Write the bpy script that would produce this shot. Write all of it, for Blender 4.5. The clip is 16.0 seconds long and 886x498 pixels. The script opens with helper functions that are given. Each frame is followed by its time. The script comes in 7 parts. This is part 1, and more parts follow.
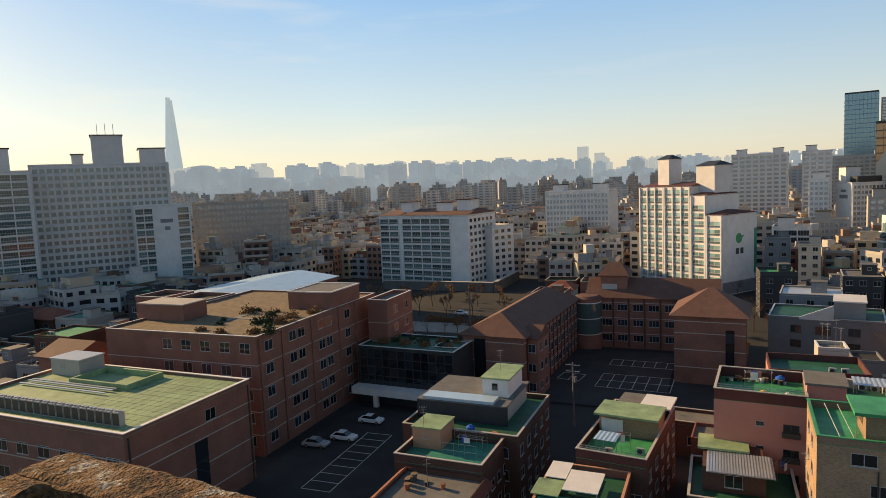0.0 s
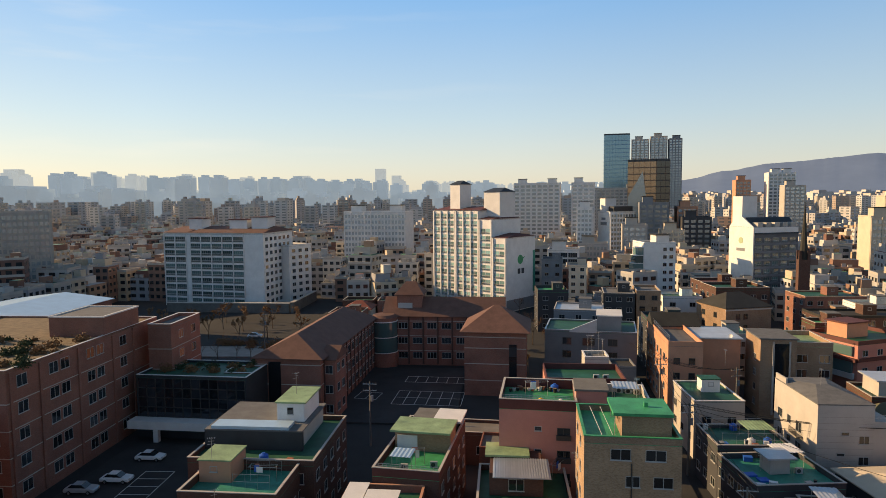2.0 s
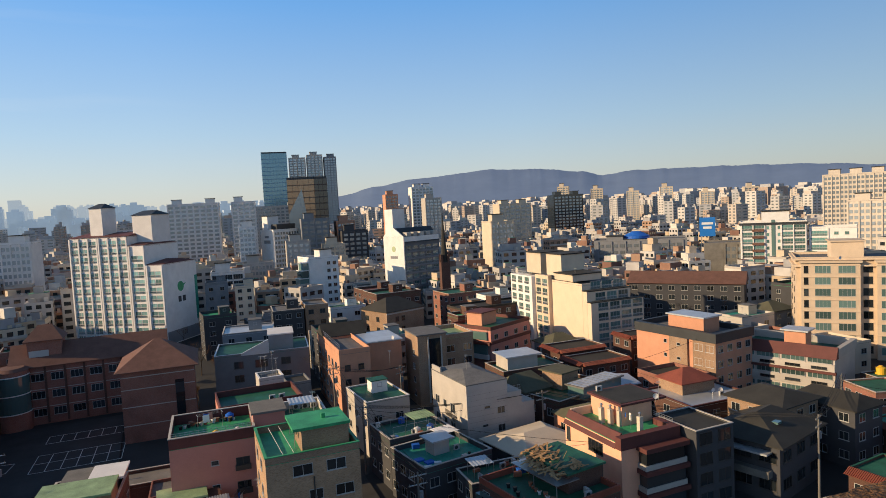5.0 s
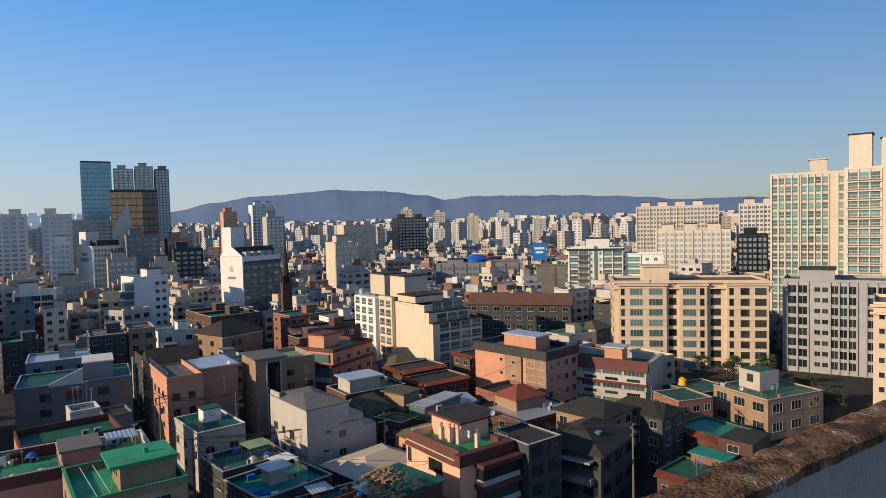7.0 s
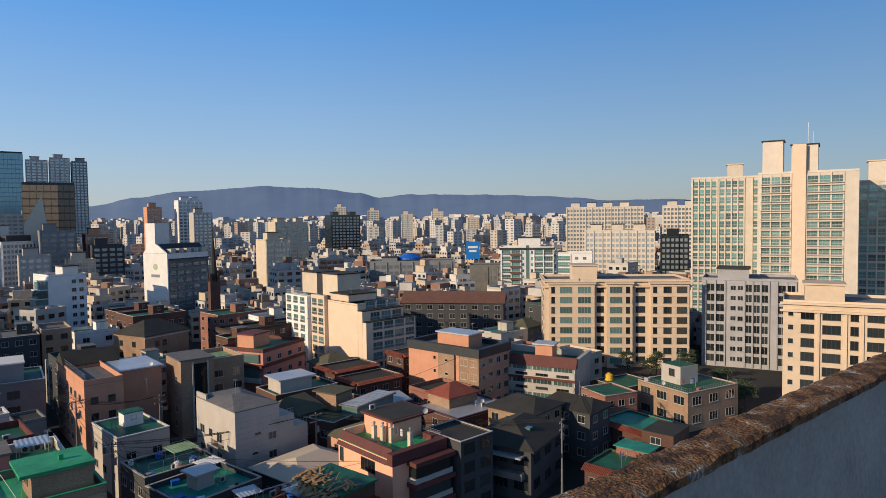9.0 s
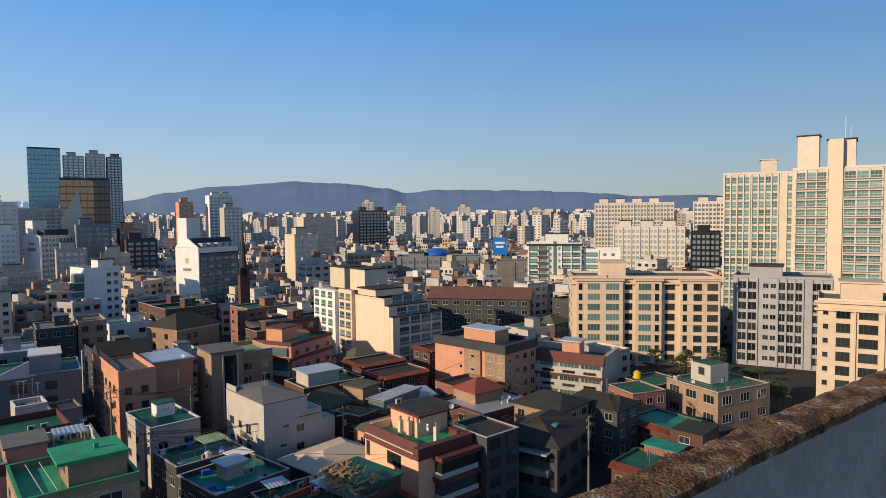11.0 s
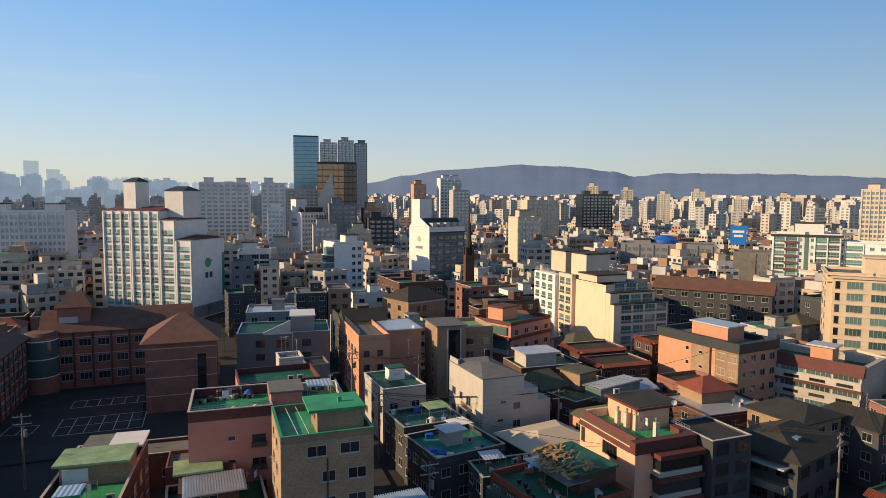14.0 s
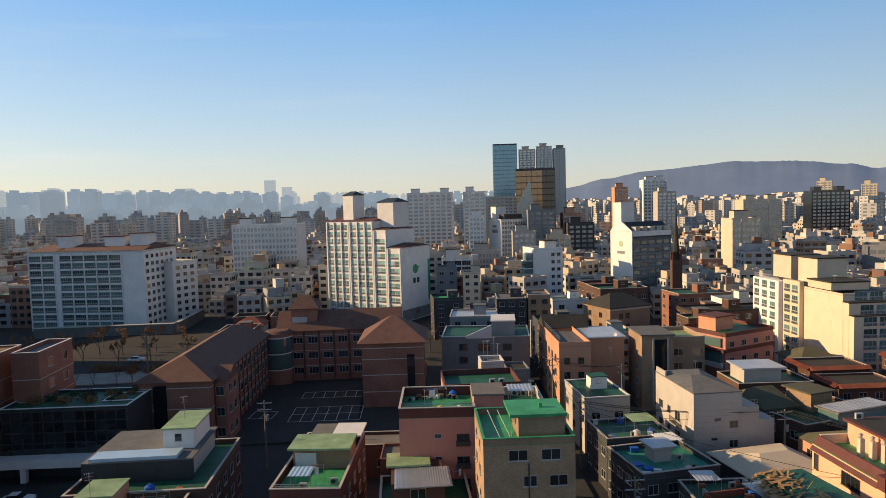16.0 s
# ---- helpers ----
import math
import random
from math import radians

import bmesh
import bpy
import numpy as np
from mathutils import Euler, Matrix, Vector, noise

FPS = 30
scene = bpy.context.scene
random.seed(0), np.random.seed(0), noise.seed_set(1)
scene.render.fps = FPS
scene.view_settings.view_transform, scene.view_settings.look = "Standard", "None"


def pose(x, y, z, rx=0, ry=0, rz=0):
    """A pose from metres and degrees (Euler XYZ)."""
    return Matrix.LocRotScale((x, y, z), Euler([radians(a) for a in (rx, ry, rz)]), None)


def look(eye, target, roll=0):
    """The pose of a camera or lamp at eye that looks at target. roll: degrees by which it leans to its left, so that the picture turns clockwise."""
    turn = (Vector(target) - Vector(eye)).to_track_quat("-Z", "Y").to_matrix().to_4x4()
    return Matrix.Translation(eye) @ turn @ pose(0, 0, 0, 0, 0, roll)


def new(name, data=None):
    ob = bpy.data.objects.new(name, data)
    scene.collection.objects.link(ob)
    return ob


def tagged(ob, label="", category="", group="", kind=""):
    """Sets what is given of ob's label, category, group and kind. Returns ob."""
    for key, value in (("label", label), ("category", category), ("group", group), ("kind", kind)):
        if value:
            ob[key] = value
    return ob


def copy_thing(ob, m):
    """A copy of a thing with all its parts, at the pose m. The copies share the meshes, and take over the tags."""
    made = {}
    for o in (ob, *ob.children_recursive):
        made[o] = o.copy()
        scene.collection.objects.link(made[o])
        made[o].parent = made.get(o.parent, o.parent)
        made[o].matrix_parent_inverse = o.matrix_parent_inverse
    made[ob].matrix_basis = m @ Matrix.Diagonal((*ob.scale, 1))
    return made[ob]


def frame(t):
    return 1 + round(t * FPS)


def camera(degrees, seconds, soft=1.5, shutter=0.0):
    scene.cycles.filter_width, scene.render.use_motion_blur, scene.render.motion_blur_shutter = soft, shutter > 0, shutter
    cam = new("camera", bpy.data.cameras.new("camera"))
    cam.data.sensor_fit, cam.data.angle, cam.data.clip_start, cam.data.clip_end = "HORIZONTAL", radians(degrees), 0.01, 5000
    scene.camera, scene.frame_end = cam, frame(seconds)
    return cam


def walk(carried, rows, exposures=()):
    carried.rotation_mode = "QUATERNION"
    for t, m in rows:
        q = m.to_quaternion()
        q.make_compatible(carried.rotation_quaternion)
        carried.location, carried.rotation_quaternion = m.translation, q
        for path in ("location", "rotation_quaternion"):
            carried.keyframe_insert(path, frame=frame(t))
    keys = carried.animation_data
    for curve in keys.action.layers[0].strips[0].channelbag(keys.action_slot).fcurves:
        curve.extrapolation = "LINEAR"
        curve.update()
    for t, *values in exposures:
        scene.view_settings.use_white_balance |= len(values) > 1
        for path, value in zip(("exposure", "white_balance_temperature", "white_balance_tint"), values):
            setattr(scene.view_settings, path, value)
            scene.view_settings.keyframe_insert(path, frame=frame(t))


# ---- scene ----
# camera: held at one spot over the parapet of a tall roof, turned by hand
EYE = 42.0
cam = camera(69.4, 16.0, soft=0.6)
TURNS = [
    (0.0, 23.16, -5.79, 2.51),
    (0.5, 16.77, -5.92, 2.35),
    (1.0, 14.21, -5.51, 1.86),
    (1.5, 10.49, -4.93, 1.92),
    (2.0, 5.33, -4.48, 0.49),
    (2.5, 2.18, -4.09, 0.90),
    (3.0, -1.05, -5.24, 2.02),
    (3.5, -5.29, -5.42, 1.71),
    (4.0, -12.13, -4.25, 1.42),
    (4.5, -19.17, -3.94, 2.38),
    (7.0, -38.07, -2.38, 1.34),
    (7.5, -42.98, -2.53, 0.91),
    (8.0, -44.25, -2.64, 0.44),
    (10.5, -43.15, -2.64, 1.19),
    (11.0, -41.54, -3.00, 0.56),
    (11.5, -37.25, -3.43, 0.83),
    (12.0, -33.38, -3.53, 0.56),
    (12.5, -30.45, -3.40, 0.21),
    (13.0, -26.66, -3.71, 0.19),
    (13.5, -23.86, -4.26, -0.30),
    (14.0, -21.77, -4.45, -0.33),
    (14.5, -18.34, -4.69, 0.73),
    (15.0, -14.89, -4.23, 1.16),
    (15.5, -10.26, -3.86, 1.57),
    (16.0, -4.17, -3.74, 1.53),
]
walk(cam, [(t, pose(0, 0, EYE, 90 + pitch, roll, yaw)) for t, yaw, pitch, roll in TURNS],
     exposures=[(0.0, 0.48, 8200, 8), (1.5, 0.48, 7900, 8), (3.0, 0.46, 7300, 8), (4.5, 0.34, 6700, 7), (7.0, 0.12, 5850, 6), (9.0, 0.05, 5750, 6), (11.0, 0.12, 5850, 6), (13.0, 0.25, 6250, 6), (16.0, 0.38, 7200, 8)])

# ---- light ----
SUN_AZ, SUN_EL = 80.0, 19.0
world = bpy.data.worlds.new("sky")
scene.world = world
world.use_nodes = True
wn, wl = world.node_tree.nodes, world.node_tree.links
wn.clear()
sky = wn.new("ShaderNodeTexSky")
sky.sky_type = "NISHITA"
sky.sun_disc = False
sky.sun_elevation, sky.sun_rotation = radians(SUN_EL), radians(-SUN_AZ)
sky.air_density, sky.dust_density, sky.ozone_density = 1.0, 0.9, 2.4
bg = wn.new("ShaderNodeBackground")
bg.inputs["Strength"].default_value = 0.15
wo = wn.new("ShaderNodeOutputWorld")
# thin cirrus drawn out in streaks high up
wtc, wmap, wnoise, wramp, wmix = (wn.new("ShaderNode" + k) for k in ("TexCoord", "Mapping", "TexNoise", "ValToRGB", "MixRGB"))
wmap.inputs["Rotation"].default_value = (0.25, 0.1, 0.5)
wmap.inputs["Scale"].default_value = (1.1, 3.0, 14.0)
wnoise.inputs["Scale"].default_value, wnoise.inputs["Detail"].default_value, wnoise.inputs["Roughness"].default_value = 1.3, 5, 0.5
wramp.color_ramp.elements[0].position, wramp.color_ramp.elements[1].position = 0.55, 0.9
wramp.color_ramp.elements[1].color = (0.6, 0.6, 0.6, 1)
hue = wn.new("ShaderNodeHueSaturation")
hue.inputs["Saturation"].default_value = 1.05
wmix.inputs["Color2"].default_value = (5.0, 4.8, 4.5, 1)
wl.new(wtc.outputs["Generated"], wmap.inputs["Vector"])
wl.new(wmap.outputs[0], wnoise.inputs["Vector"])
wl.new(wnoise.outputs["Fac"], wramp.inputs["Fac"])
wl.new(sky.outputs[0], hue.inputs["Color"])
# high veil of winter haze: pale near the horizon, blue above
wsep, wrange, wveil, wmix2 = (wn.new("ShaderNode" + k) for k in ("SeparateXYZ", "MapRange", "ValToRGB", "MixRGB"))
wrange.inputs["From Min"].default_value, wrange.inputs["From Max"].default_value = -0.02, 1.0
for pos, tint in ((0.138, (0.55, 0.735, 0.98)), (0.314, (0.20, 0.53, 1.12)), (0.627, (0.09, 0.18, 0.36))):
    stop = wveil.color_ramp.elements.new(pos)
    stop.color = (*tint, 1)
wveil.color_ramp.elements[0].color, wveil.color_ramp.elements[-1].color = (0.92, 0.83, 0.72, 1), (0.07, 0.115, 0.21, 1)
lift = wn.new("ShaderNodeVectorMath")
lift.operation = "SCALE"
lift.inputs["Scale"].default_value = 4.6
wl.new(wtc.outputs["Generated"], wsep.inputs[0])
wl.new(wsep.outputs["Z"], wrange.inputs["Value"])
wl.new(wrange.outputs[0], wveil.inputs["Fac"])
wl.new(wveil.outputs[0], lift.inputs[0])
wmix2.inputs["Fac"].default_value = 0.70
wl.new(hue.outputs[0], wmix2.inputs["Color1"])
wl.new(lift.outputs[0], wmix2.inputs["Color2"])
# the sky is brighter round the sun's side and dims towards the opposite quarter
wdot, wside, wscale = wn.new("ShaderNodeVectorMath"), wn.new("ShaderNodeValToRGB"), wn.new("ShaderNodeMixRGB")
wdot.operation = "DOT_PRODUCT"
wdot.inputs[1].default_value = (-0.5 * math.sin(radians(SUN_AZ)), 0.5 * math.cos(radians(SUN_AZ)), 0)
whalf = wn.new("ShaderNodeMath")
whalf.inputs[1].default_value = 0.5
for pos, k in ((0.15, 0.74), (0.32, 0.90), (0.585, 1.0), (0.82, 0.98)):
    stop = wside.color_ramp.elements.new(pos)
    stop.color = (k, k, k, 1)
wside.color_ramp.elements[0].color, wside.color_ramp.elements[-1].color = (0.60, 0.60, 0.60, 1), (0.82, 0.82, 0.82, 1)
wscale.blend_type, wscale.inputs["Fac"].default_value = "MULTIPLY", 1.0
wl.new(wtc.outputs["Generated"], wdot.inputs[0])
wl.new(wdot.outputs["Value"], whalf.inputs[0])
wl.new(whalf.outputs[0], wside.inputs["Fac"])
wnear, wthin = wn.new("ShaderNodeMapRange"), wn.new("ShaderNodeMath")
wnear.inputs["From Min"].default_value, wnear.inputs["From Max"].default_value = 0.5, 0.9
wthin.operation = "MULTIPLY"
wl.new(whalf.outputs[0], wnear.inputs["Value"])
wl.new(wnear.outputs[0], wthin.inputs[0])
wl.new(wramp.outputs[0], wthin.inputs[1])
wl.new(wthin.outputs[0], wmix.inputs["Fac"])
wl.new(wmix2.outputs[0], wscale.inputs["Color1"])
wl.new(wside.outputs[0], wscale.inputs["Color2"])
wl.new(wscale.outputs[0], wmix.inputs["Color1"])
wl.new(wmix.outputs[0], bg.inputs["Color"])
wl.new(bg.outputs[0], wo.inputs["Surface"])

sun_data = bpy.data.lights.new("sun", "SUN")
sun_data.energy, sun_data.angle, sun_data.color = 5.0, radians(0.6), (1.0, 0.71, 0.43)
sun = new("sun", sun_data)
sun.matrix_world = look((-math.sin(radians(SUN_AZ)) * 500, math.cos(radians(SUN_AZ)) * 500, 500 * math.tan(radians(SUN_EL))), (0, 0, 0))


# ---- materials ----
MATS = {}


def mat(name, color, rough=0.8, var=0.18, scale=0.35, metal=0.0, bump=0.15, fine=9.0, spec=0.4):
    """Painted or raw surface with stains at two sizes and fine relief, in world metres."""
    m = bpy.data.materials.new(name)
    m.use_nodes = True
    n, l = m.node_tree.nodes, m.node_tree.links
    b = n["Principled BSDF"]
    b.inputs["Roughness"].default_value, b.inputs["Metallic"].default_value = rough, metal
    b.inputs["Specular IOR Level"].default_value = spec
    geo = n.new("ShaderNodeNewGeometry")
    big, small = n.new("ShaderNodeTexNoise"), n.new("ShaderNodeTexNoise")
    big.inputs["Scale"].default_value, small.inputs["Scale"].default_value = scale, fine
    big.inputs["Detail"].default_value, small.inputs["Detail"].default_value = 5, 3
    big.inputs["Roughness"].default_value = 0.65
    l.new(geo.outputs["Position"], big.inputs["Vector"])
    l.new(geo.outputs["Position"], small.inputs["Vector"])
    add = n.new("ShaderNodeMath")
    add.operation = "MULTIPLY_ADD"
    l.new(small.outputs["Fac"], add.inputs[0])
    add.inputs[1].default_value = 0.45
    l.new(big.outputs["Fac"], add.inputs[2])
    ramp = n.new("ShaderNodeMapRange")
    ramp.inputs["From Min"].default_value, ramp.inputs["From Max"].default_value = 0.45, 1.0
    ramp.inputs["To Min"].default_value, ramp.inputs["To Max"].default_value = 1 - var * 1.4, 1 + var
    l.new(add.outputs[0], ramp.inputs["Value"])
    info = n.new("ShaderNodeObjectInfo")
    tone = n.new("ShaderNodeMapRange")
    tone.inputs["To Min"].default_value, tone.inputs["To Max"].default_value = 0.93, 1.07
    l.new(info.outputs["Random"], tone.inputs["Value"])
    mul = n.new("ShaderNodeMath")
    mul.operation = "MULTIPLY"
    l.new(ramp.outputs[0], mul.inputs[0])
    l.new(tone.outputs[0], mul.inputs[1])
    col = n.new("ShaderNodeVectorMath")
    col.operation = "SCALE"
    col.inputs[0].default_value = color
    l.new(mul.outputs[0], col.inputs["Scale"])
    l.new(col.outputs[0], b.inputs["Base Color"])
    if bump:
        bp = n.new("ShaderNodeBump")
        bp.inputs["Strength"].default_value, bp.inputs["Distance"].default_value = bump, 0.05
        l.new(small.outputs["Fac"], bp.inputs["Height"])
        l.new(bp.outputs[0], b.inputs["Normal"])
    MATS[name] = m
    return m


def glowing(m, color):
    """Puts haze, the light of the air before a far backdrop, in as emission."""
    b = m.node_tree.nodes["Principled BSDF"]
    b.inputs["Emission Color"].default_value, b.inputs["Emission Strength"].default_value = (*color, 1), 1.0


def brickwork(name, c1, c2, mortar, course=0.075, length=0.23):
    """Facing brick: courses seen on any upright wall."""
    m = mat(name, c1, 0.85, 0.2, 0.25)
    n, l = m.node_tree.nodes, m.node_tree.links
    b = n["Principled BSDF"]
    geo = n.new("ShaderNodeNewGeometry")
    sep, comb, s = n.new("ShaderNodeSeparateXYZ"), n.new("ShaderNodeCombineXYZ"), n.new("ShaderNodeMath")
    l.new(geo.outputs["Position"], sep.inputs[0])
    l.new(sep.outputs[0], s.inputs[0])
    l.new(sep.outputs[1], s.inputs[1])
    l.new(s.outputs[0], comb.inputs[0])
    l.new(sep.outputs[2], comb.inputs[1])
    t = n.new("ShaderNodeTexBrick")
    t.inputs["Color1"].default_value, t.inputs["Color2"].default_value = (*c1, 1), (*c2, 1)
    t.inputs["Mortar"].default_value = (*mortar, 1)
    t.inputs["Scale"].default_value = 1.0
    t.inputs["Brick Width"].default_value, t.inputs["Row Height"].default_value = length, course
    t.inputs["Mortar Size"].default_value = 0.008
    l.new(comb.outputs[0], t.inputs["Vector"])
    scale = b.inputs["Base Color"].links[0].from_node
    l.new(t.outputs["Color"], scale.inputs[0])
    return m


def glass(name, color, rough=0.06, metal=0.0):
    m = bpy.data.materials.new(name)
    m.use_nodes = True
    n, l = m.node_tree.nodes, m.node_tree.links
    b = n["Principled BSDF"]
    b.inputs["Roughness"].default_value, b.inputs["IOR"].default_value = rough, 1.52
    b.inputs["Specular IOR Level"].default_value, b.inputs["Metallic"].default_value = 0.8, metal
    info, mr, v = n.new("ShaderNodeObjectInfo"), n.new("ShaderNodeMapRange"), n.new("ShaderNodeVectorMath")
    mr.inputs["To Min"].default_value, mr.inputs["To Max"].default_value = 0.45, 1.7
    v.operation = "SCALE"
    v.inputs[0].default_value = color
    l.new(info.outputs["Random"], mr.inputs["Value"])
    l.new(mr.outputs[0], v.inputs["Scale"])
    l.new(v.outputs[0], b.inputs["Base Color"])
    MATS[name] = m
    return m


def island(name, colors, rough=0.85):
    """Paint that differs from one separate block of a mesh to the next."""
    m = bpy.data.materials.new(name)
    m.use_nodes = True
    n, l = m.node_tree.nodes, m.node_tree.links
    b = n["Principled BSDF"]
    b.inputs["Roughness"].default_value = rough
    geo, r = n.new("ShaderNodeNewGeometry"), n.new("ShaderNodeValToRGB")
    r.color_ramp.interpolation = "CONSTANT"
    for i, c in enumerate(colors):
        e = r.color_ramp.elements[i] if i < 2 else r.color_ramp.elements.new(i / len(colors))
        e.position, e.color = i / len(colors), (*c, 1)
    noise_t = n.new("ShaderNodeTexNoise")
    noise_t.inputs["Scale"].default_value = 0.25
    l.new(geo.outputs["Position"], noise_t.inputs["Vector"])
    mr, v = n.new("ShaderNodeMapRange"), n.new("ShaderNodeVectorMath")
    mr.inputs["To Min"].default_value, mr.inputs["To Max"].default_value = 0.7, 1.25
    v.operation = "SCALE"
    l.new(noise_t.outputs["Fac"], mr.inputs["Value"])
    l.new(geo.outputs["Random Per Island"], r.inputs["Fac"])
    l.new(r.outputs["Color"], v.inputs[0])
    l.new(mr.outputs[0], v.inputs["Scale"])
    l.new(v.outputs[0], b.inputs["Base Color"])
    MATS[name] = m
    return m


WHITE = mat("white_paint", (0.70, 0.69, 0.67), 0.75, 0.10)
FRAME = mat("window_frame_paint", (0.40, 0.40, 0.39), 0.5, 0.06, bump=0)
DARKFRAME = mat("dark_window_frame", (0.06, 0.055, 0.05), 0.45, 0.1, bump=0)
CREAM = mat("cream_paint", (0.56, 0.48, 0.37), 0.8, 0.10)
IVORY = mat("ivory_paint", (0.58, 0.52, 0.44), 0.8, 0.10)
LILAC = mat("lilac_grey_paint", (0.33, 0.33, 0.345), 0.85, 0.12)
YELLOW = mat("pale_yellow_paint", (0.60, 0.48, 0.35), 0.8, 0.10)
BEIGE = mat("beige_paint", (0.64, 0.51, 0.38), 0.8, 0.07)
PINK = mat("salmon_paint", (0.50, 0.22, 0.175), 0.8, 0.10)
PEACH = mat("peach_paint", (0.78, 0.40, 0.26), 0.8, 0.08)
ORANGE = mat("orange_render", (0.53, 0.265, 0.165), 0.85, 0.12)
GREY = mat("grey_render", (0.21, 0.22, 0.235), 0.85, 0.12)
DARKGREY = mat("dark_grey_render", (0.052, 0.054, 0.06), 0.8, 0.12)
BLACKISH = mat("black_panel", (0.035, 0.04, 0.045), 0.55, 0.2)
PALE = mat("pale_stone_render", (0.43, 0.40, 0.36), 0.85, 0.10)
SLATE = mat("slate_grey_render", (0.135, 0.14, 0.148), 0.85, 0.12)
CONCRETE = mat("bare_concrete", (0.16, 0.153, 0.138), 0.9, 0.25)
MAROON = mat("maroon_trim", (0.11, 0.035, 0.03), 0.7, 0.2)
TILE = mat("red_roof_tile", (0.22, 0.06, 0.036), 0.7, 0.25)
SHINGLE = mat("brown_shingle", (0.14, 0.072, 0.055), 0.85, 0.2, 0.5)
DARKROOF = mat("dark_roofing", (0.036, 0.035, 0.03), 0.85, 0.25)
OLIVE = mat("olive_shingle", (0.09, 0.088, 0.055), 0.85, 0.2)
GREEN = mat("green_roof_coating", (0.045, 0.31, 0.13), 0.55, 0.30, 0.5)
DKGREEN = mat("dark_green_roof_coating", (0.018, 0.105, 0.06), 0.6, 0.35, 0.5)
LTGREEN = mat("faded_green_roof_coating", (0.25, 0.36, 0.19), 0.7, 0.3, 0.5)
TEAL = mat("teal_roof_coating", (0.03, 0.25, 0.18), 0.6, 0.35, 0.6)
GREYDECK = mat("grey_roof_deck", (0.14, 0.14, 0.138), 0.85, 0.25, 0.6)
METAL = mat("pale_sheet_metal", (0.48, 0.51, 0.54), 0.4, 0.12, metal=0.4, bump=0.05)
BLUEMETAL = mat("blue_sheet_metal", (0.42, 0.56, 0.66), 0.4, 0.1, metal=0.3, bump=0.05)
TARP = mat("blue_tarpaulin", (0.02, 0.12, 0.50), 0.45, 0.2)
STEEL = mat("galvanised_steel", (0.45, 0.46, 0.47), 0.4, 0.15, metal=0.8, bump=0)
YTANK = mat("yellow_plastic", (0.75, 0.45, 0.03), 0.5, 0.1, bump=0)
TERRACOTTA = mat("terracotta_pot_clay", (0.38, 0.13, 0.07), 0.8, 0.2)
ASPHALT = mat("asphalt", (0.04, 0.04, 0.04), 0.9, 0.3, 0.2)
CITYGROUND = mat("city_ground", (0.03, 0.03, 0.03), 0.9, 0.35, 0.05)
PAVING = mat("paving", (0.24, 0.23, 0.21), 0.9, 0.2)
LINE = mat("white_road_paint", (0.55, 0.55, 0.53), 0.7, 0.2)
SOIL = mat("dry_garden_soil", (0.19, 0.14, 0.085), 0.95, 0.35, 0.8)
CARWHITE = mat("white_car_paint", (0.75, 0.75, 0.75), 0.25, 0.03, bump=0)
RUBBER = mat("black_rubber", (0.02, 0.02, 0.02), 0.8, 0.1, bump=0)
BARK = mat("grey_bark", (0.10, 0.075, 0.055), 0.9, 0.25)
TWIG = mat("dry_brown_twigs", (0.16, 0.085, 0.045), 0.9, 0.3)
PINE = mat("pine_needles", (0.045, 0.065, 0.028), 0.85, 0.4, 1.5)
OLDLEAF = mat("withered_leaves", (0.20, 0.11, 0.05), 0.9, 0.35, 1.5)
HILL = mat("haze_tinted_wooded_hill", (0.085, 0.115, 0.165), 1.0, 0.15, 0.006, bump=0)
WIRE = mat("black_cable", (0.02, 0.02, 0.02), 0.7, 0.1, bump=0)
BRICK_RED = brickwork("red_school_brick", (0.27, 0.108, 0.075), (0.22, 0.088, 0.062), (0.26, 0.16, 0.125))
BRICK_BROWN = brickwork("brown_brick", (0.46, 0.29, 0.17), (0.31, 0.19, 0.105), (0.40, 0.31, 0.23))
BRICK_DARK = brickwork("dark_house_brick", (0.105, 0.045, 0.031), (0.078, 0.034, 0.025), (0.12, 0.085, 0.066))
BRICK_TAN = brickwork("tan_brick", (0.33, 0.21, 0.13), (0.25, 0.15, 0.09), (0.3, 0.24, 0.18))
GLASS = glass("window_glass", (0.02, 0.026, 0.03))
GREENGLASS = glass("green_tinted_glass", (0.075, 0.13, 0.125))
BLUEGLASS = glass("blue_tower_glass", (0.26, 0.44, 0.54), 0.15, 0.7)
GOLDGLASS = glass("bronze_mirror_glass", (0.36, 0.235, 0.15), 0.12, 0.6)
# brightened teal base holds part of the panes' sky reflection
TEALPANE = glass("teal_balcony_pane", (0.30, 0.52, 0.50), 0.2, 0.35)
TEALGLASS = glass("teal_tower_pane", (0.11, 0.23, 0.22), 0.12, 0.2)
# pale base stands in for haze on far panes and sky reflection on one facet
PALEGLASS = glass("pale_haze_and_sky_glass", (0.30, 0.34, 0.36), 0.2, 0.5)
DKGLASS = glass("dark_curtain_wall", (0.015, 0.02, 0.025))


# ---- building blocks ----
def bx(bm, x0, y0, z0, x1, y1, z1, mi=0):
    v = [bm.verts.new(p) for p in ((x0, y0, z0), (x1, y0, z0), (x1, y1, z0), (x0, y1, z0), (x0, y0, z1), (x1, y0, z1), (x1, y1, z1), (x0, y1, z1))]
    for q in ((0, 3, 2, 1), (4, 5, 6, 7), (0, 1, 5, 4), (1, 2, 6, 5), (2, 3, 7, 6), (3, 0, 4, 7)):
        bm.faces.new([v[i] for i in q]).material_index = mi


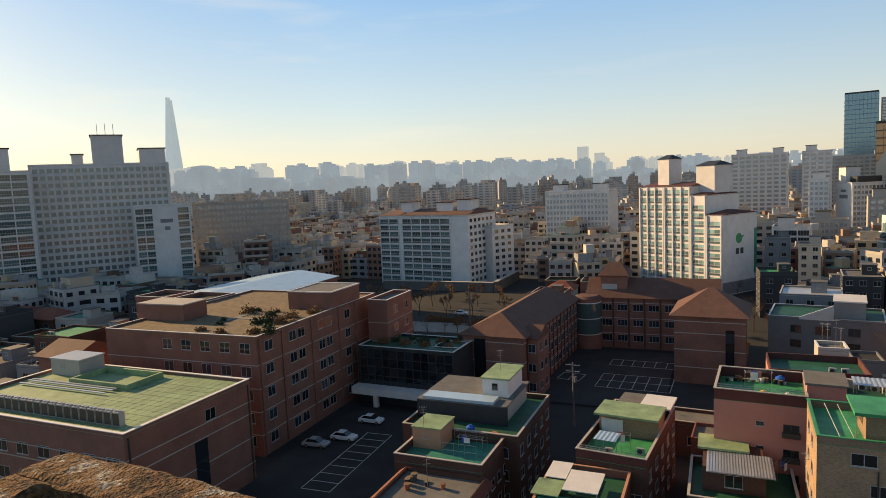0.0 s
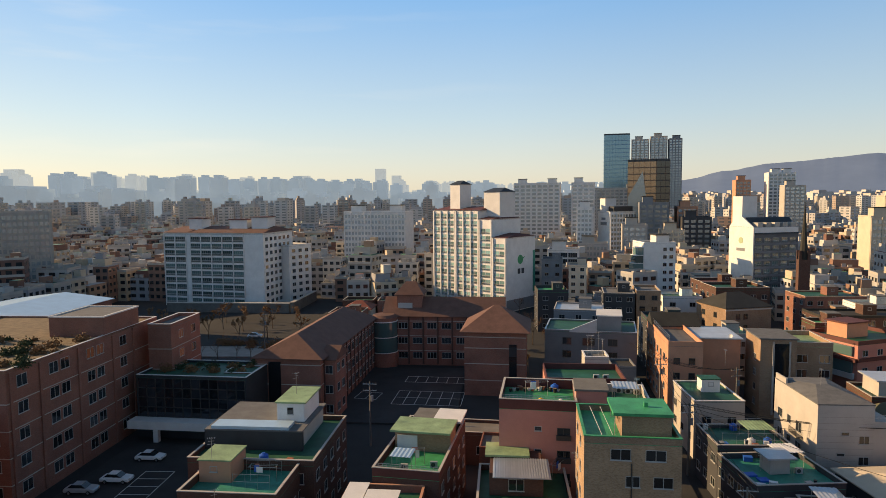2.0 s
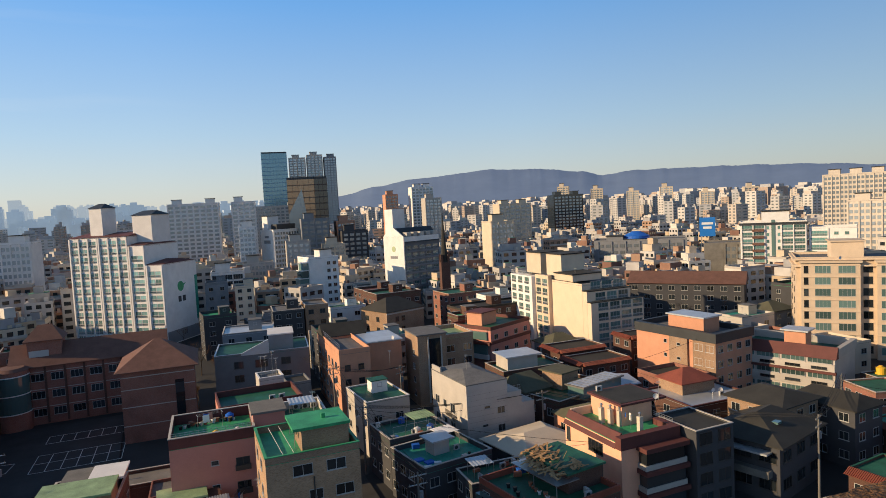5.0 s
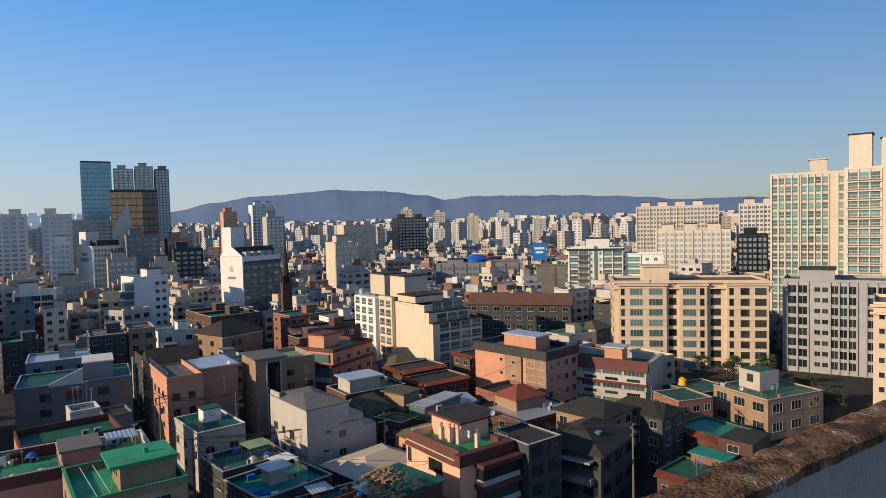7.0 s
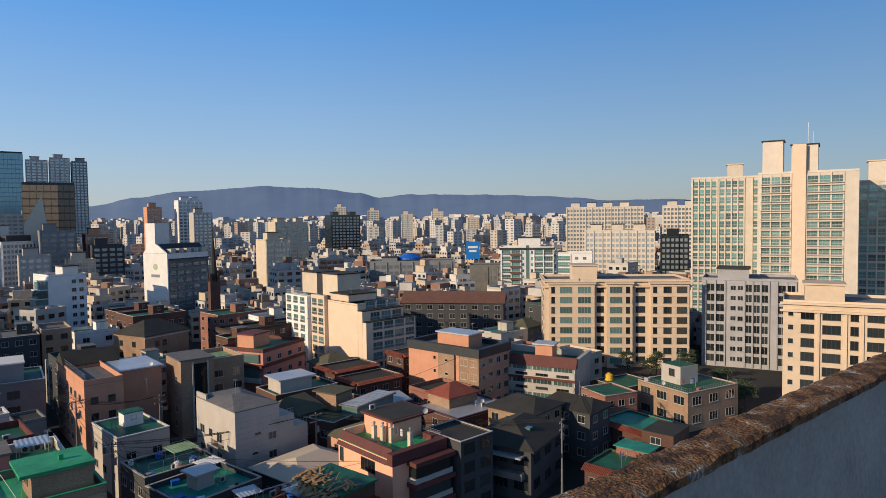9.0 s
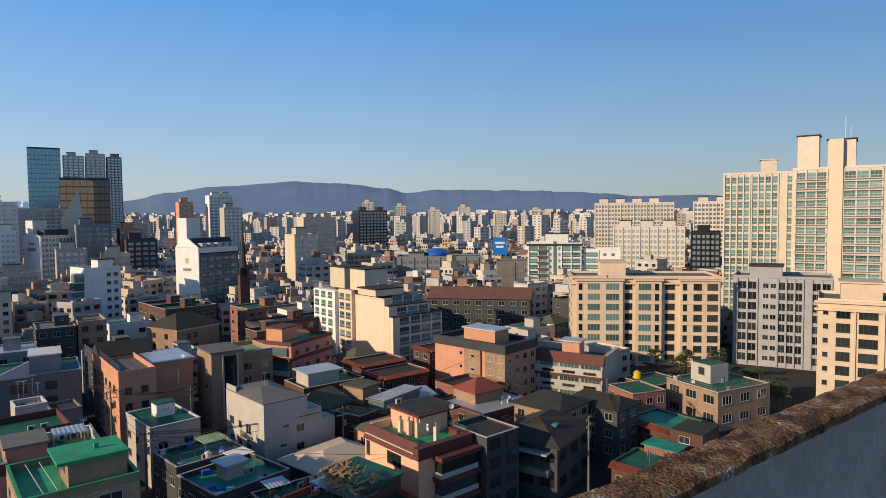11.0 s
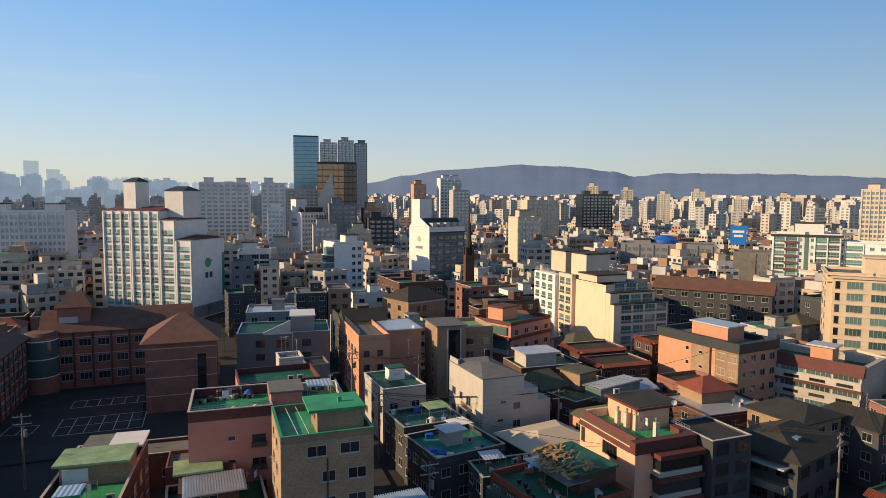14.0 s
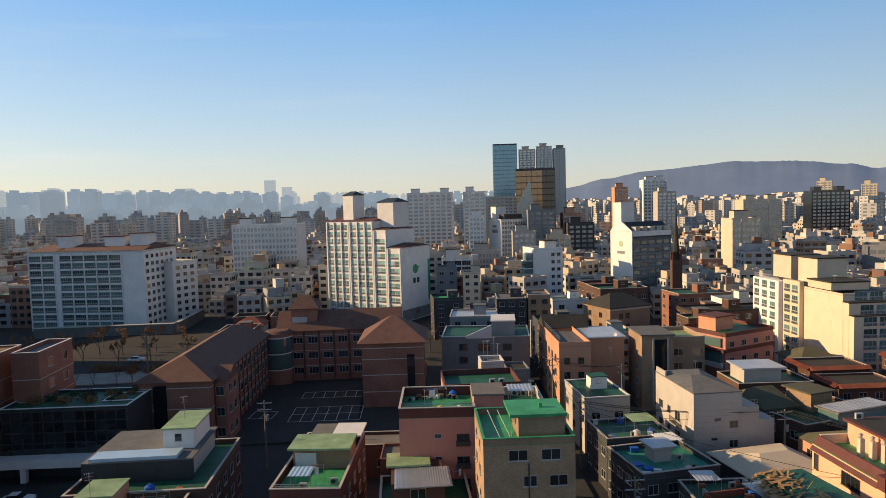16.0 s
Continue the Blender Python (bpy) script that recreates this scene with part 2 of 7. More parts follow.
def tube(bm, p, q, r, n=6, r2=None, mi=0):
    """A round bar from p to q, tapering from r to r2."""
    p, q = Vector(p), Vector(q)
    a = (q - p).normalized()
    s = a.orthogonal().normalized()
    t = a.cross(s)
    r2 = r if r2 is None else r2
    rings = []
    for c, rad in ((p, r), (q, r2)):
        rings.append([bm.verts.new(c + (s * math.cos(2 * math.pi * i / n) + t * math.sin(2 * math.pi * i / n)) * rad) for i in range(n)])
    for i in range(n):
        bm.faces.new((rings[0][i], rings[0][(i + 1) % n], rings[1][(i + 1) % n], rings[1][i])).material_index = mi
    bm.faces.new(rings[0][::-1]).material_index = mi
    bm.faces.new(rings[1]).material_index = mi


def prism(bm, outline, y0, y1, mi=0):
    """An outline in x and z drawn out from y0 to y1."""
    a = [bm.verts.new((x, y0, z)) for x, z in outline]
    b = [bm.verts.new((x, y1, z)) for x, z in outline]
    n = len(outline)
    bm.faces.new(a).material_index = mi
    bm.faces.new(b[::-1]).material_index = mi
    for i in range(n):
        bm.faces.new((a[(i + 1) % n], a[i], b[i], b[(i + 1) % n])).material_index = mi


def mesh(name, bm, *mats):
    bmesh.ops.recalc_face_normals(bm, faces=bm.faces)
    me = bpy.data.meshes.new(name)
    bm.to_mesh(me)
    bm.free()
    for m in mats:
        me.materials.append(m)
    return me


def part(name, bm, material, parent=None, label=""):
    """Links a bmesh as one mesh object, under a thing or a part."""
    me = bm if isinstance(bm, bpy.types.Mesh) else mesh(name, bm, *(material if isinstance(material, (list, tuple)) else [material]))
    ob = new(name, me)
    if parent:
        ob.parent = parent
    return tagged(ob, label)


def box_part(name, x0, y0, z0, x1, y1, z1, material, parent=None, label=""):
    bm = bmesh.new()
    bx(bm, x0, y0, z0, x1, y1, z1)
    return part(name, bm, material, parent, label)


CACHE = {}


def lattice(bm, xs, zs, front, back=0.0):
    """One joined grid of bars: every second field in both directions is open."""
    vs = {}

    def corner(i, j, y):
        if (i, j, y) not in vs:
            vs[i, j, y] = bm.verts.new((xs[i], y, zs[j]))
        return vs[i, j, y]

    solid = {(i, j) for i in range(len(xs) - 1) for j in range(len(zs) - 1) if not (i % 2 and j % 2)}
    for i, j in solid:
        bm.faces.new([corner(*q, front) for q in ((i, j), (i + 1, j), (i + 1, j + 1), (i, j + 1))])
        for di, dj, p, q in ((0, -1, (i, j), (i + 1, j)), (1, 0, (i + 1, j), (i + 1, j + 1)), (0, 1, (i + 1, j + 1), (i, j + 1)), (-1, 0, (i, j + 1), (i, j))):
            if (i + di, j + dj) not in solid:
                bm.faces.new((corner(*p, front), corner(*p, back), corner(*q, back), corner(*q, front)))


def window_mesh(w, h, style):
    """Window for a wall in the plane y = 0 that looks to -y, its lower left corner at the origin."""
    key = (round(w, 2), round(h, 2), style)
    if key in CACHE:
        return CACHE[key]
    bm, pane = bmesh.new(), bmesh.new()
    f, out = 0.055, 0.05
    fm, gm = (DARKFRAME if style in ("dark", "bar") else FRAME), (GREENGLASS if style in ("balcony", "green") else DKGLASS if style == "bar" else GLASS)
    n = max(1, round(w / 0.9)) if style != "bar" else max(1, round(w / 1.6))
    xs = [q for i in range(n + 1) for q in ((w - f) * i / n, (w - f) * i / n + f)]
    zs = [0, f, h * 0.36, h * 0.42, h - f, h] if style == "balcony" else [0, f, h - f, h]
    lattice(bm, xs, zs, -out)
    bx(pane, f, -0.015, f, w - f, 0.0, h - f)
    if style == "balcony":
        k = max(3, round(w / 0.3))
        lattice(bm, [q for i in range(k + 1) for q in ((w - 0.03) * i / k, (w - 0.03) * i / k + 0.03)], [0, 0.06, h * 0.30, h * 0.33], -0.16)
    elif style != "bar":
        bx(bm, -0.06, -0.12, -0.06, w + 0.06, 0, 0.0)
    CACHE[key] = (mesh("window", bm, fm), mesh("pane", pane, gm))
    return CACHE[key]


def joined_window(w, h, style):
    """The same window as one mesh of frame and pane, for walls that stay far off."""
    key = (round(w, 2), round(h, 2), style, 1)
    if key not in CACHE:
        a, b = window_mesh(w, h, style)
        bm = bmesh.new()
        bm.from_mesh(a)
        k = len(bm.faces)
        bm.from_mesh(b)
        bm.faces.ensure_lookup_table()
        for f in bm.faces[k:]:
            f.material_index = 1
        me = bpy.data.meshes.new("window")
        bm.to_mesh(me)
        bm.free()
        me.materials.append(a.materials[0])
        me.materials.append(b.materials[0])
        CACHE[key] = me
    return CACHE[key]


OCC = []


class Building:
    """A block with its south-west corner at x, y, turned by rot; w runs along its front, d into its depth."""

    def __init__(self, name, label, x, y, w, d, h, rot=0, wall=GREY, deck=GREYDECK, par=0.9, cope=None, parmat=None, far=False, category="building", z=0, group="", thick=0.2):
        self.w, self.d, self.h, self.far, self.wallmat, self.z0 = w, d, h, far, wall, z
        OCC.append((x, y, w, d, rot))
        self.ob = new(name)
        self.ob.matrix_world = pose(x, y, z, 0, 0, rot)
        tagged(self.ob, label, category, group)
        self.box("wall", 0, 0, -0.3, w, d, h, wall)
        if deck:
            self.box("roof", 0.02, 0.02, h, w - 0.02, d - 0.02, h + 0.06, deck)
        if par:
            bm, t = bmesh.new(), thick
            bx(bm, 0, 0, h + 0.06, w, t, h + par), bx(bm, 0, d - t, h + 0.06, w, d, h + par)
            bx(bm, 0, t, h + 0.06, t, d - t, h + par), bx(bm, w - t, t, h + 0.06, w, d - t, h + par)
            p = part("parapet", bm, parmat or wall, self.ob)
            if cope:
                bm, o = bmesh.new(), 0.05
                z0, z1 = h + par, h + par + 0.09
                bx(bm, -o, -o, z0, w + o, t + o, z1), bx(bm, -o, d - t - o, z0, w + o, d + o, z1)
                bx(bm, -o, t + o, z0, t + o, d - t - o, z1), bx(bm, w - t - o, t + o, z0, w + o, d - t - o, z1)
                part("coping", bm, cope, p)

    def box(self, name, x0, y0, z0, x1, y1, z1, material, label=""):
        return box_part(name, x0, y0, z0, x1, y1, z1, material, self.ob, label)

    def place(self, side, u, z):
        if side == "S":
            return pose(u, 0, z)
        if side == "W":
            return pose(0, self.d - u, z, 0, 0, -90)
        if side == "E":
            return pose(self.w, u, z, 0, 0, 90)
        return pose(self.w - u, self.d, z, 0, 0, 180)

    def length(self, side):
        return self.w if side in "SN" else self.d

    def win(self, side, u, z, w, h, style="plain", off=0.0):
        m = self.place(side, u, z) @ pose(0, -off, 0)
        if self.far:
            ob = part("window", joined_window(w, h, style), None, self.ob)
            ob.matrix_local = m
        else:
            a, b = window_mesh(w, h, style)
            ob = part("window", a, None, self.ob)
            ob.matrix_local = m
            part("pane", b, None, ob)
        return ob

    def rows(self, side, us, w, h, floors, fh=2.9, z=1.0, style="plain", off=0.0):
        for k in range(floors):
            for u in us:
                self.win(side, u, z + k * fh, w, h, style, off)

    def grid(self, side, n, floors, w, h, fh=2.9, z=1.0, u0=None, u1=None, style="plain"):
        a, b = (0 if u0 is None else u0), (self.length(side) if u1 is None else u1)
        step = (b - a) / n
        self.rows(side, [a + step * (i + 0.5) - w / 2 for i in range(n)], w, h, floors, fh, z, style)

    def onface(self, name, side, u0, z0, u1, z1, out, material, label=""):
        """A flat slab on a face: a band, a pier or a panel."""
        bm = bmesh.new()
        bx(bm, u0, -out, z0, u1, 0.0, z1)
        ob = part(name, bm, material, self.ob, label)
        ob.matrix_local = self.place(side, 0, 0)
        return ob

    def bands(self, side, zs, material, hgt=0.18, out=0.07, name="string_course"):
        for z in zs:
            self.onface(name, side, -out if side == "S" else 0, z, self.length(side) + (out if side == "S" else 0), z + hgt, out, material)

    def hut(self, x0, y0, x1, y1, hh, wall=None, deck=GREYDECK, over=0.15, name="stair_house"):
        """A stair head on the roof with a door and its own slab."""
        z = self.h
        b = self.box(name, x0, y0, z + 0.06, x1, y1, z + hh, wall or self.wallmat)
        box_part("slab", x0 - over, y0 - over, z + hh, x1 + over, y1 + over, z + hh + 0.16, deck, b)
        a, p = window_mesh(0.9, 0.7, "plain")
        o = part("window", a, None, b)
        o.location = (x0 + (x1 - x0) * 0.35, y0, z + hh * 0.5)
        return b

    def gable(self, ridge, material, axis="x", over=0.4, base=None, wall=None, hip=0.0):
        """A pitched roof on the block. The ridge runs along axis; hip is how far its ends are drawn in."""
        z, w, d, o, t = self.h if base is None else base, self.w, self.d, over, 0.16
        if axis == "x":
            pts = lambda k: [(-o, -o, z + k), (w + o, -o, z + k), (w + o, d + o, z + k), (-o, d + o, z + k), (-o + hip, d / 2, z + ridge + k), (w + o - hip, d / 2, z + ridge + k)]
            fs = ((0, 1, 5, 4), (2, 3, 4, 5), (1, 2, 5), (3, 0, 4))
        else:
            pts = lambda k: [(w + o, -o, z + k), (w + o, d + o, z + k), (-o, d + o, z + k), (-o, -o, z + k), (w / 2, -o + hip, z + ridge + k), (w / 2, d + o - hip, z + ridge + k)]
            fs = ((0, 1, 5, 4), (2, 3, 4, 5), (1, 2, 5), (3, 0, 4))
        bm = bmesh.new()
        top, low = [bm.verts.new(p) for p in pts(t)], [bm.verts.new(p) for p in pts(0)]
        for f in fs:
            bm.faces.new([top[i] for i in f])
        for i in range(4):
            bm.faces.new((low[i], low[(i + 1) % 4], top[(i + 1) % 4], top[i]))
        bm.faces.new(low[:4][::-1])
        return part("roof", bm, material, self.ob)


# ---- ground ----
bm = bmesh.new()
bx(bm, -4900, -2500, -0.6, 4900, 4900, -0.3)
tagged(part("ground", bm, CITYGROUND), "dark built-up city ground between the houses", "ground", kind="structure")


def sheet(name, x0, y0, x1, y1, z, material, label, category, rot=0, thick=0.25):
    bm = bmesh.new()
    bx(bm, 0, 0, -thick, x1 - x0, y1 - y0, z)
    ob = part(name, bm, material)
    ob.matrix_world = pose(x0, y0, 0, 0, 0, rot)
    return tagged(ob, label, category, kind="structure")


sheet("road", -64, 30, -36, 103, 0.0, ASPHALT, "dark asphalt school yard beside the brick wing", "road")
sheet("road", -36.4, 116, -9, 156, 0.01, ASPHALT, "dark asphalt car park inside the school court", "road")
sheet("road", -150, 160, -38, 172, 0.02, PAVING, "sunlit grey road with bare street trees", "road", rot=3)
sheet("road", 19.5, 40, 24.5, 135, 0.02, ASPHALT, "narrow asphalt lane between the houses", "road", rot=-3)

# parking bays
stripe = bmesh.new()
bx(stripe, -0.06, 0, 0, 0.06, 4.6, 0.02)
stripe_me = mesh("parking_line", stripe, LINE)


def parking(x, y, n, pitch, rot, both=False):
    lot = new("parking_bays")
    lot.matrix_world = pose(x, y, 0.014, 0, 0, rot)
    tagged(lot, "white painted parking bay lines on dark asphalt", "road marking", kind="structure")
    for k in range(2 if both else 1):
        for i in range(n + 1):
            o = part("parking_line", stripe_me, None, lot)
            o.location = (i * pitch, k * 4.6, 0)
        o = part("parking_line", stripe_me, None, lot)
        o.matrix_local = pose(n * pitch, k * 4.6, 0.002, 0, 0, 90) @ Matrix.Diagonal((1, n * pitch / 4.6, 1, 1))
    o = part("parking_line", stripe_me, None, lot)
    o.matrix_local = pose(n * pitch, (2 if both else 1) * 4.6, 0.002, 0, 0, 90) @ Matrix.Diagonal((1, n * pitch / 4.6, 1, 1))


parking(-23.0, 127.2, 6, 2.4, -2, True)
parking(-22.5, 143.2, 6, 2.4, -2)
parking(-31.5, 130.5, 2, 2.4, -8)
parking(-55.5, 92.0, 8, 2.6, -87)

# ---- our own roof: the parapet under the camera ----
def weathered_bar(name, x0, x1, y0, y1, z0, z1, material, seed, amp=0.012, step=0.03):
    """A masonry bar whose top and edges are worn and uneven."""
    bm = bmesh.new()
    nx, ny = max(2, int((x1 - x0) / step)), max(2, int((y1 - y0) / step))
    grid = []
    for i in range(nx + 1):
        row = []
        for j in range(ny + 1):
            x, y = x0 + (x1 - x0) * i / nx, y0 + (y1 - y0) * j / ny
            k = noise.noise((x * 5 + seed, y * 5, 0)) * amp + noise.noise((x * 17 + seed, y * 17, 3)) * amp * 0.6
            edge = 0.016 if j in (0, ny) or i in (0, nx) else 0
            row.append(bm.verts.new((x, y + (k * 0.6 if j in (0, ny) else 0), z1 + k - edge)))
        grid.append(row)
    for i in range(nx):
        for j in range(ny):
            bm.faces.new((grid[i][j], grid[i + 1][j], grid[i + 1][j + 1], grid[i][j + 1]))
    rim = [grid[i][0] for i in range(nx + 1)] + [grid[nx][j] for j in range(1, ny + 1)] + [grid[i][ny] for i in range(nx - 1, -1, -1)] + [grid[0][j] for j in range(ny - 1, 0, -1)]
    low = [bm.verts.new((v.co.x, v.co.y, z0)) for v in rim]
    for i in range(len(rim)):
        k = (i + 1) % len(rim)
        bm.faces.new((rim[k], rim[i], low[i], low[k]))
    bm.faces.new(low[::-1])
    return part(name, bm, material)


def lichen(name):
    """Mortar top grown over with brown and orange lichen, white where it is patched."""
    m = mat(name, (0.3, 0.25, 0.2), 0.95, 0.3, 3.0, bump=0.9, fine=60)
    n, l = m.node_tree.nodes, m.node_tree.links
    geo, t, u = n.new("ShaderNodeNewGeometry"), n.new("ShaderNodeTexNoise"), n.new("ShaderNodeTexNoise")
    t.inputs["Scale"].default_value, t.inputs["Detail"].default_value = 7, 8
    u.inputs["Scale"].default_value, u.inputs["Detail"].default_value = 45, 4
    r = n.new("ShaderNodeValToRGB")
    r.color_ramp.elements[0].position, r.color_ramp.elements[0].color = 0.38, (0.05, 0.025, 0.012, 1)
    r.color_ramp.elements[1].position, r.color_ramp.elements[1].color = 0.70, (0.42, 0.38, 0.33, 1)
    e = r.color_ramp.elements.new(0.52)
    e.color = (0.21, 0.10, 0.035, 1)
    e = r.color_ramp.elements.new(0.60)
    e.color = (0.17, 0.12, 0.075, 1)
    mixer = n.new("ShaderNodeMath")
    mixer.operation = "MULTIPLY_ADD"
    l.new(geo.outputs["Position"], t.inputs["Vector"])
    l.new(geo.outputs["Position"], u.inputs["Vector"])
    l.new(u.outputs["Fac"], mixer.inputs[0])
    mixer.inputs[1].default_value = 0.55
    l.new(t.outputs["Fac"], mixer.inputs[2])
    sub = n.new("ShaderNodeMath")
    sub.operation = "SUBTRACT"
    sub.inputs[1].default_value = 0.27
    l.new(mixer.outputs[0], sub.inputs[0])
    l.new(sub.outputs[0], r.inputs["Fac"])
    l.new(r.outputs["Color"], n["Principled BSDF"].inputs["Base Color"])
    return m


LICHEN = lichen("lichen_on_mortar")
OLDWALL = mat("weathered_roof_wall", (0.31, 0.29, 0.265), 0.9, 0.28, 1.1, bump=0.3, fine=25)
HOUSE_TOP = 40.9
TOPPOSE = pose(-2.66, 1.76, 0, 0, 0, -4.1)
wall_front = box_part("wall_front", 0.03, -0.125, 38.0, 14.0, 0.085, HOUSE_TOP - 0.06, OLDWALL)
tagged(wall_front, "stained grey rendered parapet wall of the roof", "parapet", kind="structure")
cop = weathered_bar("coping", 0, 14.0, -0.145, 0.1, HOUSE_TOP - 0.06, HOUSE_TOP, LICHEN, 3.1)
cop.parent = wall_front
wall_side = box_part("wall_side", 0.03, -8.0, 38.0, 0.23, -0.128, HOUSE_TOP - 0.06, OLDWALL)
tagged(wall_side, "stained grey rendered parapet wall of the roof", "parapet", kind="structure")
cop = weathered_bar("coping", 0, 0.25, -8.0, -0.147, HOUSE_TOP - 0.06, HOUSE_TOP, LICHEN, 8.7)
cop.parent = wall_side
wall_front.matrix_world = wall_side.matrix_world = TOPPOSE
tower_own = Building("apartment_tower", "grey rendered tower whose flat roof carries the viewpoint", -3.7, -13.8, 14.0, 15.5, 39.6, rot=-4.1, wall=OLDWALL, deck=CONCRETE, par=0, category="building")

# ---- school, brick ----
STONE = PALE
# block with the green roof
A = Building("school_block", "red brick school block with green roof deck and pale coping", -99, 50.2, 36.3, 21.6, 14.6, wall=BRICK_RED, deck=LTGREEN, par=0.45, cope=WHITE, thick=0.35, far=True)
for k, z in enumerate((2.6, 6.3, 9.9, 11.7)):
    A.onface("string_course", "E", 0, z, 21.6, z + 0.12, 0.06, STONE)
    A.onface("string_course", "S", 0, z, 36.3, z + 0.12, 0.06, STONE)
A.grid("S", 9, 3, 2.2, 1.6, 3.7, 3.0)
A.win("E", 12.6, 11.9, 1.9, 1.6)
A.onface("stair_glazing", "E", 10.4, 0.5, 12.6, 9.8, 0.1, DKGLASS)
for u in (0.5, 21.0):
    A.onface("downpipe", "E", u, 0, u + 0.16, 14.4, 0.16, DARKFRAME)
low = A.box("roof_bed", 9.5, 13.2, 14.66, 21.5, 13.6, 15.5, LTGREEN)
A.box("roof_bed", 9.5, 19.4, 14.66, 21.5, 19.8, 15.5, LTGREEN)
A.box("roof_bed", 9.5, 13.6, 14.66, 9.9, 19.4, 15.5, LTGREEN)
A.box("roof_bed", 21.1, 13.6, 14.66, 21.5, 19.4, 15.5, LTGREEN)
A.hut(1.5, 16.2, 8.0, 20.6, 2.6, wall=PALE, deck=METAL)
for i in range(10):
    A.box("roof_joint", 22 + i * 1.35, 0.5, 14.66, 22.04 + i * 1.35, 20.9, 14.672, DKGREEN)
for i in range(10):
    A.box("roof_joint", 20, 3.0 + i * 1.6, 14.66, 35.8, 3.04 + i * 1.6, 14.676, DKGREEN)
for y in (10.6, 11.9, 12.6):
    A.box("pipe_run", 2, y, 14.9, 20, y + 0.35, 15.05, METAL)

# main brick wing with the roof garden
B = Building("school_wing", "long red brick school wing with roof garden and stone bands", -99.2, 78, 32.3, 40, 19.0, rot=1.5, wall=BRICK_RED, deck=SOIL, par=0.35, cope=WHITE, far=True)
for z in (3.2, 7.0, 10.8, 14.6):
    B.onface("string_course", "E", 0, z, 40, z + 0.13, 0.06, STONE)
    B.onface("string_course", "S", 0, z, 32.3, z + 0.13, 0.06, STONE)
for u in (2.0, 8.6, 11.2, 17.6, 20.2, 27.0):
    B.rows("E", [u], 2.0, 1.7, 5, 3.8, 0.9 + 0.4)
for u in (0.5, 6.4, 15.2, 24.6, 31.0):
    B.onface("pilaster", "E", u, 0, u + 0.45, 18.9, 0.22, BRICK_RED)
B.grid("S", 5, 5, 2.0, 1.7, 3.8, 1.3, 12, 32)
B.box("stair_tower", 22.6, 22.6, 19.06, 32.3, 33.5, 22.4, BRICK_RED)
B.box("tower_roof", 23.0, 23.0, 22.4, 31.9, 33.1, 22.45, GREYDECK)
for a in ((22.5, 22.5, 32.4, 22.9), (22.5, 33.2, 32.4, 33.6), (22.5, 22.9, 22.9, 33.2), (32.0, 22.9, 32.4, 33.2)):
    B.box("coping", a[0], a[1], 22.4, a[2], a[3], 22.62, WHITE)
B.box("pavilion", -1.4, 8.6, 19.06, 9.6, 14.6, 22.0, BRICK_RED)
B.box("pavilion_rim", -1.5, 8.5, 22.0, 9.7, 14.7, 22.2, PALE)
B.box("garden_path", 17, 8, 19.08, 18.2, 20, 19.14, PAVING)
B.box("garden_path", 18.2, 12.5, 19.08, 26, 13.6, 19.14, PAVING)
Bw = Building("school_wing", "brick school annexe with stone bands and a flat roof", -65.6, 111.5, 4.4, 12, 18.6, rot=1.5, wall=BRICK_RED, deck=GREYDECK, par=0.7, cope=WHITE, far=True)
Bw.rows("E", [3.0, 8.0], 1.8, 1.6, 5, 3.7, 1.3)
for z in (3.2, 7.0, 10.8, 14.6):
    Bw.onface("string_course", "E", 0, z, 12, z + 0.13, 0.06, STONE)
    Bw.onface("string_course", "S", 0, z, 4.4, z + 0.13, 0.06, STONE)
# hall with the pale metal roof
hall = Building("school_hall", "brick sports hall with a pale blue metal roof", -128, 112, 26, 46, 16.4, rot=1, wall=BRICK_RED, deck=None, par=0)
hall.gable(1.6, BLUEMETAL, axis="y", over=0.5)
for i in range(16):
    hall.box("roof_seam", -0.5, i * 3.0, 16.56, 0.3, i * 3.0 + 0.08, 16.7, METAL)
hall.onface("string_course", "S", 0, 13, 26, 13.2, 0.07, STONE)
for i, (x, y, w, d, h) in enumerate(((-124, 106, 9, 9, 18.4), (-110, 103.5, 10, 8.5, 18.8))):
    t = Building("stair_tower", "brick stair tower with a pale rim and open top", x, y, w, d, h, wall=BRICK_RED, deck=DARKROOF, par=0.9, cope=WHITE)
    t.onface("string_course", "S", 0, 15, w, 15.2, 0.07, STONE)
lodge = Building("school_lodge", "small brick lodge with a pale pitched roof", -118, 78, 9, 10, 13.0, wall=BRICK_RED, deck=None, par=0)
lodge.gable(2.2, SHINGLE, axis="x", over=0.6)

# dark glass link with white canopy
link = Building("glass_link", "low link building with dark glass front and white canopy", -65.4, 106.8, 20.6, 11, 10.6, rot=-2, wall=BLACKISH, deck=DKGREEN, par=0.5, cope=WHITE)
for i in range(12):
    for k in range(4):
        link.win("S", 0.3 + i * 1.68, 3.6 + k * 1.75, 1.6, 1.68, "bar")
link.box("canopy", -0.4, -2.6, 2.1, 17.5, -0.06, 3.5, WHITE, "thick white canopy slab")
link.box("pillar", 4.2, -2.3, -0.3, 5.1, -1.5, 2.1, WHITE)

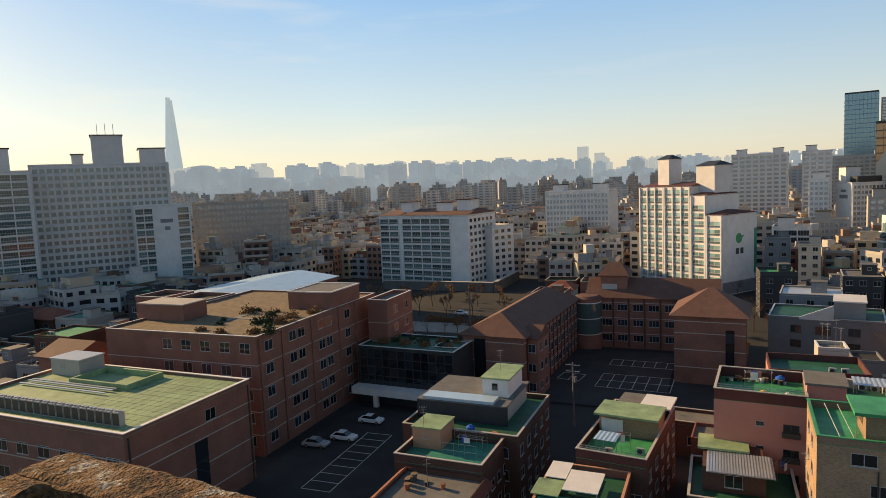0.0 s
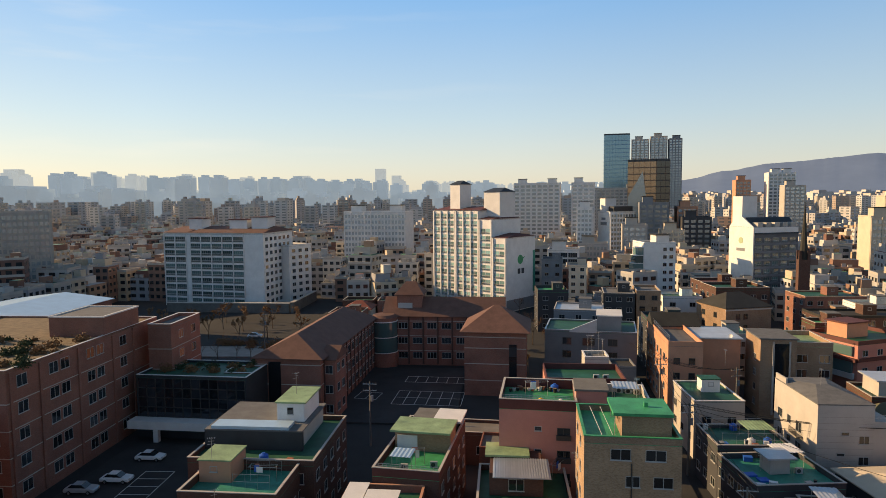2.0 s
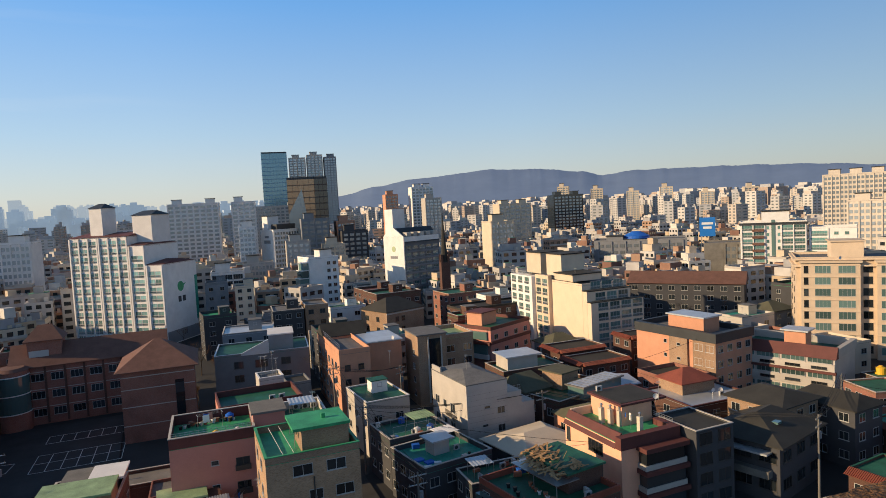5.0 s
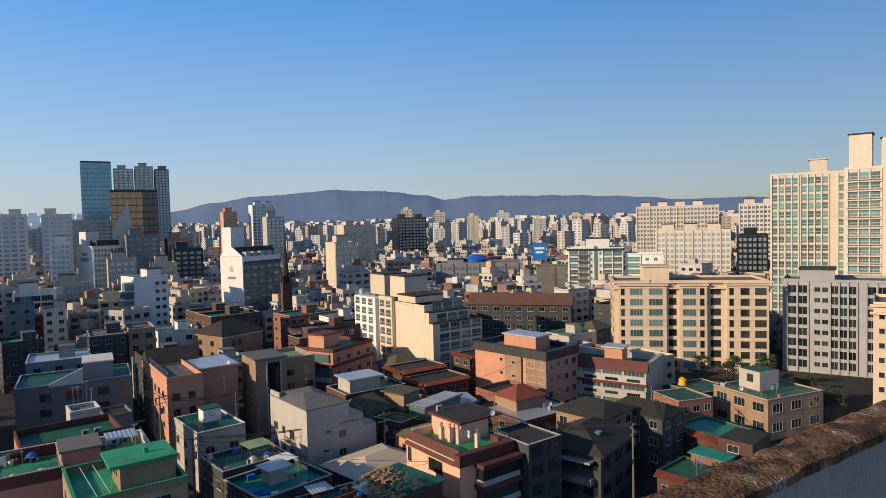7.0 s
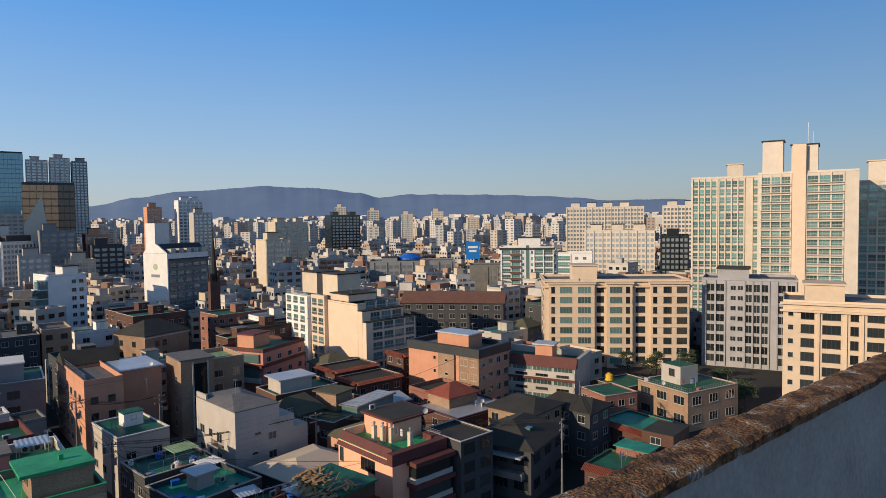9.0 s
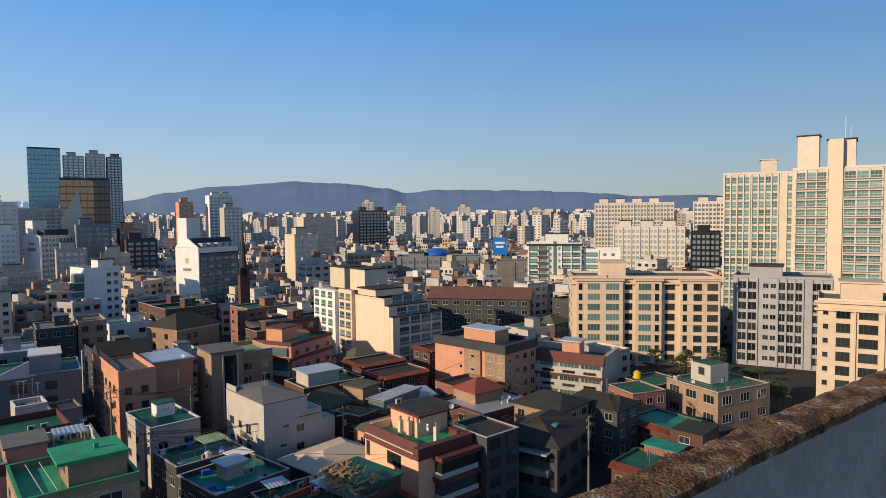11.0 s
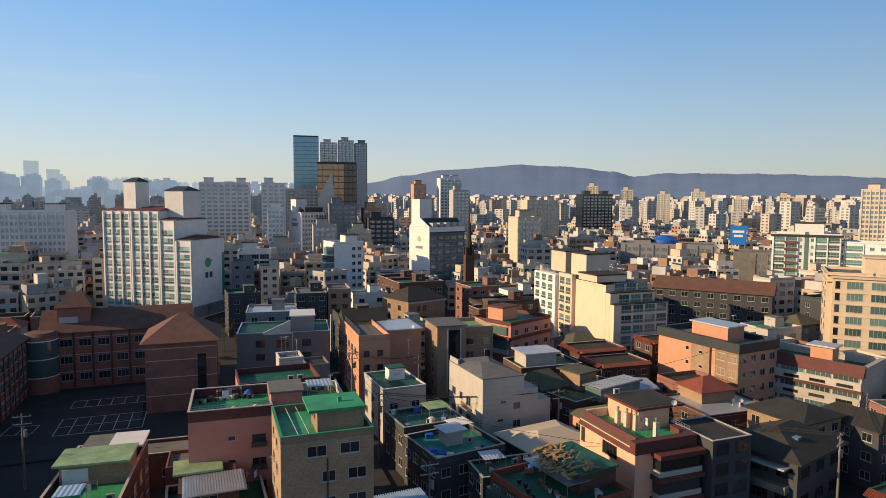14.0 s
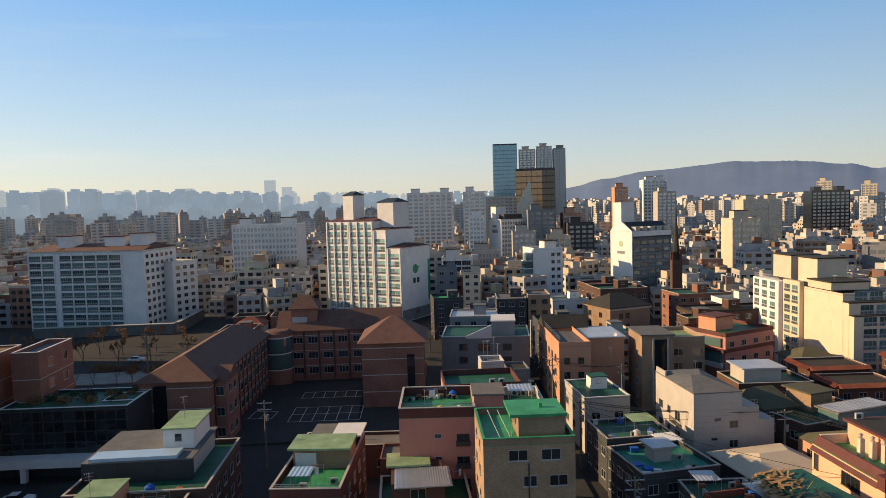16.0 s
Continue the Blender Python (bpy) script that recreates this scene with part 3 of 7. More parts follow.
# old wing with the long hipped roof
D = Building("school_old_wing", "long brick school wing under a brown hipped roof", -46.8, 115.5, 12.8, 42, 12.2, rot=-2.5, wall=BRICK_RED, deck=None, par=0, far=True)
D.gable(3.6, SHINGLE, axis="y", over=0.7, hip=6)
for z in (3.4, 7.2, 11.0):
    D.onface("string_course", "E", 0, z, 42, z + 0.15, 0.06, STONE)
    D.onface("string_course", "S", 0, z, 12.8, z + 0.15, 0.06, STONE)
D.onface("stair_glazing", "S", 2.6, 0.6, 5.0, 11.6, 0.1, DKGLASS)
D.rows("E", [3 + i * 3.0 for i in range(13)], 1.6, 1.7, 3, 3.8, 1.4)
for i in range(14):
    D.onface("pilaster", "E", 1.7 + i * 3.0, 0, 2.0 + i * 3.0, 12.1, 0.2, BRICK_DARK)
bay = Building("school_bay", "projecting brick bay with its own small brown gable", -34.2, 117.0, 2.4, 7.5, 11.6, rot=-2.5, wall=BRICK_RED, deck=None, par=0)
bay.gable(2.0, SHINGLE, axis="x", over=0.4)
bay.rows("S", [0.5], 1.5, 1.6, 3, 3.8, 1.4)
bay.rows("E", [1.5, 4.5], 1.6, 1.6, 3, 3.8, 1.4)
lowblock = Building("school_porch", "low brick porch with stone bands beside the glass link", -50.6, 110.2, 5.4, 5, 10.2, wall=BRICK_RED, deck=GREYDECK, par=0.6, cope=WHITE)
lowblock.rows("S", [0.8], 1.4, 1.5, 3, 3.3, 1.2)

E_ = Building("school_court_wing", "brick wing closing the school court, brown roof", -30, 159.5, 30, 11, 12.2, wall=BRICK_RED, deck=None, par=0, far=True)
E_.gable(4.2, SHINGLE, axis="x", over=0.7)
for z in (3.4, 7.2, 11.0):
    E_.onface("string_course", "S", 0, z, 30, z + 0.15, 0.06, STONE)
E_.rows("S", [3.4 + i * 3.7 for i in range(7)], 2.4, 1.6, 3, 3.8, 1.5)
for i in range(8):
    E_.onface("pilaster", "S", 2.2 + i * 3.7, 0, 2.6 + i * 3.7, 12.1, 0.25, BRICK_DARK)
dorm = Building("roof_turret", "brick roof turret with a small brown pitched roof", -27.2, 161.5, 6.4, 7, 4.2, wall=BRICK_RED, deck=None, par=0, z=13.2)
dorm.gable(3.0, SHINGLE, axis="x", over=0.6, hip=2.5)
dorm.onface("louvre", "S", 0.3, 0.4, 4.0, 2.2, 0.2, FRAME)
bm = bmesh.new()
tube(bm, (0, 0, -0.3), (0, 0, 12.4), 3.3, 28)
drum = tagged(part("stair_drum", bm, BRICK_RED), "round brick and glass stair drum in the corner of the court", "stair tower")
drum.location = (-30.0, 158.4, 0)
bm = bmesh.new()
tube(bm, (0, 0, 3.6), (0, 0, 11.4), 3.36, 28)
part("glazing", bm, GREENGLASS, drum)
bm = bmesh.new()
tube(bm, (0, 0, 12.4), (0, 0, 13.0), 3.5, 28, 2.6)
part("roof", bm, SHINGLE, drum)
for z in (3.5, 7.4, 11.3):
    bm = bmesh.new()
    tube(bm, (0, 0, z), (0, 0, z + 0.2), 3.42, 28)
    part("string_course", bm, WHITE, drum)

F_ = Building("school_pavilion", "square brick pavilion under a brown pyramid roof", -8.3, 135.2, 13.2, 14.5, 13.5, rot=-3, wall=BRICK_RED, deck=None, par=0)
F_.gable(4.6, SHINGLE, axis="x", over=0.9, hip=6.9)
for z in (3.0, 6.6, 10.0, 12.4):
    F_.onface("string_course", "S", 0, z, 13.2, z + 0.15, 0.06, STONE)
F_.onface("stair_glazing", "S", 9.6, 0.6, 11.2, 11.0, 0.1, DKGLASS)
F_.onface("stair_window", "S", 9.6, 8.4, 11.2, 10.4, 0.14, GLASS)

# ---- houses below the viewpoint ----
def balustrade(b, x0, y0, x1, y1, z, hgt=0.9, material=STEEL, gap=0.5):
    """A light handrail on a roof edge."""
    bm = bmesh.new()
    n = max(2, int(math.hypot(x1 - x0, y1 - y0) / gap))
    for i in range(n + 1):
        x, y = x0 + (x1 - x0) * i / n, y0 + (y1 - y0) * i / n
        tube(bm, (x, y, z), (x, y, z + hgt), 0.02, 4)
    for k in (0.5, 1.0):
        tube(bm, (x0, y0, z + hgt * k), (x1, y1, z + hgt * k), 0.025, 4)
    return part("railing", bm, material, b.ob)


G = Building("townhouse", "dark brick townhouse with stepped grey and white roofs", -39.4, 74.5, 16.2, 16.5, 9.3, wall=BRICK_DARK, deck=DKGREEN, par=0.7, cope=PALE, far=True)
G.box("upper_storey", 0.6, 5.0, 9.4, 13.0, 15.5, 11.9, PALE)
G.box("mansard", 0.2, 4.4, 9.4, 13.4, 4.98, 11.9, BLACKISH)
G.box("upper_roof", 0.2, 4.4, 11.9, 13.4, 15.9, 12.05, GREYDECK)
G.box("skylight_roof", 1.0, 4.6, 12.05, 11.5, 7.2, 12.45, BLUEMETAL, "long pale blue sheet roof")
st = G.box("stair_house", 8.8, 8.0, 12.05, 12.6, 14.8, 14.6, WHITE)
G.box("stair_roof", 8.6, 7.7, 14.6, 12.9, 15.1, 14.8, LTGREEN)
w_ = window_mesh(0.9, 1.0, "plain")
o = part("window", w_[0], None, st)
o.location = (10.2, 8.0, 13.0)
part("pane", w_[1], None, o)
G.grid("S", 4, 3, 1.5, 1.4, 3.0, 1.0)
G.grid("E", 5, 3, 1.5, 1.4, 3.0, 1.0)
G2 = Building("townhouse", "brick townhouse with a green roof terrace, yellow-green roof hut", -36.4, 66.2, 11.4, 9.5, 8.6, wall=BRICK_DARK, deck=TEAL, par=1.0, cope=PALE)
G2.hut(0.4, 4.5, 4.3, 9.0, 2.7, wall=ORANGE, deck=LTGREEN)
G2.grid("E", 4, 2, 1.3, 1.3, 2.9, 2.2)
G2.grid("S", 4, 2, 1.5, 1.4, 2.9, 2.2)
balustrade(G2, 5.2, 3.0, 9.6, 3.0, 8.66, 1.8, gap=1.4)
balustrade(G2, 5.2, 7.0, 9.6, 7.0, 8.66, 1.8, gap=1.4)
G3 = Building("townhouse", "low brick house with red tile edges and cluttered flat roof", -34.6, 55.5, 10.2, 10.4, 7.8, wall=BRICK_DARK, deck=CONCRETE, par=0.5)
G3.grid("E", 3, 2, 1.3, 1.3, 2.9, 1.8)
tarp = sheet("shelter_roof", -47, 55, -37, 63, 3.2, TARP, "blue tarpaulin roof over a yard shelter", "shelter", rot=4)
tarp["kind"] = ""
tarp.location.z = 0


def tiles(b, side, z, rise=0.9, depth=1.1, pitch=0.26, material=TILE, u0=None, u1=None):
    """A strip of half-round roof tiles along an edge; each row of tiles runs down the slope."""
    a, e = (0 if u0 is None else u0), (b.length(side) if u1 is None else u1)
    bm = bmesh.new()
    v = [bm.verts.new(p) for p in ((a, -depth, z), (e, -depth, z), (e, 0.1, z + rise), (a, 0.1, z + rise), (a, 0.1, z - 0.1), (e, 0.1, z - 0.1))]
    for f in ((0, 1, 2, 3), (0, 3, 4), (1, 5, 2), (0, 4, 5, 1), (2, 5, 4, 3)):
        bm.faces.new([v[i] for i in f])
    base = part("tiled_eave", bm, material, b.ob)
    base.matrix_local = b.place(side, 0, 0)
    bm = bmesh.new()
    tube(bm, (0, -depth - 0.03, z + 0.03), (0, 0.08, z + rise + 0.03), 0.085, 6)
    one = mesh("roof_tile", bm, material)
    for i in range(int((e - a) / pitch)):
        o = part("roof_tile", one, None, base)
        o.location = (a + pitch * (i + 0.5), 0, 0)


tiles(G3, "W", 7.6, 0.7, 0.9)
tiles(G3, "E", 7.6, 0.7, 0.9)
tiles(G3, "N", 7.6, 0.7, 0.9)

I_ = Building("townhouse", "brick townhouse with green roof terrace and upper flat", -15.6, 73.0, 8.2, 18.6, 9.0, rot=-6, wall=BRICK_DARK, deck=GREEN, par=1.1, parmat=MAROON, cope=PALE, far=True)
I_.box("upper_storey", 0.6, 8.2, 9.1, 8.0, 12.0, 11.9, BRICK_TAN)
I_.box("door_panel", 0.9, 8.1, 9.2, 3.6, 8.19, 11.2, WHITE)
I_.box("upper_roof", 0.2, 7.0, 11.9, 8.2, 12.4, 12.15, LTGREEN)
I_.box("back_roof", 1.4, 12.5, 9.1, 7.4, 18.6, 11.4, CONCRETE)
I_.box("awning", 4.6, 12.8, 11.45, 8.6, 18.0, 11.7, WHITE)
I_.grid("S", 3, 2, 1.6, 1.4, 3.0, 1.4)
I_.grid("E", 5, 3, 1.4, 1.4, 2.9, 1.0)
J_ = Building("townhouse", "low house roofed with white and green sheet panels", -18.2, 62.0, 9.0, 10.5, 7.4, wall=BRICK_DARK, deck=DKGREEN, par=0.9, parmat=BRICK_RED, cope=ORANGE)
bm = bmesh.new()
for i, (x, y, w, d, k) in enumerate(((0.2, 5.6, 2.4, 4.2, 0), (2.8, 2.6, 3.8, 5.0, 0))):
    bx(bm, x, y, 8.7 + i * 0.25, x + w, y + d, 8.8 + i * 0.25)
part("roof_sheet", bm, WHITE, J_.ob)
J_.box("roof_sheet", -0.4, 1.6, 8.55, 2.6, 5.4, 8.65, LTGREEN)
J_.box("roof_sheet", 0.4, -1.2, 8.2, 6.6, 2.4, 8.3, TEAL)
J_.box("post", 0.3, 5.0, 7.4, 0.4, 5.1, 8.6, STEEL)
J_.box("post", 6.4, 2.8, 7.4, 6.5, 2.9, 8.9, STEEL)
K_ = Building("townhouse", "brick house with grey corrugated upper roof and green terrace", -3.0, 68.5, 10.6, 10.5, 7.6, wall=BRICK_DARK, deck=DKGREEN, par=0.8, cope=PALE)
K_.box("upper_storey", 1.4, 3.4, 7.7, 7.6, 11.5, 10.4, BRICK_DARK)
K_.box("upper_roof", 0.8, 7.6, 10.55, 6.2, 11.8, 10.8, LTGREEN)
for i in range(22):
    K_.box("roof_rib", 1.9 + i * 0.29, 2.0, 10.42, 2.06 + i * 0.29, 7.55, 10.52, METAL)
K_.box("roof_sheet", 1.8, 2.0, 10.38, 8.4, 7.55, 10.44, METAL)
w_ = window_mesh(1.8, 1.4, "plain")
o = part("window", w_[0], None, K_.ob)
o.location = (3.6, 3.4, 8.3)
part("pane", w_[1], None, o)
K_.grid("S", 3, 2, 1.5, 1.3, 2.9, 1.3)

L_ = Building("apartment_house", "salmon painted apartment house with maroon cornice, green roof", -0.5, 79.0, 9.6, 9.6, 15.6, rot=-4, wall=PINK, deck=GREEN, par=1.3, parmat=MAROON, cope=PALE)
for k in range(5):
    L_.win("S", 4.4, 1.4 + k * 2.9, 0.9, 0.6, "plain")
    L_.win("S", 7.2, 1.0 + k * 2.9, 1.6, 0.9, "dark")
    L_.onface("window_box", "S", 7.1, 0.4 + k * 2.9, 8.9, 1.0 + k * 2.9, 0.35, DARKFRAME)
L2 = Building("apartment_house", "salmon painted rear block with long green roof terrace", 9.3, 79.5, 9.2, 10.0, 15.0, rot=-4, wall=PINK, deck=DKGREEN, par=1.1, parmat=PALE, cope=WHITE)
L2.rows("S", [0.4], 1.0, 1.4, 5, 2.9, 1.0, "dark")
L2.box("stair_house", -0.2, 0.2, 15.1, 3.6, 5.0, 17.9, PINK)
L2.box("stair_roof", -0.4, 0.0, 17.9, 3.8, 5.2, 18.15, CONCRETE)
L3 = Building("apartment_house", "salmon rendered house with dark green roof terrace", 6.6, 97, 12, 9, 13.6, wall=PINK, deck=DKGREEN, par=1.0, parmat=MAROON)

M_ = Building("apartment_house", "brown brick apartment house with bright green roof deck", 8.1, 63.6, 9.5, 10.2, 17.4, rot=-2, wall=BRICK_BROWN, deck=GREEN, par=0.75, parmat=BRICK_TAN, cope=GREEN)
for k in range(6):
    z = 2.05 + k * 2.75
    for u, ww in (((2.6, 2.0), (6.0, 2.0)) if k == 5 else ((4.1, 1.4), (6.8, 1.9))):
        M_.win("S", u, z, ww, 1.15)
    M_.win("W", 2.0, z, 1.3, 1.1)
    M_.win("W", 5.6, z, 1.3, 1.1)
M_.box("stair_house", 3.9, 1.5, 17.46, 8.8, 6.2, 19.9, BRICK_TAN)
M_.box("stair_roof", 3.0, 1.2, 19.9, 8.95, 6.5, 20.2, GREEN)
M_.box("roof_vent", 6.4, 3.4, 20.2, 6.8, 3.8, 20.7, GREEN)
for x in (1.2, 2.3):
    bm = bmesh.new()
    for i in range(8):
        p0, p1 = i / 8, (i + 1) / 8
        tube(bm, (x + p0 * 0.8, 6.8 - p0 * 5.4, 19.0 - p0 * 1.4), (x + p1 * 0.8, 6.8 - p1 * 5.4, 19.0 - p1 * 1.4), 0.025, 4)
    part("washing_wire", bm, WHITE, M_.ob)
M_.onface("downpipe", "S", 4.6, 0, 4.72, 15.5, 0.12, DARKFRAME)

N_ = Building("apartment_house", "dark grey rendered apartment house with stepped roof", 9.2, 141.5, 19.6, 13, 12.6, rot=-9, wall=SLATE, deck=DKGREEN, par=0.4, cope=METAL)
N_.rows("S", [3.9], 1.9, 1.5, 4, 2.9, 1.2, "dark")
N_.rows("S", [8.2], 2.6, 1.6, 4, 2.9, 1.1, "dark")
N_.rows("S", [13.6], 2.0, 1.5, 4, 2.9, 1.2, "dark")
N_.box("roof_room", 11.2, 2.0, 12.6, 16.4, 10, 16.0, GREY)
N_.box("roof_room_deck", 11.0, 1.8, 16.0, 16.6, 10.2, 16.25, WHITE)
bm = bmesh.new()
v = [bm.verts.new(p) for p in ((5.4, -0.1, 13.0), (5.4, 0.5, 13.0), (11.2, 0.5, 15.6), (11.2, -0.1, 15.6), (5.4, -0.1, 12.6), (5.4, 0.5, 12.6), (11.2, 0.5, 12.6), (11.2, -0.1, 12.6))]
for f in ((0, 1, 2, 3), (0, 4, 5, 1), (4, 7, 6, 5), (0, 3, 7, 4), (1, 5, 6, 2), (3, 2, 6, 7)):
    bm.faces.new([v[i] for i in f])
part("slanted_parapet", bm, METAL, N_.ob)
N2 = Building("rooftop_room", "white rendered stair tower crowded with antennas", 13.8, 108.4, 4.0, 4.4, 14.6, wall=PALE, deck=GREYDECK, par=0.5, cope=WHITE)
N2.win("S", 1.2, 12.0, 1.8, 1.5)
N3 = Building("townhouse", "grey flat-roofed house with a small pitched roof hut", 19.8, 116.4, 4.2, 6, 11.0, wall=SLATE, deck=DARKROOF, par=0.5)

O_ = Building("apartment_house", "orange rendered corner house with tiled gable and sunlit side", 31.6, 124.5, 6.4, 24, 13.4, rot=-3, wall=ORANGE, deck=GREYDECK, par=1.0)
O_.rows("W", [1.5 + i * 3.6 for i in range(6)], 1.7, 1.4, 4, 2.9, 1.2)
O_.rows("S", [1.0, 3.8], 1.2, 1.2, 4, 2.9, 1.3, "dark")
O2 = Building("apartment_house", "tall orange rendered block with pale sheet roof", 39.2, 130.0, 7.6, 11, 14.0, rot=-3, wall=ORANGE, deck=METAL, par=0)
O2.box("roof_edge", -0.4, -0.4, 13.8, 8.0, 11.4, 14.02, METAL)
balustrade(O_, 0.3, 0.3, 0.3, 22, 14.4, 1.0)
Ot = Building("roof_gable_room", "orange gabled attic room with dark pitched roof", 32.6, 141, 9.4, 7, 14.0, rot=-3, wall=ORANGE, deck=None, par=0)
Ot.gable(2.4, DARKROOF, axis="x", over=0.3)

# white house; the shadow over it is put into a darker wall colour
P_ = Building("townhouse", "white two-storey house with green roof and small hut", 30.6, 104.0, 8.0, 11.5, 9.0, rot=2, wall=PALE, deck=DKGREEN, par=0.25, cope=WHITE)
P_.grid("S", 2, 2, 1.5, 1.3, 3.0, 2.4)
P_.grid("W", 3, 2, 1.5, 1.3, 3.0, 2.4)
P_.hut(3.0, 5.4, 6.0, 7.8, 2.2, wall=WHITE, deck=DKGREEN)

Q_ = Building("apartment_house", "tan brick apartment house with glazed stair shaft", 50.8, 127.5, 12.0, 11.4, 13.0, rot=-4, wall=BRICK_TAN, deck=LTGREEN, par=0.9, cope=PALE)
Q_.box("stair_tower", -2.0, -3.2, -0.3, 4.4, 6.0, 15.0, BRICK_TAN)
Q_.box("tower_roof", -2.3, -3.5, 15.0, 4.7, 6.3, 15.25, GREYDECK)
sg = Q_.box("stair_glazing", 0.2, -3.45, 1.0, 3.0, -3.2, 14.2, DKGLASS)
for x in (0.1, 3.0):
    box_part("mullion", x, -3.55, 0.5, x + 0.3, -3.2, 14.6, PALE, sg)
Q_.rows("S", [5.6, 9.6], 1.9, 1.5, 4, 2.9, 1.3)
for k in range(4):
    a, b = window_mesh(1.4, 1.3, "plain")
    o = part("window", a, None, Q_.ob)
    o.matrix_local = pose(-2.0, 0.6, 1.6 + 2.9 * k, 0, 0, -90)
    part("pane", b, None, o)

R_ = Building("apartment_house", "pale grey panelled house with hipped flat roof, sunlit side", 43.7, 91.6, 7.6, 13.6, 12.9, rot=1, wall=PALE, deck=GREYDECK, par=0)
R_.gable(0.9, GREYDECK, axis="x", over=0.05, hip=3.0)
for k in range(3):
    R_.rows("W", [1.4], 1.5, 1.4, 1, 2.9, 1.2 + k * 3.1)
    R_.rows("W", [7.4], 1.7, 1.6, 1, 2.9, 0.9 + k * 3.1)
    R_.rows("S", [2.2 + k * 0.5], 1.1, 0.5, 1, 2.9, 2.6 + k * 3.0)
    R_.rows("S", [5.6], 1.4, 1.2, 1, 2.9, 1.4 + k * 3.0)
for k in range(3):
    R_.rows("W", [4.6], 1.2, 1.3, 1, 2.9, 1.2 + k * 3.1)
    R_.onface("balcony", "W", 7.0, 0.5 + k * 3.1, 9.6, 0.62 + k * 3.1, 0.9, CONCRETE)
    bm = bmesh.new()
    lattice(bm, [q for i in range(13) for q in (7.05 + i * 0.2, 7.09 + i * 0.2)], [0.62 + k * 3.1, 0.66 + k * 3.1, 1.5 + k * 3.1, 1.56 + k * 3.1], -0.9, -0.86)
    part("balcony_rail", bm, DARKFRAME, R_.ob).matrix_local = R_.place("W", 0, 0)
R_.box("roof_parapet", 0.0, 9.8, 12.9, 0.25, 13.4, 13.9, PALE)
for k in range(13):
    R_.onface("panel_joint", "S", 0, 0.9 * k + 0.4, 7.6, 0.9 * k + 0.42, 0.006, CONCRETE)
R_.box("stepped_block", 7.6, 0.15, -0.3, 10.4, 12.0, 10.6, PALE)
R_.box("stepped_block", 10.4, 0.3, -0.3, 13.0, 9.0, 8.4, PALE)
balustrade(R_, 10.5, 0.4, 12.9, 0.4, 8.4)
balustrade(R_, 7.7, 0.3, 10.3, 0.3, 10.6)

S_ = Building("apartment_house", "tan brick apartment house with dark mansard roof", 57.0, 168.5, 13.5, 12.5, 13.2, rot=18, wall=BRICK_TAN, deck=None, par=0)
S_.gable(3.2, DARKROOF, axis="x", over=0.35, hip=5)
S_.rows("S", [3.0, 5.2], 1.2, 1.4, 4, 3.0, 1.3, "dark")
S_.rows("W", [2.5, 7.5], 1.4, 1.4, 4, 3.0, 1.3, "dark")
S_.onface("cornice", "S", -0.2, 12.6, 13.7, 12.95, 0.25, PALE)

# stepped apartment house with the sunlit end wall
T_ = Building("apartment_block", "stepped white apartment block with sunlit beige end wall", 98.0, 133.9, 14, 33, 20.0, rot=-1, wall=BEIGE, deck=GREYDECK, par=0.5, far=True)
T_.box("terrace_storey", 0.02, -2.0, -0.3, 13.6, -0.02, 18.6, BEIGE)
T_.box("terrace_storey", 0.05, -3.6, -0.3, 16.5, -2.02, 15.9, BEIGE)
T_.box("gable_cap", 0.02, 4.0, 20.7, 9.0, 12.5, 22.4, BEIGE)
T_.box("gable_roof", -0.2, 3.8, 22.4, 9.2, 12.7, 22.7, DARKROOF)
T_.box("terrace_roof", 0.0, -2.1, 18.6, 13.8, 0.5, 18.85, DARKROOF)
T_.box("terrace_roof", 0.0, -3.7, 15.9, 16.7, -1.9, 16.1, DARKROOF)
for k in range(6):
    for i in range(4):
        a = part("window", joined_window(3.0, 2.0, "balcony"), None, T_.ob)
        a.location = (2.2 + i * 3.6, -3.6, 0.8 + k * 2.6)
for i in range(3):
    a = part("window", joined_window(3.0, 2.0, "balcony"), None, T_.ob)
    a.location = (2.6 + i * 3.6, -2.0, 16.2)
    a = part("window", joined_window(3.0, 2.0, "balcony"), None, T_.ob)
    a.location = (2.6 + i * 3.6, 0, 18.9)
T_.box("end_bay", -2.2, 21.0, -0.3, 0, 33, 21.0, WHITE)
T_.box("end_bay", -1.1, 14.0, -0.3, -0.01, 20.9, 21.6, BEIGE)
for k in range(8):
    for i in range(3):
        a = part("window", joined_window(2.3, 1.9, "balcony"), None, T_.ob)
        a.matrix_local = pose(-2.2, 32.2 - i * 3.7, 0.5 + k * 2.6, 0, 0, -90)
    for i in range(2):
        a = part("window", joined_window(2.3, 1.9, "balcony"), None, T_.ob)
        a.matrix_local = pose(-1.1, 20.2 - i * 3.2, 0.5 + k * 2.6, 0, 0, -90)
for y, w in ((12, 7.5), (22.5, 8)):
    T_.box("roof_house", 2.0, y, 21.3, 9.5, y + w, 27.2, CREAM)
    T_.box("roof_house_cap", 1.7, y - 0.3, 27.2, 9.8, y + w + 0.3, 27.5, DARKROOF)
balustrade(T_, -2.0, 21.2, -2.0, 32.8, 21.0, 1.2, WHITE)


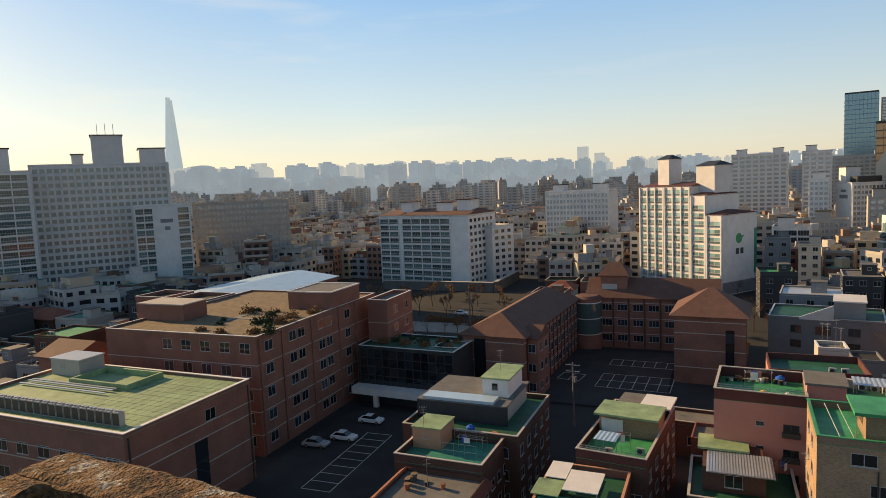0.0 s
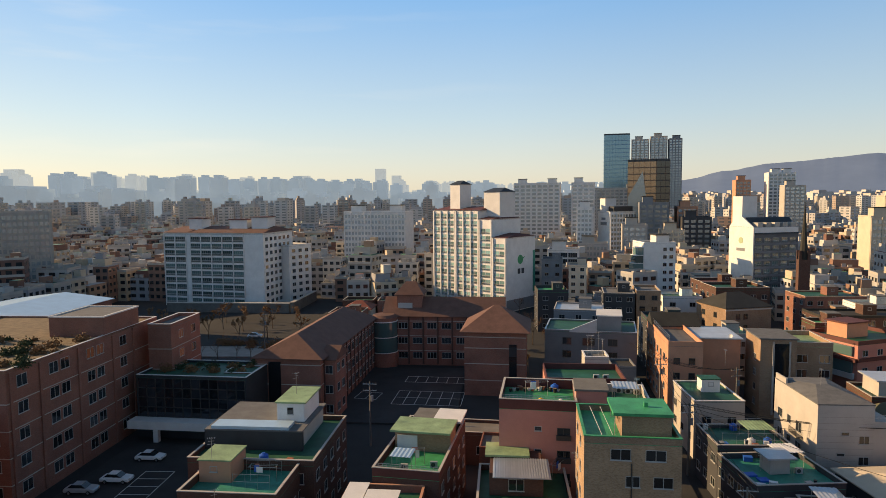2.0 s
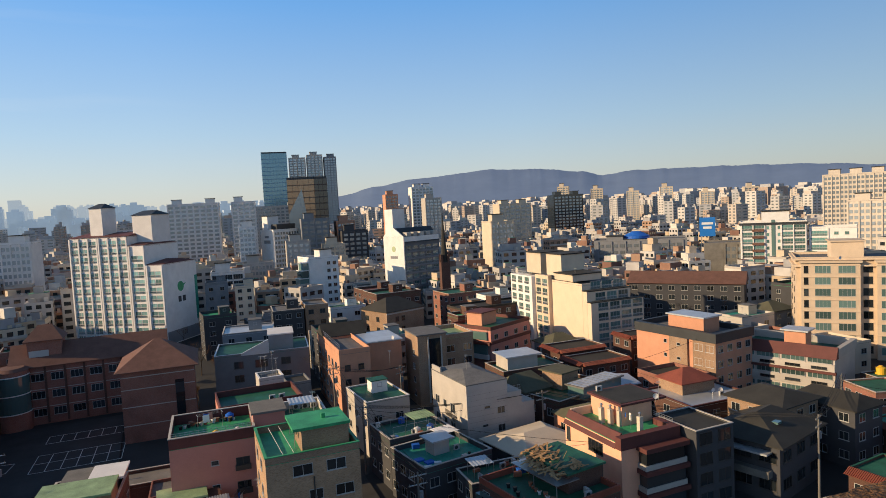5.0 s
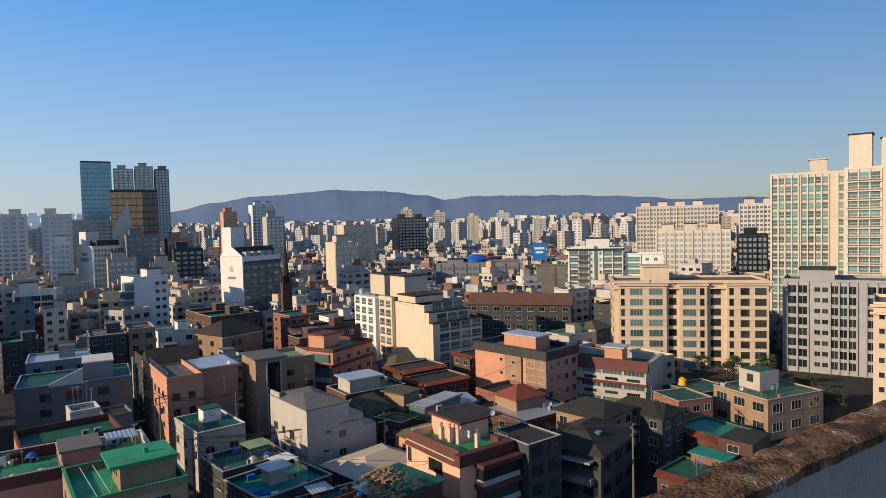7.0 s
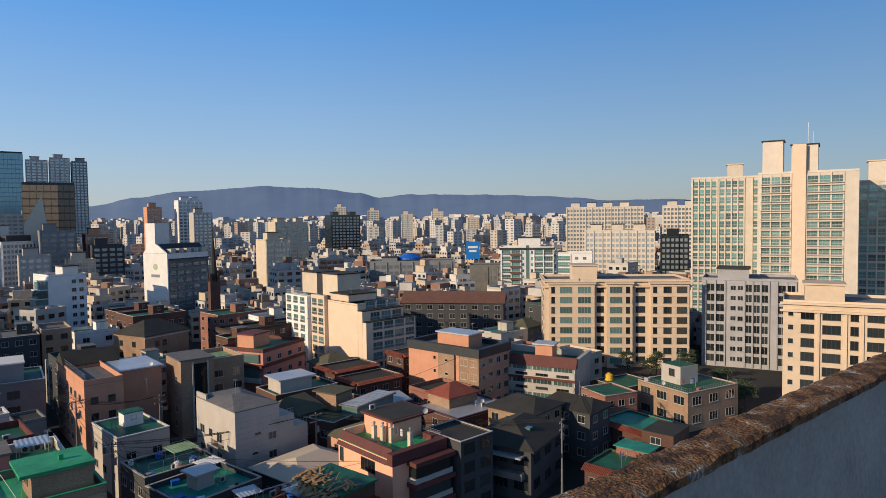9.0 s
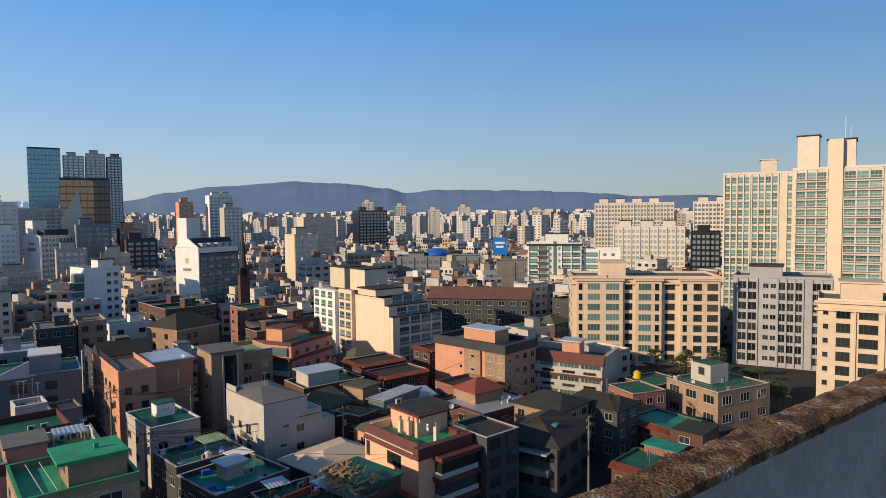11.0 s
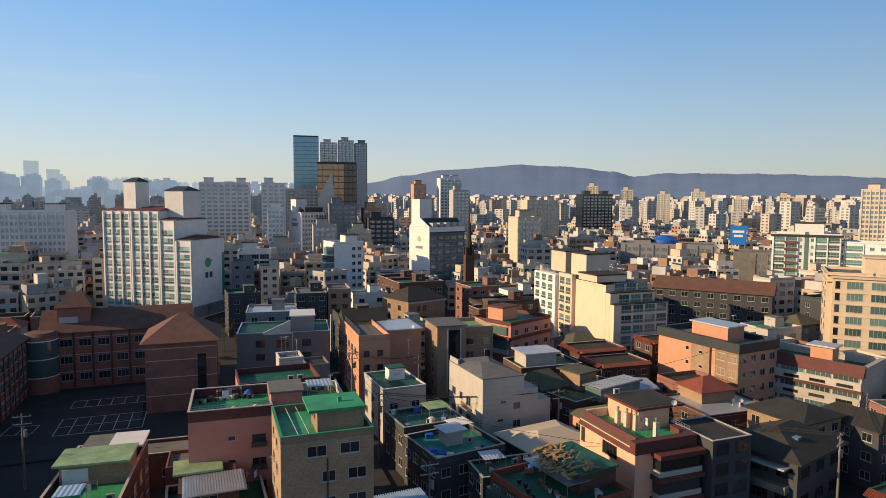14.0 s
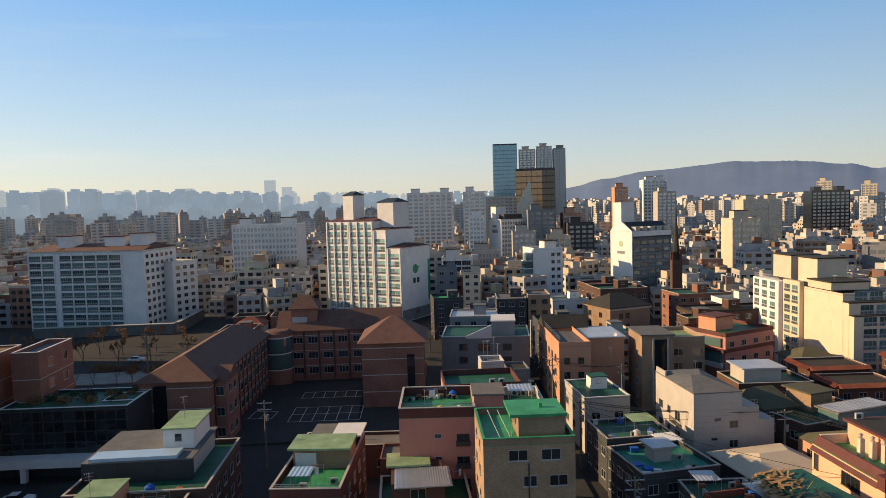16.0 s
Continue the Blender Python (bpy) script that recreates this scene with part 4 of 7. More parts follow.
def flat(name, label, x, y, w, d, h, wall, deck, rot=0, floors=3, n=3, m=3, par=0.8, cope=PALE, parmat=None, style="plain", hut=True, ww=1.5, wh=1.3, far=True, hutmat=None):
    """A plain flat-roofed house with windows on the walls that show."""
    b = Building(name, label, x, y, w, d, h, rot, wall, deck, par, cope, parmat, far=far)
    fh = h / floors
    b.grid("S", n, floors, ww, wh, fh, fh * 0.34, style=style)
    if m:
        b.grid("W" if x > -12 else "E", m, floors, ww, wh, fh, fh * 0.34, style=style)
    if hut:
        b.hut(w * 0.5, d * 0.4, w * 0.5 + 3.2, d * 0.4 + 3.6, 2.5, wall=hutmat)
    return b


# terracotta house and its neighbours behind the lane
U_ = flat("townhouse", "two-storey house with maroon cornices and glazed balcony", 73.0, 137.5, 16.5, 13, 11.0, PINK, DKGREEN, 23, 3, 4, 0, 0.9, None, MAROON, hut=False)
U_.onface("cornice", "S", -0.3, 7.6, 16.3, 8.3, 0.5, MAROON)
U_.onface("balcony_glazing", "W", 0.5, 5.0, 12, 7.4, 0.5, GREENGLASS)
U_.onface("balcony_front", "W", 0.3, 3.8, 12.4, 5.0, 0.6, WHITE)
U_.onface("balcony_glazing", "W", 0.5, 8.6, 12, 10.6, 0.4, GREENGLASS)
U_.onface("cornice", "W", -0.3, 7.5, 13.2, 8.2, 0.9, MAROON)
U_.box("stair_house", 4, 6, 11.0, 10, 11, 14.2, ORANGE)
U_.box("stair_roof", 3.6, 5.6, 14.2, 10.4, 11.4, 14.5, MAROON)
flat("townhouse", "brick row house with long maroon roof edge", 58, 139, 9.5, 18, 9.2, BRICK_DARK, MAROON, -4, 3, 3, 5, 0.4, None, hut=False)
flat("apartment_house", "brown brick house with green flat roof and stair tower", 60, 186, 15, 12, 15.5, BRICK_DARK, DKGREEN, 3, 4, 5, 3)
flat("apartment_house", "red brick villa with cream window bands", 86, 190, 17, 12, 12.8, BRICK_RED, DKGREEN, 2, 4, 6, 3, 0.5, CREAM)
flat("apartment_house", "red brick house with maroon parapet", 63, 207, 15, 12, 14.2, BRICK_DARK, MAROON, 3, 5, 5, 3)
flat("apartment_house", "long dark brick row house with mansard roof", 78, 164, 24, 10, 12.0, BRICK_DARK, DARKROOF, 0, 4, 7, 3, 0.6, None, DARKROOF)
flat("apartment_house", "low brick house with round balcony and green roof", 74, 158, 8, 7, 11.0, BRICK_DARK, GREEN, 0, 3, 2, 2)
C1 = flat("apartment_house", "dark blue panel house with brown brick end", 28, 181, 8.5, 12, 15.0, BLACKISH, GREYDECK, -6, 5, 3, 3, 0.3)
flat("apartment_house", "brown rendered narrow apartment house", 37, 181, 6.5, 12, 15.5, BRICK_TAN, GREYDECK, -6, 5, 2, 0, 0.6, hut=False, style="dark")
flat("apartment_house", "white stepped house with wide studio windows", 13, 165, 12.5, 12, 13.0, GREY, METAL, -8, 4, 3, 4, 0.4, hut=True)
flat("apartment_house", "tall narrow tan house with sunlit side wall", 24.5, 241, 6.5, 10, 16.5, BEIGE, GREYDECK, -6, 6, 2, 4, 0.6)
flat("apartment_house", "grey apartment house with dark balconies", 15.0, 251, 8, 10, 17.5, GREY, GREYDECK, -6, 5, 2, 3)
flat("apartment_house", "white church annexe with grey slate roof", 70, 240, 14, 12, 12.0, PALE, DARKROOF, -4, 6, 3, 3, style="dark")

# white block with black stepped roof, leaf emblem and lettering bars
RW = Building("apartment_block", "white end wall block under a black sloping attic roof", 92, 245.3, 20, 13, 30.5, rot=20, wall=WHITE, deck=BLACKISH, par=0, far=True)
bm = bmesh.new()
gable_ = [bm.verts.new(p) for p in ((0, 0.0, 30.56), (0, 13, 30.56), (0, 9.0, 34.2), (0, 6.0, 34.2), (0.5, 0.0, 30.56), (0.5, 13, 30.56), (0.5, 9.0, 34.2), (0.5, 6.0, 34.2))]
for f in ((0, 3, 2, 1), (4, 5, 6, 7), (0, 4, 7, 3), (3, 7, 6, 2), (2, 6, 5, 1), (0, 1, 5, 4)):
    bm.faces.new([gable_[i] for i in f])
part("gable_wall", bm, WHITE, RW.ob)
bm = bmesh.new()
v = [bm.verts.new((x, y, z)) for x in (0.5, 20.3) for y, z in ((-0.4, 28.0), (13.2, 30.6), (9.0, 34.0), (5.0, 34.0))]
for f in ((0, 1, 2, 3), (7, 6, 5, 4), (0, 3, 7, 4), (3, 2, 6, 7), (2, 1, 5, 6), (1, 0, 4, 5)):
    bm.faces.new([v[i] for i in f])
part("attic_roof", bm, BLACKISH, RW.ob)
for i in range(5):
    RW.box("dormer", 2.2 + i * 3.7, 0.3, 30.4, 4.4 + i * 3.7, 4.0, 32.2, PALE)
RW.box("roof_house", 1.0, 7.4, 30.56, 7.6, 12.6, 42.0, WHITE)
bm = bmesh.new()
tube(bm, (6.5, 0.0, 25.4), (6.5, -0.08, 25.4), 1.2, 16)
em = part("emblem", bm, mat("faded_sign_paint", (0.35, 0.42, 0.25), 0.7, 0.1, bump=0), RW.ob)
em.matrix_local = RW.place("W", 0, 0)
RW.onface("grey_cladding", "S", 0.5, 0.0, 20.0, 28.2, 0.05, SLATE)
RW.onface("lettering_bar", "W", 4.2, 21.4, 8.8, 22.5, 0.05, GREY)
for k in range(9):
    for i in range(5):
        RW.win("S", 1.0 + i * 3.8, 1.2 + k * 2.95, 2.7, 1.8, "balcony", 0.06)
    RW.onface("spandrel", "S", 0.6, 0.3 + k * 2.95, 19.8, 1.0 + k * 2.95, 0.3, GREY)
# church with slender spire
bm = bmesh.new()
bx(bm, -1.7, -1.7, -0.3, 1.7, 1.7, 21)
spire = tagged(part("church_tower", bm, BRICK_DARK), "dark brick church tower with a slender slate spire", "church")
spire.matrix_world = pose(99, 221, 0, 0, 0, -10)
for x in (-1.7, 0.9):
    for y in (-1.7, 0.9):
        box_part("pinnacle", x, y, 21, x + 0.8, y + 0.8, 24, BRICK_DARK, spire)
bm = bmesh.new()
tube(bm, (0, 0, 21), (0, 0, 40), 1.4, 8, 0.06)
part("spire", bm, DARKROOF, spire)

# olive gambrel house, metal-roofed sheds
V_ = flat("townhouse", "house with olive gambrel roof and glazed terrace", 61.4, 91.5, 16, 13, 6.6, BRICK_DARK, DKGREEN, 14, 2, 5, 3, 0.7, PALE, hut=False)
vr = Building("roof_house", "olive shingled gambrel attic of the terrace house", 58.8, 98.5, 6.2, 8.5, 7.6, rot=8, wall=OLIVE, deck=None, par=0)
vr.gable(2.4, OLIVE, axis="x", over=0.4, hip=1.6)
V_.box("glazed_terrace", 5.2, -1.0, 6.7, 16.0, 2.6, 8.7, GREENGLASS)
V_.box("terrace_roof", 4.8, -1.4, 8.7, 16.4, 3.0, 8.95, CONCRETE)
for i in range(9):
    V_.box("roof_panel", 5.2 + i * 1.25, -1.1, 8.96, 6.2 + i * 1.25, 2.7, 9.0, METAL)
V_.box("upper_storey", 7.0, 5.5, 6.7, 11.5, 10.5, 9.8, BRICK_TAN)
V_.box("upper_roof", 6.4, 5.0, 9.8, 12.0, 11.0, 10.05, OLIVE)
Vh = flat("townhouse", "flat-roofed house with pale sheet roof over an attic room", 62, 112, 14, 9, 7.4, BRICK_DARK, DKGREEN, -3, 2, 4, 2, 0.6, hut=False)
Vh.box("attic_room", 2, 2, 7.5, 9, 7.5, 10.2, PALE)
Vh.box("attic_roof", 1.4, 1.4, 10.2, 9.8, 8.1, 10.45, METAL)
for i, (x, y) in enumerate(((80, 110), (80.5, 119))):
    tl = flat("townhouse", "brick house edged with red roof tiles", x, y, 12, 8, 7.0 + i, BRICK_DARK, DARKROOF, -3, 2, 4, 2, 0.4, hut=False)
    tiles(tl, "S", 7.0 + i, 0.6, 0.9)
    tiles(tl, "W", 7.0 + i, 0.6, 0.9)

W_ = Building("market_shed", "low shed with creased cream metal hip roofs", 45.8, 76.0, 11.6, 11.5, 5.4, rot=8, wall=DARKGREY, deck=None, par=0)
W_.gable(1.7, CREAM, axis="x", over=0.5, hip=4)
W2 = Building("market_shed", "low lean-to shed with pale corrugated roof", 50.5, 74.2, 6.5, 5.0, 4.8, rot=-2, wall=DARKGREY, deck=None, par=0)
W2.gable(1.2, CREAM, axis="y", over=0.4)
W_.grid("W", 4, 1, 1.6, 1.6, 3, 2.0)

X_ = Building("apartment_house", "peach painted apartment house with maroon sloped parapet and green terrace", 52.2, 64.3, 9.6, 12.6, 10.4, rot=-1, wall=PEACH, deck=GREEN, par=0.0, far=False)
bm = bmesh.new()
for a in ([(-0.35, 9.7), (0.75, 11.5), (0.95, 11.5), (0.95, 10.4), (0.0, 9.7)],):
    prism(bm, a, 0.9, 12.6)
part("sloped_parapet", bm, MAROON, X_.ob)
bm = bmesh.new()
bx(bm, -0.2, -0.25, 9.7, 9.6, 0.9, 11.3)
part("sloped_parapet", bm, MAROON, X_.ob)
X_.box("parapet", 8.6, 0.9, 10.46, 9.6, 4.0, 11.3, MAROON)
X_.box("parapet", 0.9, 12.2, 10.46, 9.6, 12.6, 11.6, BEIGE)
X_.box("upper_storey", 4.4, 5.2, 10.46, 9.6, 12.2, 13.3, PEACH)
X_.box("upper_roof", 4.0, 4.9, 13.3, 12.0, 12.6, 13.6, MAROON)
X_.box("upper_deck", 4.5, 5.4, 13.6, 11.5, 12.1, 13.65, DARKROOF)
X_.win("W", 5.6, 7.6, 3.2, 1.7, "dark")
X_.win("W", 0.4, 7.4, 0.9, 2.0, "dark")
X_.win("W", 5.0, 4.6, 3.2, 1.6, "dark")
X_.win("W", 5.4, 1.6, 3.2, 1.6, "dark")
for k in range(3):
    X_.box("balcony", 2.6, -1.6, 0.6 + 3.0 * k, 9.4, -0.02, 1.6 + 3.0 * k, PALE if k else CONCRETE)
    X_.box("balcony_glazing", 2.8, -1.5, 1.6 + 3.0 * k, 9.2, -0.02, 3.2 + 3.0 * k, GLASS)
    bm = bmesh.new()
    prism(bm, [(2.4, 3.3 + 3.0 * k), (9.6, 3.3 + 3.0 * k), (9.6, 3.9 + 3.0 * k), (2.4, 3.9 + 3.0 * k)], -2.0, 0.0)
    part("awning", bm, MAROON, X_.ob)
Xb = flat("apartment_house", "dark rear block with dark glazed balconies and maroon awnings", 62.2, 61.5, 6.5, 8, 10.8, DARKGREY, DARKROOF, -1, 4, 2, 0, 0.3, hut=False, ww=2.2, wh=1.7, style="dark")


def chimney(x, y, z, hgt=2.2):
    bm = bmesh.new()
    bx(bm, -0.3, -0.3, 0, 0.3, 0.3, hgt)
    c = tagged(part("chimney", bm, CREAM), "cream rendered roof chimney with a metal cowl", "chimney", "roof chimneys")
    c.location = (x, y, z)
    bm = bmesh.new()
    tube(bm, (0, 0, hgt), (0, 0, hgt + 0.45), 0.16, 10)
    tube(bm, (0, 0, hgt + 0.45), (0, 0, hgt + 0.62), 0.26, 10, 0.1)
    part("cowl", bm, STEEL, c)


for x, y in ((55.4, 72.2), (56.0, 71.0), (56.6, 69.8), (57.2, 66.4)):
    chimney(x, y, 10.46)

# cluttered roof with plant pots
Y_ = flat("townhouse", "brick house with green roof terrace, clutter and a ladder", 36.2, 58.2, 12.0, 12.2, 8.2, BRICK_DARK, DKGREEN, 7, 3, 4, 4, 0.85, None, TILE, hut=False, far=False)
Y_.box("roof_room", 6.6, 3.0, 8.26, 12.3, 11.0, 10.7, BRICK_DARK)
Y_.box("roof_room_deck", 6.2, 2.6, 10.7, 12.4, 11.4, 10.95, DKGREEN)
Y_.onface("glazed_balcony", "W", 0.4, 5.0, 12.2, 7.4, 0.9, GREENGLASS)
rng = random.Random(11)
bm = bmesh.new()
for i in range(110):
    x, y, a = rng.uniform(4.2, 9.4), rng.uniform(2.8, 11.0), rng.gauss(0.5, 0.5)
    l, w, z = rng.uniform(0.7, 2.4), rng.uniform(0.06, 0.42), 10.97 + rng.uniform(0, 0.35) + (0.12 if x > 6.2 else -0.25)
    m = pose(x, y, z, rng.uniform(-9, 9), rng.uniform(-9, 9), math.degrees(a))
    k = len(bm.verts)
    bx(bm, -l / 2, -w / 2, 0, l / 2, w / 2, 0.04)
    bm.verts.ensure_lookup_table()
    for v in bm.verts[k:]:
        v.co = m @ v.co
jp = tagged(part("lumber_pile", bm, mat("weathered_plywood", (0.42, 0.25, 0.11), 0.85, 0.4, 1.5)), "heap of weathered boards and sticks on a roof shelter", "lumber", kind="stuff")
jp.matrix_world = pose(36.2, 58.2, -1.1, 0, 0, 7)
Y_.ob.location.z = -1.1
Y_.box("shelter_frame", 4.3, 2.4, 10.0, 7.8, 11.2, 10.12, STEEL)
for x, y in ((4.4, 2.6), (4.4, 10.9), (4.4, 6.8)):
    Y_.box("post", x, y, 8.2, x + 0.08, y + 0.08, 10.0, STEEL)


def pot(x, y, z, r, material=TERRACOTTA):
    bm = bmesh.new()
    tube(bm, (0, 0, 0), (0, 0, r * 1.7), r * 0.75, 12, r)
    tube(bm, (0, 0, r * 1.7), (0, 0, r * 2.0), r * 1.1, 12)
    p = tagged(part("plant_pot", bm, material), "round plant pot standing on the roof terrace", "plant pot", "roof terrace pots")
    p.location = (x, y, z)
    bm = bmesh.new()
    tube(bm, (0, 0, r * 2.0), (0, 0, r * 2.02), r * 0.95, 12)
    part("soil", bm, SOIL, p)


for i in range(9):
    pot(39.6 + rng.uniform(-0.2, 0.2), 59.5 + i * 0.85, 7.16, rng.uniform(0.2, 0.34), WHITE if i in (3, 5) else TERRACOTTA)
for i in range(7):
    pot(37.0 + rng.uniform(-0.2, 0.4), 59.5 + i * 1.3, 7.16, rng.uniform(0.18, 0.3), RUBBER)
for i in range(14):
    pot(1.0 + i * 0.5, 86.6 + rng.uniform(-0.5, 0.5), 15.66, rng.uniform(0.16, 0.3), rng.choice((TERRACOTTA, RUBBER, WHITE)))
for i in range(8):
    pot(-33.5 + rng.uniform(0, 5), 58 + rng.uniform(0, 6), 7.86, rng.uniform(0.2, 0.4), rng.choice((TERRACOTTA, RUBBER, CONCRETE)))

# houses with teal decks by the lane
Z_ = flat("townhouse", "two-storey shop house with teal roof deck and blue tarps", 30.6, 78.2, 11.2, 10, 6.2, DARKGREY, TEAL, 8, 2, 4, 4, 0.8, PALE, hut=False, far=False)
Z_.box("roof_room", 4.2, 4.5, 6.3, 6.8, 7.0, 8.4, PALE)
Z_.box("roof_room_cap", 3.6, 3.9, 8.4, 7.4, 7.6, 8.6, METAL)
for x, y in ((1.0, 4.0), (1.8, 2.4)):
    Z_.box("folded_tarp", x, y, 6.27, x + 1.3, y + 1.1, 6.5, TARP)
Z0 = flat("townhouse", "low shop house with dark green roof and pipe frames", 29.6, 89.4, 10.4, 8.5, 7.0, DARKGREY, DKGREEN, 3, 2, 4, 3, 0.6, PALE, hut=False)
balustrade(Z0, 1, 1, 9, 1, 7.0, 2.0, STEEL, 2.0)
balustrade(Z0, 1, 7, 9, 7, 7.0, 2.0, STEEL, 2.0)
Z1 = flat("townhouse", "low shop house with dark green flat roof", 34.5, 72.0, 9.4, 5.6, 5.8, DARKGREY, DKGREEN, -4, 2, 3, 2, 0.5, PALE, hut=False)
corr = Building("market_shed", "shop shed under a pale blue corrugated roof", 18.6, 64.0, 8.4, 9.6, 5.4, rot=2, wall=YELLOW, deck=BLUEMETAL, par=0, far=True)
for i in range(28):
    corr.box("roof_rib", 0.1 + i * 0.3, -0.3, 5.46, 0.24 + i * 0.3, 9.8, 5.54, BLUEMETAL)

# orange house with black parapet
AA = Building("apartment_house", "orange rendered apartment house with black sloped parapet", 99.0, 92.3, 11.6, 20.4, 13.0, rot=6, wall=ORANGE, deck=GREYDECK, par=0, far=True)
for a in ((-0.3, -0.3, 11.9, 0.9), (-0.3, 19.9, 11.9, 20.7), (-0.3, 0.9, 0.9, 19.9), (10.9, 0.9, 11.9, 19.9)):
    AA.box("sloped_parapet", a[0], a[1], 12.3, a[2], a[3], 14.2, BLACKISH)
AA.box("stair_house", 3.0, 5.0, 13.06, 8.0, 14.0, 16.2, ORANGE)
AA.box("stair_roof", 2.6, 4.6, 16.2, 8.4, 14.4, 16.5, METAL)
AA.box("side_shaft", -0.5, 6.4, -0.3, 0, 11.0, 12.3, BRICK_TAN)
AA.rows("W", [7.6], 0.8, 0.8, 4, 3.0, 1.6)
AA.rows("W", [11.4], 0.9, 0.6, 4, 3.0, 1.6, off=0.5)
AA.rows("W", [15.4, 18.0], 2.0, 1.5, 4, 3.0, 1.2)
AA.grid("S", 4, 4, 1.5, 1.4, 3.0, 1.2)
AA.onface("tan_strip", "W", 15.0, 0, 20.4, 12.3, 0.03, BRICK_TAN)
at_ = flat("townhouse", "brick house with red tile eaves and white windows", 98.5, 116.5, 9, 7, 9.2, BRICK_DARK, DARKROOF, -4, 3, 3, 2, 0.3, hut=False)
tiles(at_, "W", 9.2, 0.7, 0.8)
tiles(at_, "S", 9.2, 0.7, 0.8)
rt = Building("roof_pavilion", "small brick room under a red tiled hip roof", 82.4, 84.4, 7.2, 6.2, 8.6, rot=-3, wall=BRICK_TAN, deck=None, par=0)
rt.gable(1.9, TILE, axis="x", over=0.5, hip=3.4)
rtd = flat("townhouse", "brick house with pale grey roof terrace and maroon eaves", 78.5, 78.5, 14, 12, 6.6, BRICK_DARK, METAL, -3, 2, 4, 3, 0.3, MAROON, hut=False)
for x, y, w, d, z in ((71.8, 89.2, 6.2, 8.0, 7.4), (75.6, 97.5, 7.2, 6.6, 7.8)):
    sh = Building("market_shed", "open shelter with a curved pale metal roof", x, y, w, d, 5.8, rot=-2, wall=BRICK_DARK, deck=None, par=0)
    sh.gable(1.0, METAL, axis="x", over=0.9)

# pale banded house with maroon mansard
AB = Building("apartment_house", "pale banded apartment house with maroon sloped roof edge", 115.6, 79.3, 13, 19.5, 9.4, rot=19, wall=PALE, deck=DKGREEN, par=0, far=True)
for k in range(3):
    AB.onface("spandrel", "W", 0, 0.6 + k * 3.0, 19.5, 2.2 + k * 3.0, 0.35, PALE)
    for i in range(4):
        AB.win("W", 0.5 + i * 4.75, 2.25 + k * 3.0, 4.3, 1.0, "green", 0.12)
        AB.win("W", 1.2 + i * 4.75, 1.1 + k * 3.0, 2.8, 0.55, "dark", 0.36)
AB.onface("sloped_edge", "W", -0.3, 6.3, 19.8, 6.8, 0.6, MAROON)
bm = bmesh.new()
prism(bm, [(-0.4, 9.2), (0.9, 11.4), (1.2, 11.4), (1.2, 9.2)], -0.3, 19.8)
part("mansard", bm, MAROON, AB.ob)
bm = bmesh.new()
bx(bm, 1.2, -0.3, 9.2, 13.2, 0.6, 11.0), bx(bm, 12.4, 0.6, 9.2, 13.2, 19.2, 11.0), bx(bm, 1.2, 19.2, 9.2, 13.2, 19.8, 11.0)
part("parapet", bm, PALE, AB.ob)
AB.box("stair_house", 3.0, 6.0, 9.46, 6.4, 10.0, 13.4, ORANGE)
AB.box("stair_roof", 2.4, 5.4, 13.4, 7.0, 10.6, 13.7, METAL)

# dark hip-roofed villa
AC = flat("townhouse", "villa with dark green hip roof, veranda and skylight", 73.8, 58.4, 12.6, 10.0, 7.6, DARKGREY, None, 14, 2, 3, 3, 0, hut=False, far=False, ww=2.4, wh=1.6, style="dark")
AC.gable(2.7, DARKROOF, axis="x", over=0.8, hip=5.0)
AC.box("skylight", 4.0, 2.0, 9.2, 5.2, 2.9, 9.5, GREENGLASS)
AC.onface("awning", "W", 0.2, 6.5, 9.0, 6.75, 1.6, METAL)
AC.onface("balcony", "W", 0.2, 3.2, 9.0, 4.2, 1.2, CONCRETE)
AC2 = flat("townhouse", "tan brick upper house with dark flat hip roof", 82.2, 64.8, 9.4, 9.0, 9.6, BRICK_TAN, None, 5, 3, 3, 3, 0, hut=False)
AC2.gable(1.5, DARKROOF, axis="y", over=0.7, hip=3)
AC3 = flat("townhouse", "dark slate roofed rear wing of the villa", 92.4, 60.4, 7, 10, 8.6, DARKGREY, None, 3, 3, 2, 3, 0, hut=False)
AC3.gable(1.6, DARKROOF, axis="y", over=0.6, hip=2)

# low houses with teal decks and tile eaves
AD = flat("townhouse", "low house with teal roof deck and red tile eaves", 100.0, 54.2, 8.4, 9.6, 4.8, BRICK_DARK, TEAL, -6, 1, 3, 3, 0.35, TEAL, hut=False, far=False)
tiles(AD, "W", 4.5, 0.7, 1.2)
tiles(AD, "S", 4.5, 0.7, 1.2, u0=0, u1=4)
AD2 = flat("townhouse", "low house with patchy green roof and tile eaves", 82.5, 45.5, 8.2, 9.0, 4.2, BRICK_DARK, DKGREEN, 4, 1, 3, 3, 0.35, DKGREEN, hut=False, far=False)
tiles(AD2, "W", 4.0, 0.7, 1.2)
AD2b = Building("roof_room", "brick rooftop room with a green sheet roof", 90.2, 48.6, 3.2, 5.2, 5.4, rot=4, wall=BRICK_RED, deck=TEAL, par=0)
AD2b.box("roof_sheet", -0.4, -0.4, 5.46, 3.6, 5.6, 5.6, TEAL)
AD3 = Building("roof_room", "small brick rooftop room with dark flat roof", 97.6, 48.0, 7.0, 5.4, 6.3, rot=5, wall=BRICK_DARK, deck=DARKROOF, par=0)
AD3.win("W", 1.5, 4.4, 1.8, 1.2)
